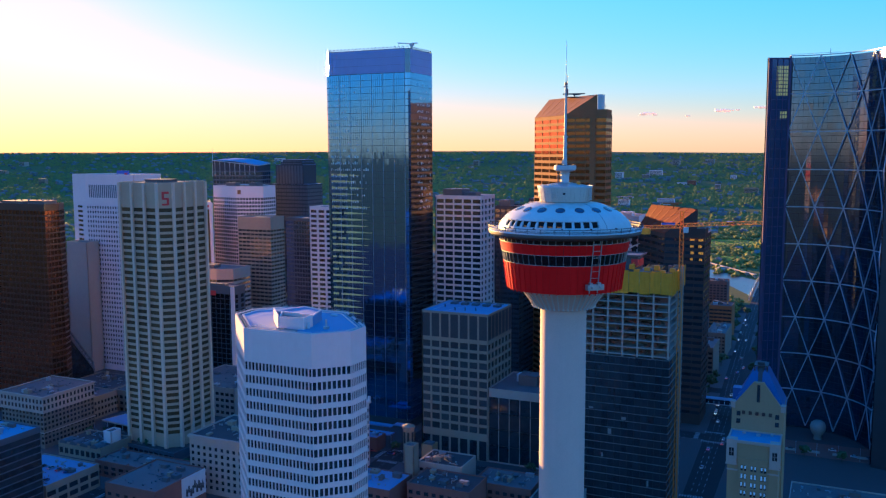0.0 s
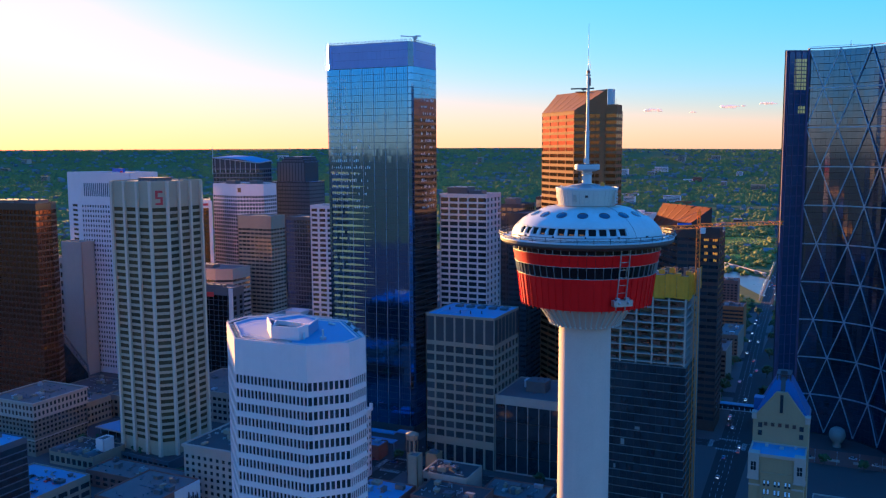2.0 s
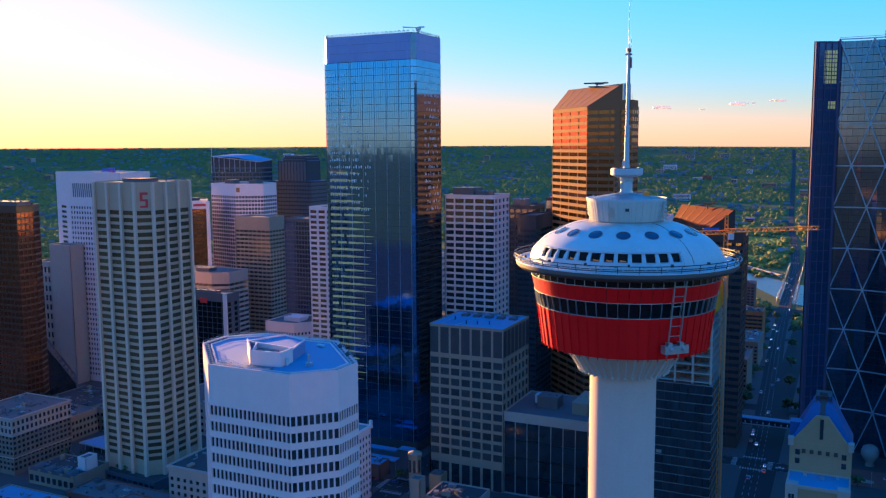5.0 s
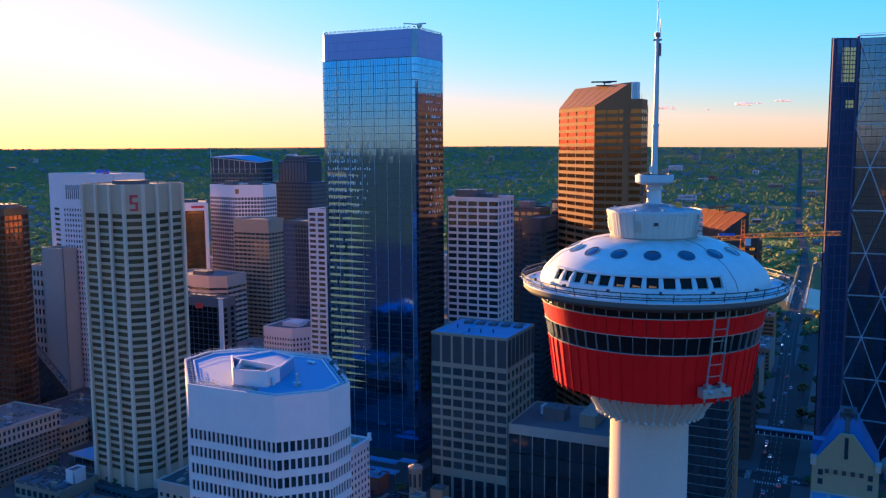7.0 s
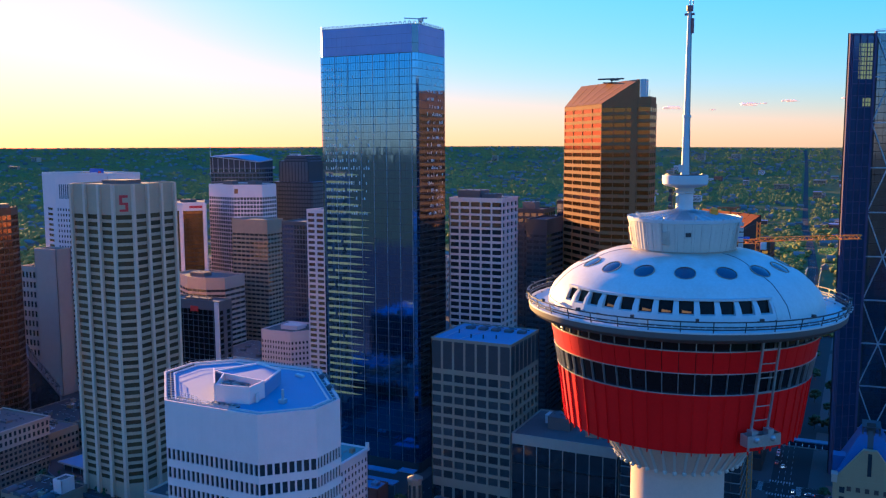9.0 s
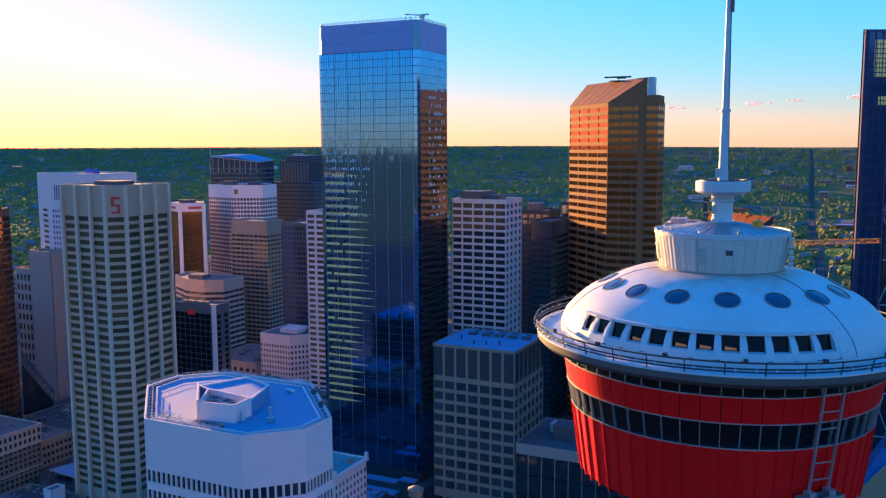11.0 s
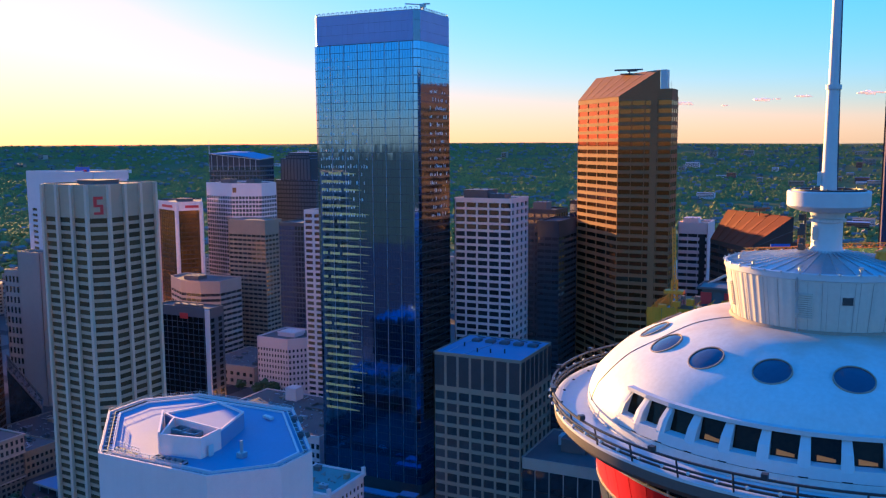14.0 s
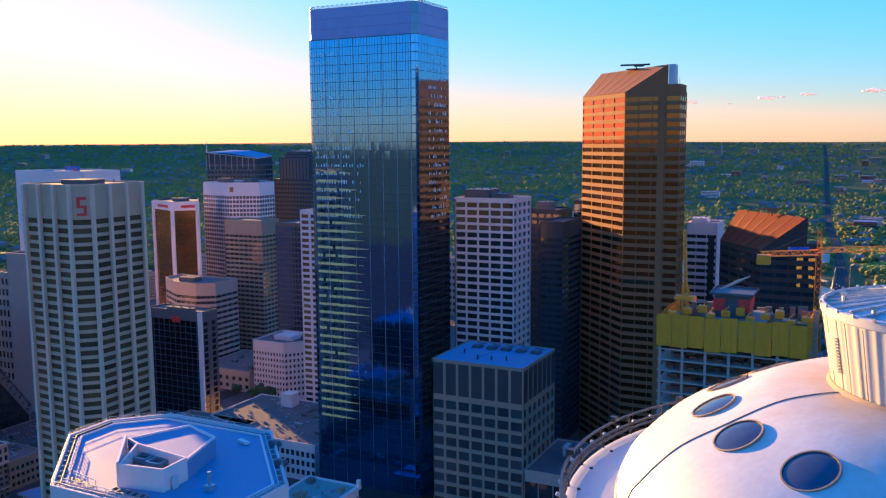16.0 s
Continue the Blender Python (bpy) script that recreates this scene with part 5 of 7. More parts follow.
for p, q, n in (((-117, 418), (-71, 418), 14), ((-71, 418), (-71, 456), 11)):
    for k in range(19):
        side_panels(cn, "glass_panel", p, q, 2.0 + k * 4.05, 5.6 + k * 4.05, n, M["glass"], 0.90, 0.03, 0.4)
g = Geo()
for k in range(20):
    g.box(-117.25, -70.75, 417.85, 418.6, 1.5 + k * 4.05, 1.62 + k * 4.05)
    g.box(-71.6, -70.84, 418.6, 456, 1.5 + k * 4.05, 1.62 + k * 4.05)
part("floor_edges", g, M["grey"], cn, kind="stuff")
g = Geo()
for k in range(5):
    x, z = -117 + 3.286 * rng.randrange(14), 2.0 + 4.05 * rng.randrange(19)
    g.box(x + 0.3, x + rng.uniform(1.2, 2.9), 417.9, 417.96, z + 0.2, z + rng.uniform(1.0, 3.3))
part("sheeting", g, M["grey"], cn, "pale sheets over some panes", kind="stuff")
TARP = [(-117.4, 417.6), (-70.6, 417.6), (-70.6, 456.4), (-117.4, 456.4)]
for i, n, drop in ((0, 9, 0.0), (1, 7, 0.0), (2, 9, 5.2), (3, 7, 0.8)):
    p, q = Vector(TARP[i]), Vector(TARP[(i + 1) % 4])
    u = (q - p).normalized()
    nn = Vector((u.y, -u.x))
    bw = (q - p).length / n
    for k in range(n):
        g = Geo()
        S = 8
        zb, zt = 110.6 + rng.uniform(-0.8, 0.4), 121.4 - drop + rng.uniform(-0.5, 0.4)
        v = []
        for a in range(S + 1):
            for b in range(7):
                d = 0.16 * math.sin(a * 1.7 + k) + 0.1 * math.sin(b * 1.3 + a * 0.9 + k * 2)
                c = p + u * (bw * (k + 0.015 + 0.97 * a / S)) + nn * d
                v.append((c.x, c.y, zb + (zt - zb) * b / 6))
        m = len(v)
        v += [(x - nn.x * 0.06, y - nn.y * 0.06, z) for x, y, z in v]
        f = [(a * 7 + b, (a + 1) * 7 + b, (a + 1) * 7 + b + 1, a * 7 + b + 1) for a in range(S) for b in range(6)]
        f += [(m + j[3], m + j[2], m + j[1], m + j[0]) for j in f]
        part("tarpaulin", g.add(v, f), M["yellow"], cn, smooth=50)
part("top_deck", Geo().box(-117, -71, 418, 456, 115.4, 115.8), M["grey"], cn)
part("lift_core", Geo().box(-101, -90, 432, 444, 115.8, 126.6), M["darkgrey"], cn)
part("guard_platform", Geo().ring(rect(-102.6, -88.4, 430.2, 446), rect(-102.4, -88.6, 430.4, 445.8), 127.1, 127.7).box(-102.6, -88.4, 430.2, 446, 126.9, 127.1), M["darkgrey"], cn, "dark guard rail platform")
for x0, x1, y0, y1, z0, z1 in ((-101.4, -97.6, 431.4, 432, 121.4, 125.6), (-93.2, -89.6, 431.4, 432, 121.4, 125.6), (-101.4, -100.9, 432, 444, 121.2, 125.4), (-90.1, -89.6, 432, 444, 121.5, 125.0)):
    part("formwork_panel", Geo().box(x0, x1, y0, y1, z0, z1), M["redpaint"], cn)
for k in range(11):
    x, y = -114 + k * 4.1, 420 + (k * 7 % 3) * 4
    part("yellow_frame", Geo().box(x, x + 2.6, y, y + 2.2, 120.8, 122.0 + (k % 3) * 0.6).beam((x, y, 122), (x + 2.4, y + 1, 124.2), 0.25), M["crane"], cn)
for k in range(4):
    part("steel_beam", Geo().beam((-100 + k * 1.2, 436, 128 + k * 0.5), (-94 + k * 1.2, 437, 131.5 + k * 0.5), 0.35), M["steel"], cn)
for x0, x1, m in ((-116, -104.5, "whiteroof"), (-101, -88, "whiteroof"), (-87, -74, "bluepaint")):
    part("hoarding", Geo().box(x0, x1, 411.6, 412.0, 0.16, 3.4).box(x0, x1, 410.9, 411.6, 3.1, 3.4), M[m], cn, "street hoarding board")
g = Geo()
for k in range(46):
    x, y = rng.uniform(-115.5, -74), rng.uniform(420, 454)
    g.box(x, x + rng.uniform(1.0, 5.0), y, y + rng.uniform(0.8, 2.5), 115.8, 116.5 + rng.random() * 4.6)
part("deck_material", g, M["oldbrick"], cn, "stacked formwork on the top deck", kind="stuff")
part("hoist_mast", Geo().box(-70.4, -68.9, 440, 441.5, 0, 122), M["grey"], cn)


def lattice(a, b, w, step, bar=0.14):
    """A square lattice boom between two points."""
    a, b = Vector(a), Vector(b)
    d = (b - a).normalized()
    s = d.cross(Vector((0, 0, 1))) if abs(d.z) < 0.9 else Vector((1, 0, 0))
    s.normalize()
    t = s.cross(d).normalized()
    n = max(2, int((b - a).length / step))
    cor = [(s + t) * w / 2, (s - t) * w / 2, (-s - t) * w / 2, (-s + t) * w / 2]
    g = Geo()
    for c in cor:
        g.beam(a + c, b + c, bar * 1.5)
    for k in range(n):
        p, q = a.lerp(b, k / n), a.lerp(b, (k + 1) / n)
        for i in range(4):
            c0, c1 = cor[i], cor[(i + 1) % 4]
            g.beam(p + (c0 if k % 2 else c1), q + (c1 if k % 2 else c0), bar)
    return g


cr = thing("tower_crane", (-69.2, 436, 0), "yellow lattice tower crane beside the unfinished tower", "crane", "cranes")
part("mast", lattice((-69.2, 433, 0), (-69.2, 433, 142), 1.7, 1.9, 0.09), M["crane"], cr)
part("jib", lattice((-69.2, 433, 143.2), (-33.5, 449, 144.2), 1.5, 1.8, 0.15), M["crane"], cr)
part("counter_jib", lattice((-69.2, 433, 142.6), (-86, 424, 142.2), 1.6, 1.8, 0.15), M["crane"], cr)
part("counterweight", Geo().box(-87, -83, 422.5, 426.5, 139, 142), M["crane"], cr)
part("apex", lattice((-69.2, 433, 143), (-69.2, 433, 150), 1.2, 1.5, 0.15), M["crane"], cr)
part("cab", Geo().box(-68.1, -66.0, 431, 433.2, 139.6, 142.2), M["enamel"], cr)
part("tie_rod", Geo().beam((-69.2, 433, 149.8), (-45, 443.5, 144.6), 0.12).beam((-69.2, 433, 149.8), (-84, 425, 142.8), 0.12), M["darksteel"], cr)
part("sign_board", Geo().beam((-72, 430.4, 144.0), (-78, 427.6, 144.0), 0.2, 0.9), M["bluepaint"], cr)
c2 = thing("luffing_crane", (-109, 436, 121), "yellow luffing crane standing on the unfinished tower", "crane", "cranes")
part("mast", lattice((-111.2, 434, 112), (-111.2, 434, 129), 1.8, 1.8, 0.3), M["crane"], c2)
part("deck", Geo().box(-114.7, -107.7, 432, 436, 124, 125.2), M["crane"], c2)
part("boom", lattice((-111.2, 434, 127), (-112.6, 437, 148), 0.9, 1.4, 0.2), M["crane"], c2)

# ---- the curved tower with the diagonal steel grid ----
def circle3(a, b, c):
    (ax, ay), (bx, by), (cx, cy) = a, b, c
    d = 2 * (ax * (by - cy) + bx * (cy - ay) + cx * (ay - by))
    x = ((ax ** 2 + ay ** 2) * (by - cy) + (bx ** 2 + by ** 2) * (cy - ay) + (cx ** 2 + cy ** 2) * (ay - by)) / d
    y = ((ax ** 2 + ay ** 2) * (cx - bx) + (bx ** 2 + by ** 2) * (ax - cx) + (cx ** 2 + cy ** 2) * (bx - ax)) / d
    return Vector((x, y)), math.hypot(ax - x, ay - y)


BC, BR = circle3((-31.2, 593.5), (1.1, 590.0), (23.6, 562.0))
B0 = math.atan2(593.5 - BC.y, -31.2 - BC.x)


def on_arc(s, out=0.0):
    """A point s metres along the hollow front, out metres before it."""
    a = B0 - s / BR
    return Vector((BC.x + (BR - out) * math.cos(a), BC.y + (BR - out) * math.sin(a)))


BL, BT = 98.0, 237.9
bow = thing("curved_tower", (0, 590, 0), "hollow-fronted dark glass tower with a pale diagonal steel grid", "office tower", "downtown towers")
NA = 34
front = [tuple(on_arc(BL * k / NA, -0.6)) for k in range(NA + 1)]
poly = [(-44.2, 586.5), (-31.0, 592.7)] + front[1:] + [(66, 520), (66, 600), (20, 630), (-30, 622)]
part("core", Geo().prism(poly, 0, BT - 1), M["darksteel"], bow)
PB = Geo().box(-BL / NA / 2 + 0.06, BL / NA / 2 - 0.06, -0.05, 0.05, -1.9, 1.9).mesh("window", M["bowglass"])
rest = Geo()
rng = random.Random(5)
floors = 58
fh = (BT - 2) / floors
count = 0
for f in range(floors - 1, -1, -1):
    for k in range(NA):
        p, q = on_arc(BL * k / NA), on_arc(BL * (k + 1) / NA)
        c, u = (p + q) / 2, (q - p).normalized()
        z = 1.0 + (f + 0.5) * fh
        if count < 296 and k < 24:
            ob = new("window", PB)
            ob.parent, ob.location = bow, (c.x, c.y - 590, z)
            ob.rotation_euler = (rng.gauss(0, 0.004), 0, math.atan2(u.y, u.x) + rng.gauss(0, 0.004))
            count += 1
        else:
            w = u * ((q - p).length / 2 - 0.06)
            rest.add([(c.x - w.x, c.y - w.y, z - 1.9), (c.x + w.x, c.y + w.y, z - 1.9), (c.x + w.x, c.y + w.y, z + 1.9), (c.x - w.x, c.y - w.y, z + 1.9)], [(0, 1, 2, 3)])
part("glazing", rest, M["bowglass"], bow, kind="stuff")
bands = [25.7 + 23.6 * k for k in range(9)]
STEP = 17.8
gridpaint = mat("pale blue steel paint", (0.42, 0.45, 0.50), 0.4, 0.3, var=0.1)
for j, z in enumerate(bands + [BT]):
    b = [(0.0, -0.3), (0.5, -0.3), (0.5, 0.3), (0.0, 0.3)]
    v = [(*on_arc(BL * k / NA, 0.25 + d), z + h) for k in range(NA + 1) for d, h in b]
    f = [(4 * k + e, 4 * k + (e + 1) % 4, 4 * k + 4 + (e + 1) % 4, 4 * k + 4 + e) for k in range(NA) for e in range(4)]
    part("ring_beam", Geo().add(v, f + [(0, 1, 2, 3), (4 * NA + 3, 4 * NA + 2, 4 * NA + 1, 4 * NA)]), gridpaint, bow)
for j in range(-1, len(bands)):
    z0, z1 = (bands[j] if j >= 0 else 2.1), (bands[j + 1] if j + 1 < len(bands) else BT)
    off = STEP / 2 if j % 2 == 0 else 0.0
    s = off - STEP
    while s < BL:
        for d in (-1, 1):
            s1 = s + d * STEP / 2
            if -0.1 <= s <= BL and -0.1 <= s1 <= BL:
                p, m_, q = on_arc(s, 0.7), on_arc((s + s1) / 2, 0.7), on_arc(s1, 0.7)
                g = Geo().beam((*p, z0), (*m_, (z0 + z1) / 2), 0.52).beam((*m_, (z0 + z1) / 2), (*q, z1), 0.52)
                part("diagonal_beam", g, gridpaint, bow)
        s += STEP
# glazed western end with upright fins
ENDGLASS = mat("deep blue glass", (0.06, 0.095, 0.19), 0.25, 0.5, var=0.2, bump=0.0, vary=0.4)
LITEND = glow("lit corner room", (0.62, 0.52, 0.14), 0.06)
p, q = Vector((-43.4, 585.0)), Vector((-31.4, 592.6))
u = (q - p).normalized()
n = Vector((u.y, -u.x))
for f in range(38):
    z = 2 + f * 6.15
    g = Geo().slab(p, u, n, 2.2, 13.6, -0.1, 0.05, z, z + 5.9)
    part("end_pane", g, ENDGLASS, bow)
for z0, rows_, cols in ((213.4, 8, (2, 3, 4, 5, 6)), (199.4, 2, (4, 5, 6))):
    g = Geo()
    for k in range(rows_):
        for j in cols:
            g.slab(p, u, n, 2.55 + j * 1.58, 2.55 + j * 1.58 + 1.2, 0.06, 0.09, z0 + k * 2.35, z0 + k * 2.35 + 1.85)
    part("lit_panes", g, LITEND, bow, "pale yellow lit panes", kind="stuff")
finpaint = mat("dull violet steel fin", (0.13, 0.10, 0.17), 0.8, 0.0, spec=0.1, var=0.15)
for s, w in ((0.0, 0.7), (1.1, 0.5), (2.0, 0.35), (6.0, 0.25), (9.8, 0.25), (13.8, 1.1)):
    part("fin", Geo().slab(p, u, n, s, s + w, -0.3, 0.7, 0, 236.4 if s < 13 else BT), finpaint, bow)
part("end_core", Geo().prism([(-43.4, 585.3), (-31.5, 592.6), (-33, 612), (-40, 606)], 0, 236.2), finpaint, bow)
part("roof_rail", Geo().beam((*on_arc(0, 0.2), BT + 0.9), (*on_arc(30, 0.2), BT + 0.9), 0.2).beam((*on_arc(22, -4), BT), (*on_arc(22, -4), BT + 4), 0.3), M["steel"], bow)

# ---- gabled hotel ----
h = thing("hotel", (-28, 388, 0), "sandstone hotel with a steep gable and blue metal roof", "hotel")
part("lower_block", Geo().box(-37.8, -17.8, 369, 384, 0, 58.6), M["sand"], h)
part("ledge", Geo().ring(rect(-38.2, -17.4, 368.6, 384), rect(-37.7, -17.9, 369.1, 383.9), 58.6, 59.8), M["cream"], h)
part("terrace", Geo().box(-37.7, -17.9, 369.1, 383.9, 58.6, 59.1), M["whiteroof"], h, "pale flat terrace roof")
for x, y, w in ((-33, 380, 1.2), (-27.5, 378.5, 1.6), (-22, 381, 1.0)):
    part("roof_unit", Geo().box(x, x + w, y, y + w, 59.2, 60.1), M["steel"], h)
for x0, x1 in ((-38.3, -34.2), (-21.4, -17.3)):
    block = part("corner_block", Geo().box(x0, x1, 368.3, 372.6, 49.5, 59.85).box(x0 - 0.2, x1 + 0.2, 368.1, 372.8, 49.2, 49.8), M["cream"], h)
    part("corner_window", Geo().box(x0 + 1.1, x1 - 1.1, 368.2, 368.4, 53.0, 56.4), M["glass"], block)
    xm, zm = (x0 + x1) / 2, 54.7
    part("window_bars", Geo().box(xm - 0.06, xm + 0.06, 368.12, 368.22, 53.0, 56.4).box(x0 + 1.1, x1 - 1.1, 368.12, 368.22, zm - 0.06, zm + 0.06), M["cream"], block)
part("front_bay", Geo().box(-33.6, -22.0, 368.4, 369.1, 0, 51.8).box(-33.8, -21.8, 368.2, 369.1, 51.8, 52.6), M["sand"], h)
part("string_course", Geo().box(-38.0, -17.6, 368.75, 369.1, 46.6, 47.2), M["cream"], h)
part("upper_block", Geo().box(-38.2, -17.2, 384, 404, 0, 70.5), M["sand"], h)
part("gable", Geo().add([(-37.5, 384.1, 70.5), (-18, 384.1, 70.5), (-25.6, 384.1, 81), (-29.6, 384.1, 81), (-37.5, 386, 70.5), (-18, 386, 70.5), (-25.6, 386, 81), (-29.6, 386, 81)], [(0, 1, 2, 3), (7, 6, 5, 4), (1, 5, 6, 2), (4, 0, 3, 7), (3, 2, 6, 7)]), M["sand"], h)
part("roof", Geo().add([(-38.4, 385.8, 69.5), (-16.9, 385.8, 69.5), (-16.9, 405, 69.5), (-38.4, 405, 69.5), (-30.5, 391, 85), (-24.5, 391, 85), (-24.5, 400, 85), (-30.5, 400, 85)], [(0, 1, 5, 4), (1, 2, 6, 5), (2, 3, 7, 6), (3, 0, 4, 7), (4, 5, 6, 7)]), M["blueroof"], h, "blue metal roof")
for x0, x1 in ((-38.7, -36.9), (-18.5, -16.7)):
    part("eaves_block", Geo().box(x0, x1, 383.4, 387, 69.2, 71.6).box(x0 - 0.15, x1 + 0.15, 383.25, 387.15, 71.6, 71.9), M["cream"], h)
part("side_dormer", Geo().add([(-38.6, 389, 70), (-34.0, 389, 70), (-34.0, 394, 70), (-38.6, 394, 70), (-38.6, 389, 76.5), (-33.0, 389, 76.5), (-33.0, 394, 76.5), (-38.6, 394, 76.5)], [(0, 1, 5, 4), (1, 2, 6, 5), (2, 3, 7, 6), (3, 0, 4, 7), (4, 5, 6, 7)]), M["blueroof"], h)
g = Geo()
for x in (-30, -28.6, -26.6, -25):
    g.beam((x, 391, 84), (x, 391, 86.9), 0.5)
    g.beam((x, 399, 84), (x, 399, 86.9), 0.5)
g.box(-30.3, -24.7, 390.5, 399.5, 86.6, 86.9)
g.box(-28.9, -26.2, 391.5, 394.5, 85, 88.2)
part("ridge_slot", Geo().add([(-28.5, 385.9, 70), (-26.7, 385.9, 70), (-26.7, 391.2, 85.6), (-28.5, 391.2, 85.6), (-28.5, 387.2, 70), (-26.7, 387.2, 70), (-26.7, 392.4, 85.6), (-28.5, 392.4, 85.6)], [(0, 1, 2, 3), (1, 5, 6, 2), (4, 0, 3, 7), (3, 2, 6, 7)]), M["darksteel"], h)
part("crown", g, M["darksteel"], h, "open steel crown on the ridge")
part("gable_window", Geo().box(-28.2, -27.0, 383.9, 384.12, 72.5, 80), M["glass"], h)
for k in range(5):
    x = -34.2 + k * 2.7
    part("sign_bar", Geo().box(x + 0.2, x + 1.5, 383.7, 383.95, 66.7, 68.2), M["brown2"], h)
for x in (-36.2, -20.6):
    for z in (62.5, 65.8):
        part("window", Geo().box(x, x + 1.6, 383.85, 383.97, z, z + 2.0), M["glass"], h)
for x in (-32.4, -31.0, -28.5, -27.1, -24.6, -23.2):
    for k in range(13):
        pane_ = part("window", Geo().box(x, x + 0.85, 368.25, 368.38, 4 + k * 3.6, 6.3 + k * 3.6), M["glass"], h)
        part("blind", Geo().box(x + 0.1, x + 0.75, 368.2, 368.245, 4.9 + k * 3.6 - 0.3 * (k % 3), 6.2 + k * 3.6), M["blind"], pane_)

# ---- low buildings between the towers ----
def low(label, poly, z, wallmat, roofmat, styles=None, solo=10, parapet=0.7, seed=1, units=4, name="low_building"):
    """A low block with a parapet and a scatter of roof plant."""
    own = tower(label, poly, z, styles or {}, wallmat, M["glass"], roofmat, solo=solo, parapet=parapet, name=name, category="building", group="low city blocks")
    rng = random.Random(seed * 31 + 7)
    xs, ys = [p[0] for p in poly], [p[1] for p in poly]
    for k in range(units):
        w, d, h = rng.uniform(1.5, 5), rng.uniform(1.5, 4), rng.uniform(0.8, 2.4)
        x, y = rng.uniform(min(xs) + 2, max(xs) - w - 2), rng.uniform(min(ys) + 2, max(ys) - d - 2)
        g = Geo().box(x, x + w, y, y + d, z + 0.1, z + h)
        if rng.random() < 0.6:
            g.box(x - 0.2, x + w + 0.2, y - 0.2, y + d + 0.2, z + h, z + h + 0.2)
        if rng.random() < 0.5:
            g.tube((x + w / 2, y + d / 2, z + h), (x + w / 2, y + d / 2, z + h + 0.9), 0.5, n=8)
        part("roof_unit", g, rng.choice([M["steel"], M["gravel"], M["darkgrey"], M["tan"]]), own)
    wide, deep = max(xs) - min(xs), max(ys) - min(ys)
    if units and wide > 12 and deep > 12:
        g = Geo()
        for k in range(int(wide * deep / 45)):
            x, y, c = rng.uniform(min(xs) + 1.5, max(xs) - 5), rng.uniform(min(ys) + 1.5, max(ys) - 5), rng.random()
            if c < 0.35:
                g.box(x, x + rng.uniform(0.4, 1.2), y, y + rng.uniform(0.4, 1.2), z + 0.05, z + rng.uniform(0.4, 1.1))
            elif c < 0.6:
                g.tube((x, y, z), (x, y, z + rng.uniform(0.6, 1.6)), rng.uniform(0.12, 0.3), n=6)
            elif c < 0.8:
                g.box(x, x + rng.uniform(2, 4.4), y, y + 0.35, z + 0.25, z + 0.6)
            else:
                g.box(x, x + 0.35, y, y + rng.uniform(2, 4.4), z + 0.25, z + 0.6)
        part("roof_clutter", g, rng.choice([M["steel"], M["darkgrey"], M["grey"]]), own, kind="stuff")
    return own


ow = low("old brown office block with a pale two-storey top", rect(-470, -433.7, 365.7, 405.3), 31.6, M["oldbrick"], M["gravel"],
         {0: F(12, 7, 0.35, 0.42, 0.4, 9.0, 2), 1: F(14, 7, 0.35, 0.42, 0.4, 9.0, 2)}, 60, seed=2, units=9)
part("top_band", Geo().ring(inset(rect(-470, -433.7, 365.7, 405.3), -0.35), inset(rect(-470, -433.7, 365.7, 405.3), -0.01), 22.8, 32.0), M["cream"], ow, "pale stone top band")
for z in (24.0, 28.0):
    side_panels(ow, "window", (-470, 365.35), (-433.35, 365.35), z, z + 2.4, 12, M["glass"], 0.5, 0.02, 0.1)
    side_panels(ow, "window", (-433.35, 365.35), (-433.35, 405.65), z, z + 2.4, 14, M["glass"], 0.5, 0.02, 0.1)
oc = low("old cream masonry block with rows of paired windows", rect(-308, -262, 350.5, 388), 30.5, M["cream"], M["tar"],
         {0: F(12, 7, 0.5, 0.45, 0.4, 4, 2), 3: F(10, 7, 0.5, 0.45, 0.4, 4, 2)}, 60, seed=3, units=6)
part("cornice", Geo().ring(inset(rect(-308, -262, 350.5, 388), -0.7), inset(rect(-308, -262, 350.5, 388), 0.3), 29.6, 31.0), M["cream"], oc)
low("dark office block with white floor stripes", rect(-392, -352.5, 240, 295), 45, M["darkgrey"], M["whiteroof"],
    {1: F(2, 12, 0.01, 0.16, 0.3, 2, 2), 2: F(2, 12, 0.01, 0.16, 0.3, 2, 2)}, 24, seed=4, units=7)
low("low parking deck with a pale roof", rect(-398, -357, 300, 335), 12, M["tan"], M["whiteroof"], {1: F(5, 2, 0.2, 0.4, 0.3, 2, 1)}, 10, seed=5, units=8)
mu = low("red brick block with a white picture board", rect(-322, -290, 305, 341), 18, M["brick"], M["gravel"], {0: F(6, 4, 0.5, 0.5, 0.3, 3, 1)}, 20, seed=6, units=6)
part("picture_board", Geo().box(-289.95, -289.6, 323, 340.5, 6, 18.5), M["enamel"], mu, "white picture board")
rng = random.Random(3)
for k in range(9):
    y, z = 325.5 + k * 1.5, rng.uniform(8, 12)
    part("picture_shape", Geo().add([(-289.55, y, z), (-289.55, y + 1.7, z - 0.6), (-289.55, y + 1.5, z + rng.uniform(2, 4)), (-289.55, y + 0.4, z + rng.uniform(3, 5))], [(0, 1, 2, 3)]), M["darksteel"], mu)
shops = low("low flat-roofed shop row with dark canopies", rect(-418, -384, 362, 386), 8, M["tan"], M["tar"], {0: F(8, 1, 0.3, 0.3, 0.3, 2, 1)}, 8, seed=7, units=5)
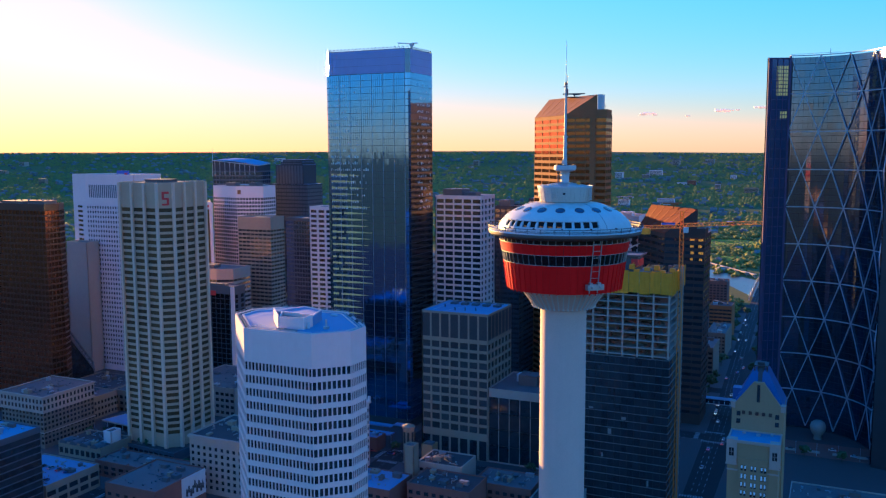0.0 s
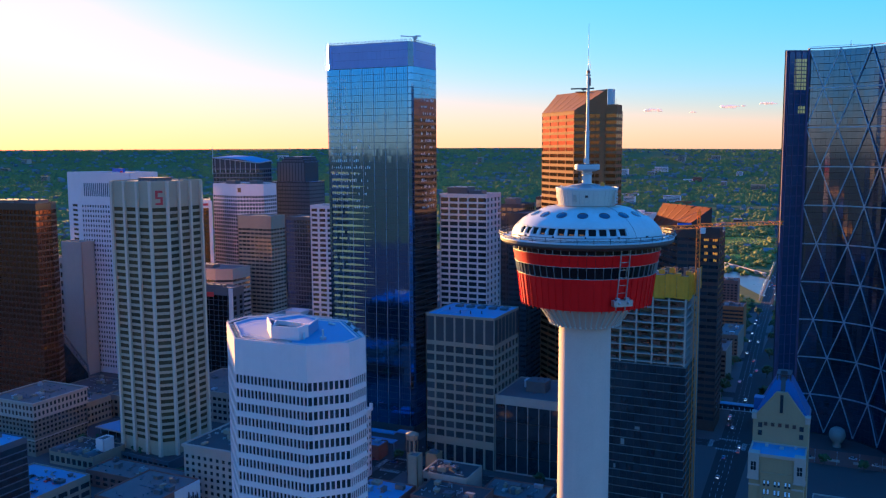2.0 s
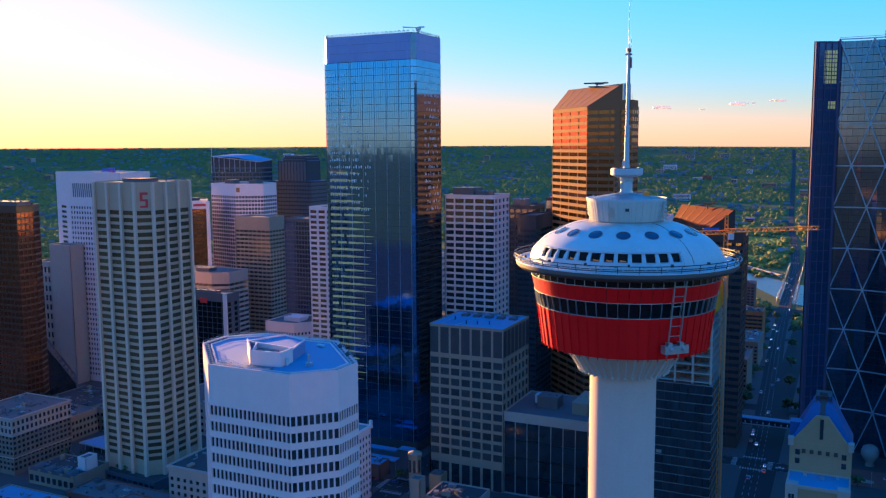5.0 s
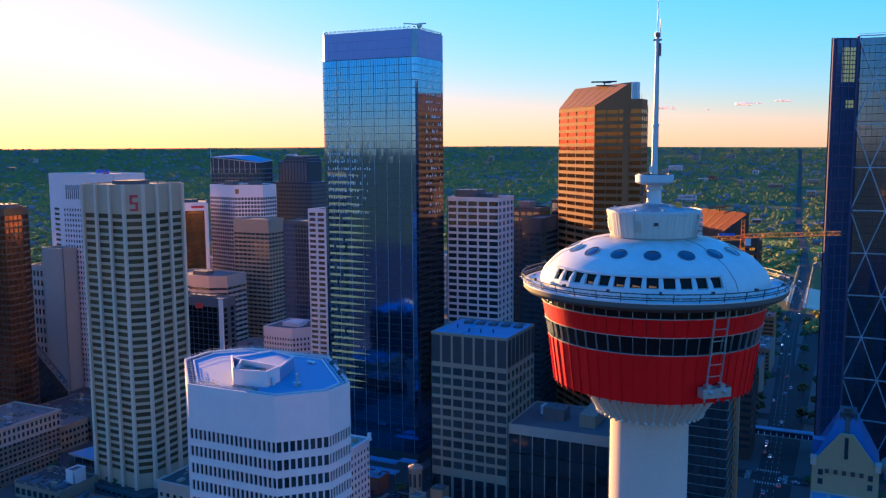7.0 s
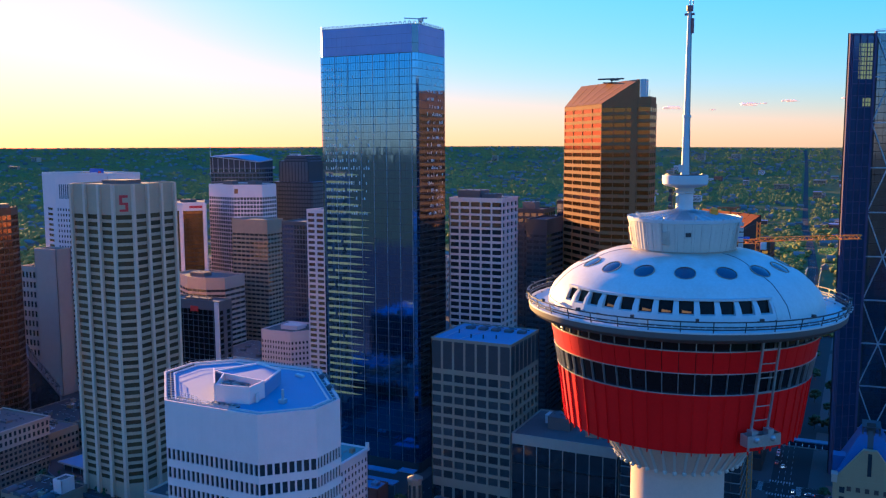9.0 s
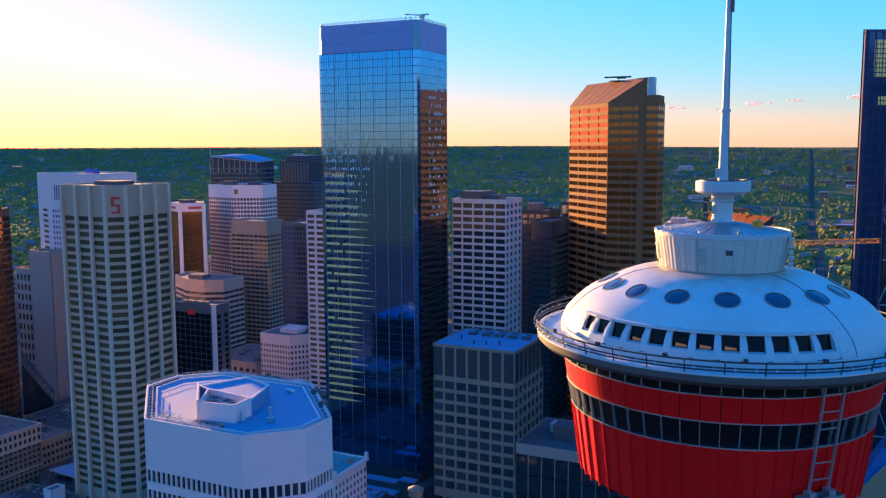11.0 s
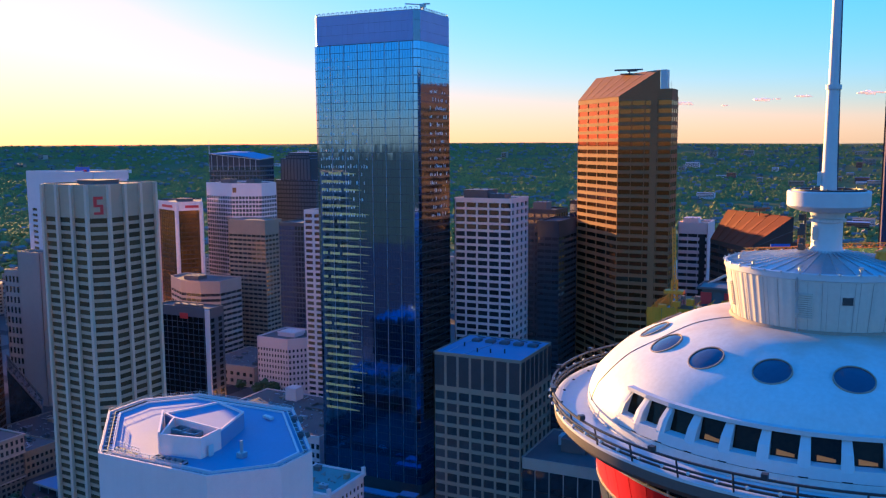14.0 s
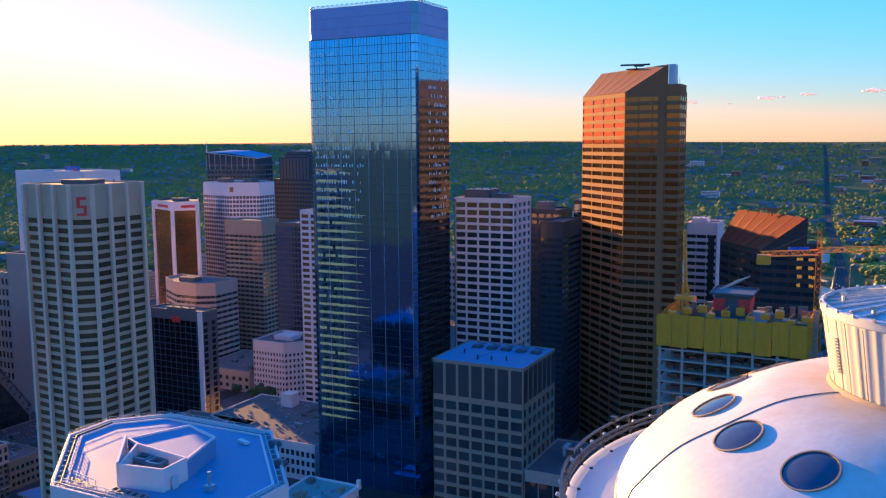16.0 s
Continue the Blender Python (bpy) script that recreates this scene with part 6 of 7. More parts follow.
for k in range(4):
    x = -413.5 + k * 8.2
    arch = [(x + 2.6 * math.cos(math.pi * j / 8), 8.05 + 2.2 * math.sin(math.pi * j / 8)) for j in range(9)]
    v = [(a, y, z) for y in (361.2, 368.0) for a, z in arch]
    f = [(j, j + 1, j + 10, j + 9) for j in range(8)] + [tuple(range(9))[::-1], tuple(range(9, 18))]
    part("vaulted_awning", Geo().add(v, f), M["darkgrey"], shops, smooth=40)
low("low brick shop block with a gravel roof", rect(-372, -318, 346, 366), 8.5, M["brick"], M["gravel"], {0: F(10, 2, 0.4, 0.4, 0.3, 1.5, 1)}, 14, seed=8, units=6)
low("white lift tower on a low block", rect(-392, -386, 372, 380), 14.5, M["white"], M["gravel"], units=0)
PZ = [(-438, 408), (-425, 396), (-396, 384), (-346, 380), (-344, 432), (-438, 432)]
pz = low("low dark podium with a planted terrace and a thin pale canopy", PZ, 4.6, M["darkgrey"], M["tar"],
         {0: F(5, 1, 0.2, 0.3, 0.4, 1, 1), 1: F(9, 1, 0.2, 0.3, 0.4, 1, 1), 2: F(12, 1, 0.2, 0.3, 0.4, 1, 1)}, 26, seed=9, units=0)
CANOPY = [(-424.6, 403.0), (-383.0, 399.6), (-384.2, 417.6), (-420.5, 418.8)]
part("canopy", Geo().prism(CANOPY, 8.1, 8.75), M["whiteroof"], pz, "thin pale canopy over the terrace")
part("canopy_edge", Geo().ring(inset(CANOPY, -0.3), inset(CANOPY, 0.02), 8.0, 8.9), M["cream"], pz)
for k in range(6):
    c = Vector(CANOPY[0]).lerp(Vector(CANOPY[1]), (k + 0.5) / 6)
    part("canopy_post", Geo().tube((c.x, c.y + 0.8, 4.6), (c.x, c.y + 0.8, 8.1), 0.22, n=8), M["steel"], pz)
rng = random.Random(19)
g, gt = Geo(), Geo()
for k in range(34):
    x = rng.uniform(-420, -352)
    y = rng.uniform(max(396 - (x + 425) * 0.41, 383) + 2.5, 399)
    if k % 2:
        for j in range(4):
            g.ball((x + rng.uniform(-1, 1), y + rng.uniform(-0.7, 0.7), 5.7 + rng.random()), rng.uniform(0.5, 0.95), 6, 4)
    else:
        gt.tube((x, y, 4.65), (x, y, 5.4), 0.09, n=5).box(x - 0.6, x + 0.6, y - 0.6, y + 0.6, 5.38, 5.45)
        for d in (-1.0, 1.0):
            gt.box(x + d - 0.25, x + d + 0.25, y - 0.25, y + 0.25, 4.65, 5.1)
part("terrace_greenery", g, M["shadeleaf"], pz, "clipped green shrubs", kind="stuff")
part("terrace_furniture", gt, M["oldbrick"], pz, "small tables and stools", kind="stuff")
low("low grey office roof with skylight strips", rect(-416, -366, 462, 515), 20, M["cream"], M["gravel"], {0: F(12, 4, 0.3, 0.5, 0.4, 2, 1)}, 12, seed=10, units=10)
pd = low("wide low podium with a white lift tower", [(-398, 512), (-345, 495), (-312, 495), (-312, 560), (-398, 560)], 20, M["white"], M["gravel"],
         {0: F(16, 3, 0.35, 0.4, 0.4, 3, 2), 1: F(10, 3, 0.35, 0.4, 0.4, 3, 2)}, 40, seed=11, units=4)
part("lift_tower", Geo().box(-372, -364, 545, 553, 20, 28), M["white"], pd)
part("skylight_well", Geo().ring(rect(-350, -326, 535, 548), rect(-348, -328, 537, 546), 20, 21.5), M["gravel"], pd)
low("pale low office block with a garage door", rect(-500, -452, 614, 668), 15, M["cream"], M["gravel"], {0: F(8, 2, 0.5, 0.5, 0.4, 3, 1)}, 16, seed=12, units=9)
low("brick block with a dark felt roof", rect(-191, -157, 374, 397), 14, M["brick"], M["tar"], {0: F(8, 3, 0.45, 0.45, 0.3, 2, 1)}, 10, seed=13, units=9)
low("pale stucco block with stepped parapets", rect(-197, -172, 399, 419), 16, M["cream"], M["tar"], {0: F(6, 4, 0.45, 0.45, 0.3, 2, 1)}, 10, seed=14, units=6)
low("low brick block with roof ducts", rect(-166, -134, 399, 421), 10, M["brick"], M["gravel"], {0: F(8, 2, 0.45, 0.45, 0.3, 2, 1)}, 10, seed=15, units=9)
low("small grey block with a flat roof", rect(-130, -108, 385, 408), 12, M["grey"], M["tar"], {0: F(6, 3, 0.4, 0.45, 0.3, 2, 1)}, 10, seed=16, units=5)
low("brick corner block with a pale roof", rect(-222, -196, 365, 390), 12, M["brick"], M["whiteroof"], {0: F(6, 3, 0.4, 0.45, 0.3, 2, 1)}, 10, seed=17, units=6)
low("slim tan stair tower with a square top", rect(-200.5, -195, 390, 396), 27, M["tan"], M["gravel"], units=0)
kt = thing("turret", (-221, 436, 0), "small tan stone turret with arched openings", "turret")
part("wall", Geo().lathe([(3.4, 0), (3.4, 20), (3.9, 20.4), (3.9, 21.6), (0.2, 23.2)], 8, (-221, 436)), M["tan"], kt)
for k in range(8):
    a = radians(22.5 + 45 * k)
    c = Vector((-221 + 3.05 * math.sin(a), 436 + 3.05 * math.cos(a)))
    part("arch_opening", Geo().beam((c.x, c.y, 12), (c.x, c.y, 18.5), 1.1), M["darksteel"], kt)
low("small tan kiosk with a round roof hatch", rect(-210, -203, 430, 437), 13.5, M["sand"], M["gravel"], units=1, seed=18)
st = thing("station_canopy", (-258, 470, 0), "pale station canopy over the tram street", "canopy")
part("canopy_roof", Geo().box(-272, -244, 456, 462, 6.2, 6.8).box(-272, -250, 468, 473, 7.2, 7.8).box(-249, -240, 470, 475, 8.2, 8.8), M["whiteroof"], st)
for k in range(6):
    part("post", Geo().beam((-270 + k * 5, 459, 0), (-270 + k * 5, 459, 6.2), 0.4), M["steel"], st)
low("pale low pavilion with a blue-white roof", rect(-268, -246, 443, 454), 8, M["brick"], M["whiteroof"], seed=19, units=3)
om = low("old white masonry block with a green roof", rect(-264, -239.4, 396, 422.7), 37.5, M["white"], mat("green copper roof", (0.20, 0.27, 0.25), 0.7), {0: F(8, 9, 0.5, 0.45, 0.4, 3, 2), 1: F(9, 9, 0.5, 0.45, 0.4, 3, 2)}, 60, seed=20, units=5)
part("cornice", Geo().ring(inset(rect(-264, -239.4, 396, 422.7), -0.8), inset(rect(-264, -239.4, 396, 422.7), 0.3), 36.6, 38.0), M["white"], om)
for c in ((-264, 396), (-239.4, 396), (-239.4, 422.7)):
    part("finial", Geo().box(c[0] - 0.7, c[0] + 0.7, c[1] - 0.7, c[1] + 0.7, 38, 40.5), M["white"], om)
low("long white roofed market hall", rect(-16, 40, 440, 465), 10, M["cream"], M["gravel"], {0: F(14, 2, 0.3, 0.4, 0.3, 2, 1)}, 14, seed=21, units=7)
low("low brick block beside the hotel", rect(-14, 30, 385, 425), 9, M["brick"], M["tar"], seed=22, units=9)
low("dark stone entrance block by the street", rect(-92, -79, 612, 624), 12, M["gravel"], M["whiteroof"], seed=23, units=2)
low("dark brown block with ribbon windows", rect(-108.5, -88, 852, 880), 32, M["brown"], M["tar"], {0: F(5, 8, 0.05, 0.5, 0.3, 2, 2)}, 20, seed=24, units=5)
low("red brick block near the river", rect(-140, -112, 1030, 1052), 30, M["brick"], M["tar"], {0: F(7, 8, 0.4, 0.5, 0.3, 3, 2)}, 20, seed=25, units=4)
low("grey office block north of the avenue", rect(-122, -84, 690, 730), 26, M["oldbrick"], M["gravel"], {0: F(9, 6, 0.3, 0.5, 0.3, 2, 2)}, 20, seed=26, units=6)
low("tan apartment block by the street", rect(-100, -84, 770, 820), 22, M["oldbrick"], M["gravel"], {0: F(5, 6, 0.4, 0.5, 0.3, 2, 2)}, 15, seed=27, units=4)
rng = random.Random(11)
for k in range(20):
    x, y = rng.choice([-900, -820, -760, -700, -650, -560, -480, -420, -300, -260]) + rng.uniform(-15, 15), rng.choice([690, 720, 830, 860, 930, 960, 1030])
    if -700 < x < -560 and y < 990:
        x -= 170
    if -300 < x < -140 and y < 700:
        continue
    low("plain mid-rise block in the western blocks", rect(x, x + rng.uniform(22, 40), y, y + rng.uniform(18, 30)), rng.uniform(18, 62), rng.choice([M["cream"], M["grey"], M["tan"], M["brick"]]), rng.choice([M["gravel"], M["tar"]]),
        {0: F(8, 8, 0.35, 0.5, 0.3, 2, 2), 1: F(6, 8, 0.35, 0.5, 0.3, 2, 2)}, 0, seed=40 + k, units=2)

low("pale flat block with rooftop parking", rect(-500, -456, 436, 476), 15, M["oldbrick"], M["tar"], {0: F(12, 2, 0.4, 0.5, 0.3, 2, 1), 1: F(12, 2, 0.4, 0.5, 0.3, 2, 1)}, 20, seed=70, units=8)
low("low office block west of the ribbed tower", rect(-452, -412, 440, 458), 16, M["tan"], M["gravel"], {0: F(9, 3, 0.4, 0.5, 0.3, 2, 1)}, 12, seed=71, units=5)

low("low pale annex behind the old brown block", rect(-470, -440, 408, 431), 19, M["tan"], M["gravel"], {1: F(8, 4, 0.4, 0.5, 0.3, 2, 1)}, 8, seed=72, units=4)
# added blocks, mostly out of sight, that keep low sun off the north street
for k, (x0, x1, y0, y1, h) in enumerate(((-212, -162, 700, 742, 62), (-232, -172, 790, 830, 56), (-240, -182, 872, 916, 52), (-246, -190, 955, 1000, 46), (-160, -126, 760, 800, 30), (-168, -130, 905, 940, 34), (-182, -146, 985, 1020, 36))):
    low("plain mid-rise block added to shade the north street", rect(x0, x1, y0, y1), h, (M["cream"], M["grey"], M["oldbrick"], M["tan"])[k % 4], M["gravel"] if k % 2 else M["tar"],
        {0: F(9, 8, 0.35, 0.5, 0.3, 2, 2), 1: F(8, 8, 0.35, 0.5, 0.3, 2, 2)}, 6, seed=80 + k, units=3)
ledge = rect(-470, -433.7, 365.7, 405.3)
for z0, z1, d in ((22.2, 22.9, 0.75), (31.6, 32.5, 1.0), (9.6, 10.1, 0.45)):
    part("ledge", Geo().ring(inset(ledge, -d), inset(ledge, 0.2), z0, z1), M["cream"], ow)

# added block hidden by the dark bronze tower; it stops sun on roofs eastward
low("unseen plain tall block added to shade the western roofs", rect(-650, -600, 425, 514), 75, M["tan"], M["gravel"], {1: F(10, 12, 0.35, 0.5, 0.3, 2, 2)}, 0, seed=95, units=2)

# skybridge over the street, sculpture before the curved tower
sb_ = thing("skybridge", (-68, 606, 0), "glazed skybridge with pale bands over the street", "footbridge")
part("deck", Geo().box(-79, -44, 604, 609, 6.6, 7.2), M["steel"], sb_)
part("roof", Geo().box(-79, -44, 603.8, 609.2, 10.2, 10.7), M["whiteroof"], sb_)
for k in range(10):
    part("glass_panel", Geo().box(-78.8 + k * 3.5, -75.6 + k * 3.5, 603.95, 604.1, 7.2, 10.2), M["bowglass"], sb_)
sc_ = Geo()
sc_.lathe([(0.05, 0.2), (2.4, 0.2), (2.2, 2.6), (3.4, 4.0), (4.6, 6.6), (4.7, 8.6), (3.9, 10.8), (2.3, 12.0), (0.05, 12.3)], 28, (-5.8, 575))
single("sculpture", sc_, M["grey"], "large pale rounded sculpture on the plaza", "sculpture", smooth=60)
g = Geo().box(-44, 60, 540, 566, 0.16, 0.3)
single("plaza", g, M["brick"], "reddish paved plaza before the curved tower", "plaza", kind="structure")

# ---- river, bridge road, park ----
single("river", Geo().add([(-40, 1066, -0.1), (-85, 1105, -0.1), (-129, 1208, -0.1), (-300, 1330, -0.1), (-430, 1370, -0.1), (-430, 1520, -0.1), (-350, 1480, -0.1), (-172, 1360, -0.1), (-93, 1262, -0.1), (-40, 1205, -0.1)], [tuple(range(10))]), M["water"], "grey river with a smooth surface", "river", kind="structure")


def strip(pts, w, z):
    g = Geo()
    for (x0, y0), (x1, y1) in zip(pts, pts[1:]):
        n = max(1, int(math.hypot(x1 - x0, y1 - y0) / 60))
        for k in range(n):
            a, b = Vector((x0, y0)).lerp(Vector((x1, y1)), k / n), Vector((x0, y0)).lerp(Vector((x1, y1)), (k + 1) / n)
            za, zb = terrain(*a) + z, terrain(*b) + z
            g.add([(a.x - w, a.y, za), (a.x + w, a.y, za), (b.x + w, b.y, zb), (b.x - w, b.y, zb)], [(0, 1, 2, 3)])
    return g


MAIN = [(-61, 430), (-66, 620), (-78, 900), (-84, 1090), (-90, 1400), (-112, 1750), (-140, 2100), (-185, 2900), (-240, 3900), (-290, 4700)]
single("north_road", strip(MAIN, 6.5, 0.25), M["asphalt"], "wide asphalt road running north over the river", "road", kind="structure")
g = Geo()
for (x0, y0), (x1, y1) in zip(MAIN[:6], MAIN[1:6]):
    n = int((y1 - y0) / 9)
    for k in range(n):
        x, y = x0 + (x1 - x0) * k / n, y0 + (y1 - y0) * k / n
        for d in (-3.0, 0.0, 3.0):
            g.box(x + d - 0.1, x + d + 0.1, y, y + 4, 0.26, 0.275)
tagged(single("lane_marks", g, M["paint"], "dashed white lane marks on the road", "road marking", kind="stuff"))
g = Geo()
for y in (325.0, 440.0, 552.0):
    for k in range(90):
        x = -480 + k * 6
        g.box(x, x + 3, y - 0.08, y + 0.08, 0.004, 0.02)
    for d in (-6.4, 6.4):
        g.box(-480, 60, y + d - 0.06, y + d + 0.06, 0.004, 0.02)
for x in (-233.0, -337.0):
    for k in range(60):
        g.box(x - 0.08, x + 0.08, 215 + k * 6, 218 + k * 6, 0.004, 0.02)
for x, y in ((-64, 440), (-66, 552), (-233, 440), (-337, 440), (-233, 325), (-337, 325)):
    for side in (-9.5, 9.5):
        for k in range(9):
            g.box(x + side - 1.4, x + side + 1.4, y - 5.6 + k * 1.4, y - 4.9 + k * 1.4, 0.004, 0.02)
            g.box(x - 5.6 + k * 1.4, x - 4.9 + k * 1.4, y + side - 1.4, y + side + 1.4, 0.262, 0.28)
single("crossing_marks", g, M["paint"], "white lane lines and zebra crossings on the avenues", "road marking", kind="stuff")
for k in range(9):
    x = -40 + k * 11.5
    lamp = thing("street_lamp", (x, 541.5, 0.3), "slim pale street lamp on the plaza edge", "street lamp", "plaza lamps")
    part("pole", Geo().tube((x, 541.5, 0.3), (x, 541.5, 8.2), 0.13, 0.08, 8), M["steel"], lamp)
    part("arm", Geo().beam((x, 541.5, 8.0), (x, 539.6, 8.3), 0.12).box(x - 0.18, x + 0.18, 538.8, 539.7, 8.2, 8.4), M["steel"], lamp)
for k in range(7):
    x = -36 + k * 13
    single("planter", Geo().ring(rect(x, x + 6, 546, 548.6), rect(x + 0.4, x + 5.6, 546.4, 548.2), 0.3, 1.0).box(x + 0.4, x + 5.6, 546.4, 548.2, 0.3, 0.85), M["cream"], "low concrete planter on the red plaza", "planter", "plaza planters")
br = thing("road_bridge", (-88, 1240, 0), "concrete road bridge with lamp-lined balustrades", "bridge")
for s in (-1, 1):
    g = Geo()
    for k in range(60):
        y = 1085 + k * 6
        x = -84 - 6 * (y - 1090) / 310 + s * 9.4
        g.box(x - 0.3, x + 0.3, y, y + 4.6, 0.2, 1.6)
        g.box(x - 0.45, x + 0.45, y + 4.7, y + 5.9, 0.2, 2.4)
    part("balustrade", g, M["cream"], br)
    for k in range(12):
        y = 1090 + k * 28
        x = -84 - 6 * (y - 1090) / 310 + s * 9.4
        part("lamp_post", Geo().tube((x, y, 0), (x, y, 7), 0.18, n=6).ball((x, y, 7.3), 0.5, 6, 4), M["steel"], br)
ab = thing("arched_bridge", (-140, 1360, 0), "low pale arched footbridge along the river", "bridge")
a0, a1 = Vector((-190, 1424)), Vector((-103, 1297))
for k in range(7):
    p, q = a0.lerp(a1, k / 7), a0.lerp(a1, (k + 1) / 7)
    g = Geo().beam((*p, 4.2), (*q, 4.2), 4.0, 0.9)
    for j in range(6):
        t0, t1 = j / 6, (j + 1) / 6
        c0, c1 = p.lerp(q, t0), p.lerp(q, t1)
        g.beam((*c0, 3.2 * math.sin(math.pi * t0)), (*c1, 3.2 * math.sin(math.pi * t1)), 3.5, 0.9)
    part("arch", g, M["cream"], ab)


def blob_field(x, y, rx, ry, z, name, material, label):
    g = Geo()
    K = 28
    v = [(x + rx * math.cos(2 * math.pi * k / K) * (1 + 0.15 * math.sin(3 * k)), y + ry * math.sin(2 * math.pi * k / K) * (1 + 0.12 * math.cos(2.3 * k)), z) for k in range(K)]
    single(name, g.add(v, [tuple(range(K))]), material, label, "grass", kind="structure")


for x, y, rx, ry in ((-190, 1760, 60, 85), (-230, 1600, 45, 50), (-165, 1500, 34, 45), (-20, 1490, 52, 75), (-60, 1690, 40, 60), (-330, 1900, 90, 70), (20, 1850, 70, 60)):
    blob_field(x, y, rx, ry, -0.12, "lawn", M["grass"], "open mown park lawn among trees")

# ---- trees, houses and far woods ----
def lumps(items, rng, fine):
    """Leafy clumps with torn outlines, joined into one mesh: items are (x, y, z, radius, height). fine: 0 for the far ones, 2 for the near ones."""
    bm = bmesh.new()
    if fine:
        bmesh.ops.create_icosphere(bm, subdivisions=fine, radius=1.0)
    else:
        bmesh.ops.create_cone(bm, segments=5, radius1=1.0, radius2=0.55, depth=1.3, cap_ends=True, cap_tris=True)
        bmesh.ops.delete(bm, geom=[f for f in bm.faces if f.normal.z < -0.9], context="FACES_ONLY")
        bmesh.ops.triangulate(bm, faces=bm.faces[:])
    bv = np.array([v.co[:] for v in bm.verts])
    bf = np.array([[v.index for v in f.verts] for f in bm.faces])
    bm.free()
    n, k = len(items), len(bv)
    it = np.array(items)
    jit = 1 + rng.uniform(-0.22, 0.22, (n, k))
    v = bv[None, :, :] * jit[:, :, None]
    ang = rng.uniform(0, 6.28, n)
    c, s = np.cos(ang)[:, None], np.sin(ang)[:, None]
    x = (v[:, :, 0] * c - v[:, :, 1] * s) * it[:, 3:4] + it[:, 0:1]
    y = (v[:, :, 0] * s + v[:, :, 1] * c) * it[:, 3:4] + it[:, 1:2]
    z = v[:, :, 2] * it[:, 4:5] + it[:, 2:3]
    verts = np.stack([x, y, z], 2).reshape(-1, 3)
    faces = (bf[None, :, :] + (np.arange(n) * k)[:, None, None]).reshape(-1, 3)
    me = bpy.data.meshes.new("leaf_clumps")
    me.vertices.add(len(verts))
    me.vertices.foreach_set("co", verts.ravel())
    me.loops.add(faces.size)
    me.loops.foreach_set("vertex_index", faces.ravel().astype(np.int32))
    me.polygons.add(len(faces))
    me.polygons.foreach_set("loop_start", np.arange(0, faces.size, 3, dtype=np.int32))
    me.materials.append(M["leaf"])
    me.polygons.foreach_set("use_smooth", [True] * len(faces))
    me.update(calc_edges=True)
    return me


nrng = np.random.default_rng(7)


def on_road(x, y):
    for (x0, y0), (x1, y1) in zip(MAIN, MAIN[1:]):
        if y0 <= y <= y1:
            return abs(x - (x0 + (x1 - x0) * (y - y0) / (y1 - y0))) < (20 if y < 1450 else 12)
    return False


def free(x, y):
    if y < 1062 and -1000 < x < 300:
        return False
    if on_road(x, y):
        return False
    if -440 < x < -30 and 1060 < y < 1520:
        near = 1060 + max(0, (-60 - x)) * 0.95
        if near < y < near + 150:
            return False
    for fx, fy, rx, ry in ((-190, 1760, 60, 85), (-230, 1600, 45, 50), (-165, 1500, 34, 45), (-20, 1490, 52, 75), (-60, 1690, 40, 60), (-330, 1900, 90, 70), (20, 1850, 70, 60)):
        if ((x - fx) / rx) ** 2 + ((y - fy) / ry) ** 2 < 1:
            return False
    return True


def scatter(n, r0, r1, size, power=0.6, flat=0.68):
    out = []
    while len(out) < n:
        a, t = math.radians(nrng.uniform(-64, 16)), nrng.uniform() ** power
        r = r0 + (r1 - r0) * t
        x, y = r * math.sin(a) - 25, r * math.cos(a) + 60
        if free(x, y) and noise.noise(Vector((x * 0.004, y * 0.004, 0))) > -0.2 + nrng.uniform(-0.2, 0.2) and noise.noise(Vector((x * 0.016, y * 0.016, 5.0))) > -0.22 + nrng.uniform(-0.25, 0.25):
            s = nrng.uniform(*size) * (0.65 + 0.75 * nrng.uniform() ** 2)
            out.append((x, y, terrain(x, y) + s * 0.6 * flat, s, s * flat * nrng.uniform(0.75, 1.25)))
    return out


near_trees = scatter(6500, 1080, 2100, (3.2, 6.6))
for k in range(260):
    x, y = nrng.uniform(-215, -108), nrng.uniform(1405, 1700)
    if noise.noise(Vector((x * 0.02, y * 0.012, 3.0))) > 0.0:
        s = nrng.uniform(3.0, 5.5)
        near_trees.append((x, y, s * 0.5, s, s * 0.75))
for k in range(150):
    x, y = (nrng.uniform(-150, -98), nrng.uniform(985, 1085)) if k % 3 else (nrng.uniform(-70, -42), nrng.uniform(960, 1062))
    s = nrng.uniform(2.5, 4.6)
    near_trees.append((x, y, s * 0.7, s, s * 0.8))
crowns = []
for x, y, z, s, h in near_trees:
    crowns.append((x, y, z, s, h))
    for k in range(2):
        crowns.append((x + nrng.uniform(-0.7, 0.7) * s, y + nrng.uniform(-0.7, 0.7) * s, z + nrng.uniform(-0.3, 0.6) * s, s * nrng.uniform(0.4, 0.7), h * nrng.uniform(0.4, 0.7)))
tagged(new("park_trees", lumps(crowns, nrng, 1)), "green leafy trees of the riverside districts", "trees", kind="stuff")
woods = scatter(26000, 1900, 3300, (3.0, 6.6), 0.8, 0.65) + scatter(52000, 2700, 4760, (2.6, 5.6), 0.75, 0.65)
tagged(new("far_woods", lumps(woods, nrng, 0)), "dense green tree cover reaching to the skyline", "trees", kind="stuff")

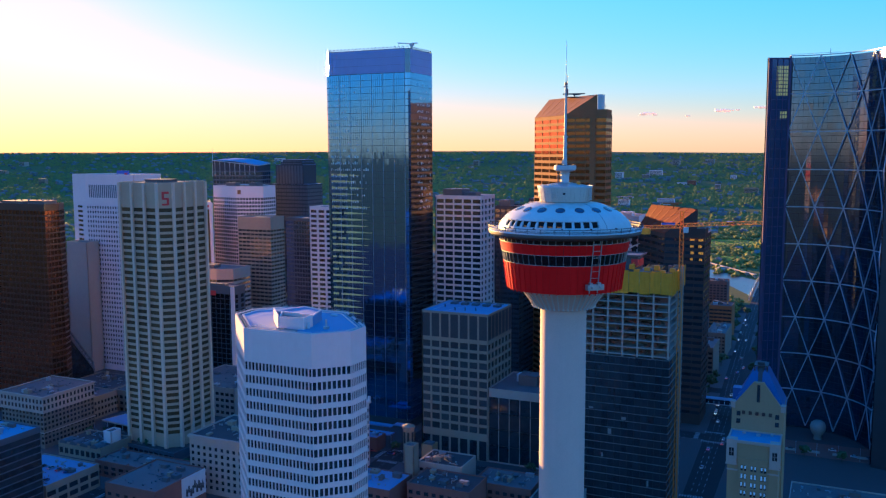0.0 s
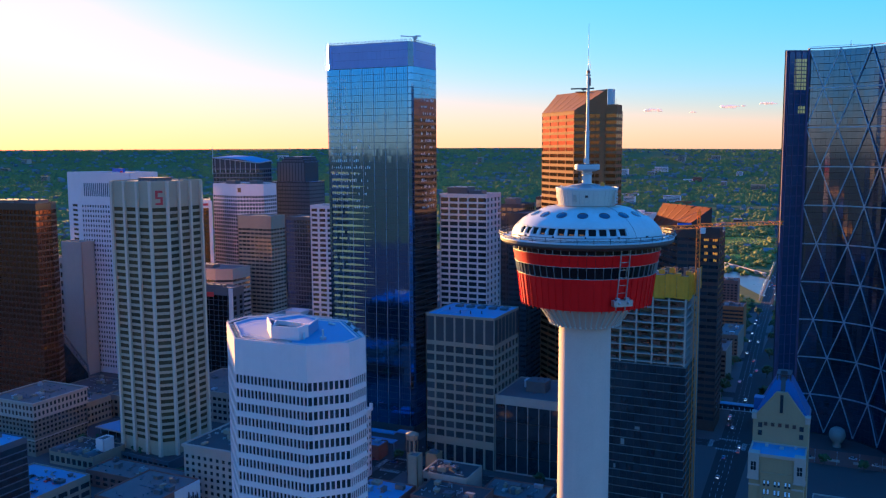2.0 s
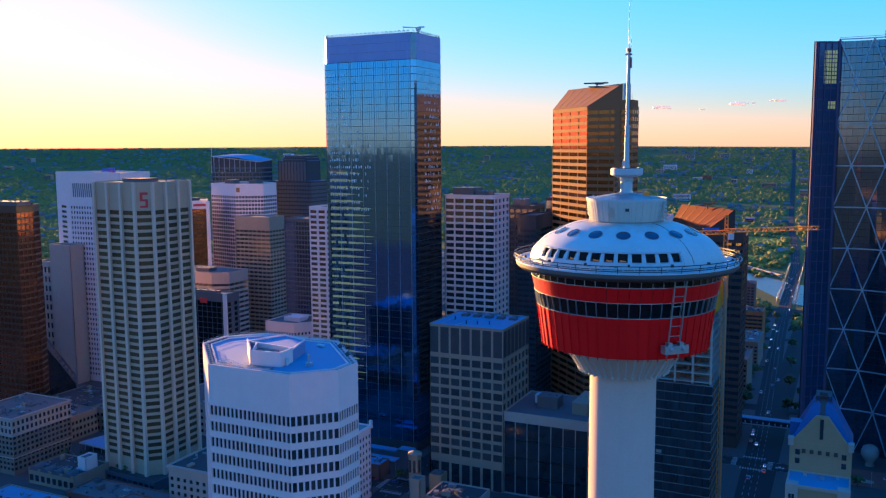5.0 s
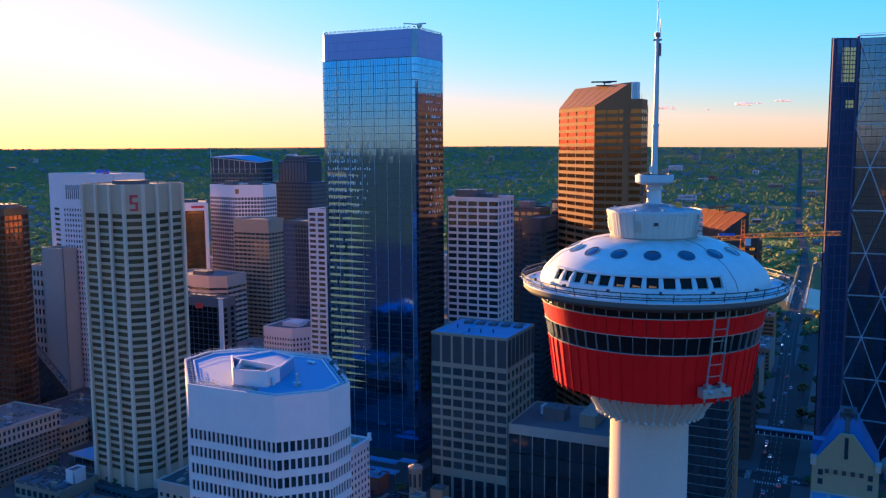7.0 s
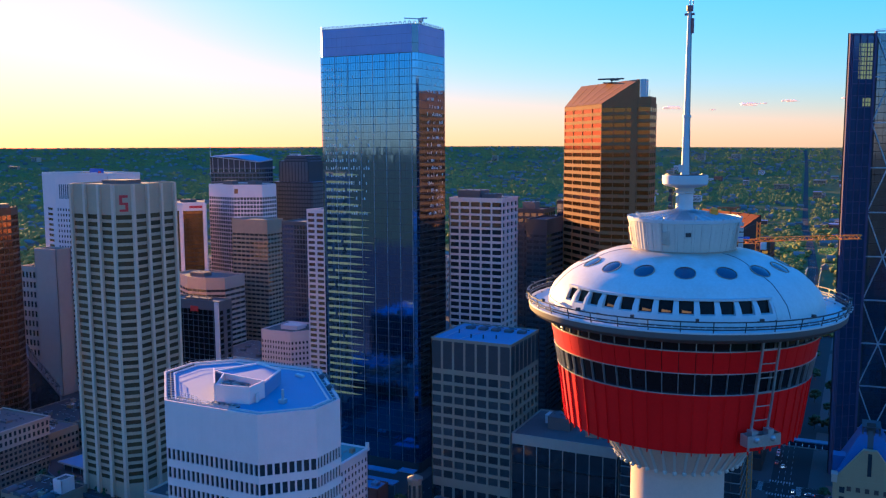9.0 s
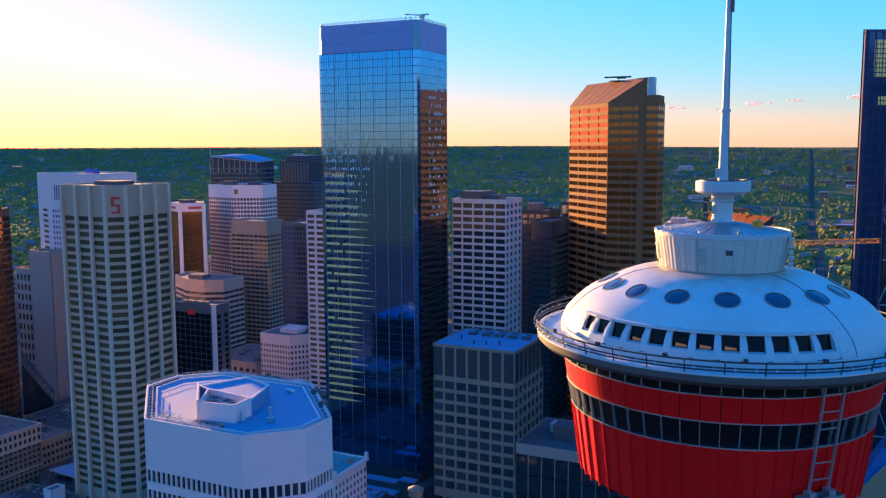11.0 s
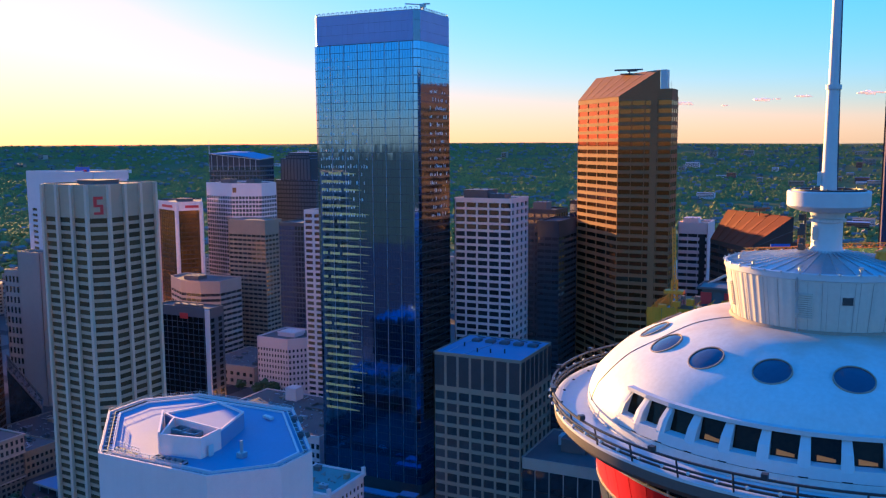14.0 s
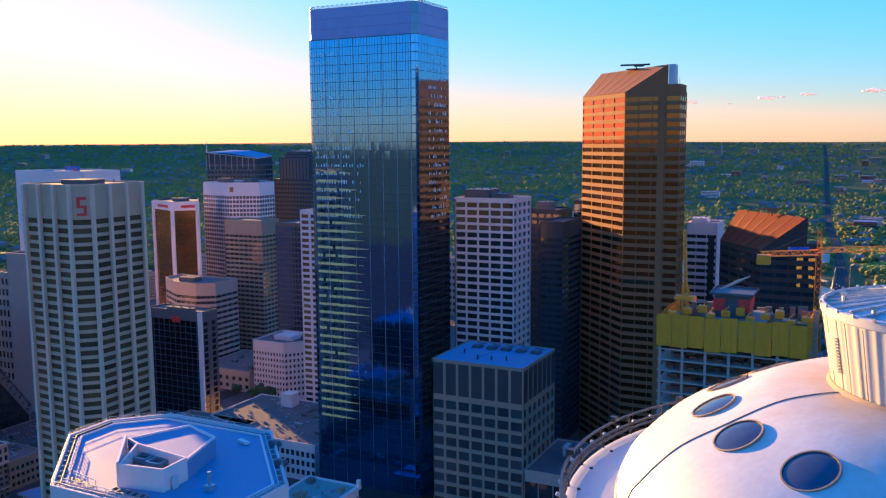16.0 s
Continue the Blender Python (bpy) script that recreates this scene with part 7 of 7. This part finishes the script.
tufts = []
for fx, fy, rx, ry in ((-190, 1760, 58, 82), (-165, 1500, 32, 43), (-135, 1470, 26, 60), (-128, 1610, 20, 80), (-20, 1490, 50, 72), (-60, 1690, 38, 58)):
    for k in range(900):
        a, r = nrng.uniform(0, 6.28), math.sqrt(nrng.uniform())
        tufts.append((fx + rx * r * math.cos(a), fy + ry * r * math.sin(a), 0.1, nrng.uniform(0.9, 2.2), nrng.uniform(0.5, 1.1)))
me = lumps([p for p in tufts if not on_road(p[0], p[1])], nrng, 1)
me.materials[0] = mat("long meadow grass", (0.34, 0.33, 0.03), 0.95, var=0.25, scale=0.03, vary=0.4, bump=0.3)
tagged(new("meadow_grass", me), "long sunlit grass of the riverside meadows", "grass", kind="stuff")

# houses and long low buildings among the trees
hv, hf = [], []
for k in range(2600):
    a, r = math.radians(nrng.uniform(-64, 16)), 1150 + 3550 * nrng.uniform() ** 0.75
    x, y = r * math.sin(a) - 25, r * math.cos(a) + 60
    if not free(x, y):
        continue
    z = terrain(x, y) - 0.5
    w, d, hh = nrng.uniform(4, 8), nrng.uniform(5, 10), nrng.uniform(4, 7.5)
    c = math.radians(nrng.choice([0, 90]) + nrng.uniform(-4, 4))
    q = lambda px_, py_, pz: (x + px_ * math.cos(c) - py_ * math.sin(c), y + px_ * math.sin(c) + py_ * math.cos(c), z + pz)
    b = len(hv)
    hv += [q(-w, -d, 0), q(w, -d, 0), q(w, d, 0), q(-w, d, 0), q(-w, -d, hh), q(w, -d, hh), q(w, d, hh), q(-w, d, hh), q(0, -d, hh + 3), q(0, d, hh + 3)]
    hf += [tuple(b + i for i in f) for f in ((0, 1, 5, 4), (1, 2, 6, 5), (2, 3, 7, 6), (3, 0, 4, 7), (4, 5, 8), (6, 7, 9), (5, 6, 9, 8), (7, 4, 8, 9))]
me = bpy.data.meshes.new("houses")
me.from_pydata(hv, [], hf)
me.materials.append(M["houseroof"])
tagged(new("far_houses", me), "small houses scattered among far trees", "houses", kind="stuff")
rng = random.Random(21)
for k in range(46):
    side = k % 3
    y = rng.uniform(1950, 4400)
    x = -130 - (y - 2000) * 0.06 + (rng.uniform(30, 260) if side == 0 else -rng.uniform(30, 700) if side == 1 else -rng.uniform(700, 3200))
    if not free(x, y) or math.hypot(x, y) > 4500:
        continue
    z = terrain(x, y)
    w, d, hh = rng.uniform(18, 55), rng.uniform(12, 26), rng.uniform(7, 24)
    fb = thing("far_building", (x, y, z), rng.choice(["pale flat-roofed building among far trees", "long pale commercial block among far trees"]), "building", "far commercial blocks")
    m = rng.choice([M["white"], M["cream"], M["brick"], M["white"], M["tan"]])
    part("wall", Geo().box(x - w / 2, x + w / 2, y - d / 2, y + d / 2, z - 2, z + hh), m, fb)
    part("roof", Geo().box(x - w / 2 - 0.4, x + w / 2 + 0.4, y - d / 2 - 0.4, y + d / 2 + 0.4, z + hh, z + hh + 0.8), rng.choice([M["whiteroof"], M["gravel"]]), fb)
    for f in range(int(hh / 4)):
        part("window_band", Geo().box(x - w / 2 + 1, x + w / 2 - 1, y - d / 2 - 0.1, y - d / 2 - 0.02, z + 1.5 + f * 4, z + 3.4 + f * 4), M["glass"], fb)


# street trees with trunk, limbs and leafy crown
def street_tree(x, y, h, seed, z=0.16):
    rng = random.Random(seed)
    own = thing("tree", (x, y, z), "broad green street tree with a rounded leafy crown", "tree", "street trees")
    g = Geo().tube((x, y, z), (x + 0.1, y, z + h * 0.4), h * 0.03, h * 0.02, 7)
    items = []
    for k in range(6):
        a = k * 1.05 + rng.uniform(-0.3, 0.3)
        e = (x + math.cos(a) * h * 0.24, y + math.sin(a) * h * 0.24, z + h * rng.uniform(0.55, 0.75))
        g.tube((x + 0.1, y, z + h * 0.35), e, h * 0.014, h * 0.006, 5)
        for j in range(5):
            items.append((e[0] + rng.gauss(0, h * 0.1), e[1] + rng.gauss(0, h * 0.1), e[2] + rng.gauss(0, h * 0.09), h * rng.uniform(0.08, 0.15), h * rng.uniform(0.07, 0.13)))
    items += [(x + rng.gauss(0, h * 0.08), y + rng.gauss(0, h * 0.08), z + h * rng.uniform(0.75, 0.9), h * 0.13, h * 0.12) for _ in range(6)]
    part("trunk", g, M["bark"], own, smooth=40)
    me = lumps(items, np.random.default_rng(seed), 2)
    me.materials[0] = M["shadeleaf"]
    crown = new("crown", me)
    under(crown, own)
    return own


for i, (x, y, h) in enumerate(((-430, 598, 14), (-434, 595, 11), (-424, 600, 12), (-455, 602, 9), (-84, 640, 10), (-83, 668, 11), (-84, 745, 10), (-85, 832, 9), (-90, 900, 11), (-102, 930, 12), (-108, 950, 10), (-86, 990, 9),
                               (-46, 660, 10), (-47, 700, 9), (-48, 760, 9), (-440, 400, 8), (-425, 392, 7), (-405, 384, 8), (-236, 447, 7), (-226, 445, 6), (-150, 446, 7), (-135, 447, 7), (-44, 545, 7), (-30, 540, 7), (-12, 538, 7), (8, 536, 7), (-380, 340, 8), (-330, 372, 7))):
    street_tree(x, y, h, 100 + i)

for k in range(0, 26, 2):
    y = 625 + k * 16.5 + (k * 7 % 5)
    i = max(j for j in range(len(MAIN) - 1) if MAIN[j][1] <= y)
    (x0, y0), (x1, y1) = MAIN[i], MAIN[i + 1]
    street_tree(x0 + (x1 - x0) * (y - y0) / (y1 - y0) + (13.5 if k % 4 else -13.5), y, 8 + k * 5 % 4, 200 + k)

# parked and standing cars
CARM = [mat("%s car paint" % n, c, 0.3, 0.2, var=0.1, clear=0.6) for n, c in (("white", (0.65, 0.65, 0.65)), ("silver", (0.35, 0.36, 0.38)), ("black", (0.03, 0.03, 0.035)), ("red", (0.35, 0.03, 0.03)), ("blue", (0.04, 0.08, 0.22)))]
CARN = ("white", "silver", "black", "red", "blue")
wheel = Geo().tube((-0.12, 0, 0), (0.12, 0, 0), 0.34, n=10).mesh("wheel", M["darksteel"])
glassg = Geo().add([(-0.72, -1.2, 0.85), (0.72, -1.2, 0.85), (0.72, 1.5, 0.85), (-0.72, 1.5, 0.85), (-0.6, -0.6, 1.42), (0.6, -0.6, 1.42), (0.6, 1.0, 1.42), (-0.6, 1.0, 1.42)], [(4, 5, 6, 7), (0, 1, 5, 4), (1, 2, 6, 5), (2, 3, 7, 6), (3, 0, 4, 7)]).mesh("cabin", M["glass"])
bodies = []
for m in CARM:
    g = Geo()
    g.hexa([(-0.85, -2.2, 0.28), (0.85, -2.2, 0.28), (0.85, 2.2, 0.28), (-0.85, 2.2, 0.28), (-0.82, -2.1, 0.8), (0.82, -2.1, 0.8), (0.82, 2.15, 0.88), (-0.82, 2.15, 0.88)])
    g.box(-0.58, 0.58, -0.55, 0.95, 1.4, 1.46)
    bodies.append(g.mesh("body", m))


HEAD = glow("car headlight", (1.0, 0.86, 0.62), 2.2)
TAIL = glow("car tail light", (0.9, 0.06, 0.03), 0.8)
lampg = Geo().box(-0.62, -0.36, 2.12, 2.19, 0.58, 0.74).box(0.36, 0.62, 2.12, 2.19, 0.58, 0.74).mesh("headlights", HEAD)
tailg = Geo().box(-0.70, -0.42, -2.17, -2.11, 0.62, 0.76).box(0.42, 0.70, -2.17, -2.11, 0.62, 0.76).mesh("tail_lights", TAIL)
rimg = Geo().tube((-0.135, 0, 0), (0.135, 0, 0), 0.2, n=8).mesh("rim", M["steel"])


def car(x, y, z, yaw, c):
    own = thing("car", (x, y, z), "%s car standing on the asphalt" % CARN[c], "car", "cars")
    own.rotation_euler = (0, 0, radians(yaw))
    for name, me, at in (("body", bodies[c], (0, 0, 0)), ("cabin", glassg, (0, 0, 0)), ("wheel", wheel, (-0.78, -1.35, 0.34)), ("wheel", wheel, (0.78, -1.35, 0.34)), ("wheel", wheel, (-0.78, 1.35, 0.34)), ("wheel", wheel, (0.78, 1.35, 0.34))):
        ob = new(name, me)
        ob.parent, ob.location = own, at
        if name == "wheel":
            new("rim", rimg).parent = ob
        if name == "body":
            new("headlights", lampg).parent = ob
            new("tail_lights", tailg).parent = ob


rng = random.Random(9)
for k in range(34):
    t = rng.random()
    y = 470 + 830 * t
    i = max(j for j in range(len(MAIN) - 1) if MAIN[j][1] <= y)
    (x0, y0), (x1, y1) = MAIN[i], MAIN[i + 1]
    car(x0 + (x1 - x0) * (y - y0) / (y1 - y0) + rng.choice([-5.2, -1.7, 1.7, 5.2]), y, 0.27, rng.choice([0, 180]), rng.randrange(5))
for k in range(12):
    car(-394 + (k % 6) * 6, 306 + (k // 6) * 14, 12.1, 0, rng.randrange(5))
for k in range(10):
    car(-50 + k * 10.5 + rng.uniform(-2, 2), 552 + rng.choice([-3.5, 3.5]), 0.02, 90, rng.randrange(5))
    car(-300 + k * 13 + rng.uniform(-3, 3), 440 + rng.choice([-3.5, 3.5]), 0.02, 90, rng.randrange(5))


# small far clouds in the evening sky, their peach sunlight set as emission
CLOUD = glow("self-glowing evening cloud", (1.0, 0.58, 0.38), 0.19)
for i, (b, e, w) in enumerate(((-11.3, 2.35, 44), (-8.9, 2.2, 18), (-6.85, 2.5, 48), (-4.5, 2.65, 36), (-1.0, 2.75, 52), (1.5, 2.3, 60), (5.5, 2.9, 70))):
    r = 4550
    cx, cy, cz = r * math.sin(radians(b)), r * math.cos(radians(b)), 179 + r * math.tan(radians(e))
    cr_ = np.random.default_rng(60 + i)
    items = [(cx + cr_.normal(0, w * 0.5), cy + cr_.normal(0, 10), cz + cr_.normal(0, w * 0.06), w * cr_.uniform(0.08, 0.34), w * cr_.uniform(0.03, 0.12)) for _ in range(26)]
    me = lumps(items, cr_, 2)
    me.materials[0] = CLOUD
    tagged(new("cloud", me), "thin evening cloud low in the sky with a peach sunlit glow", "cloud", "clouds", kind="stuff")
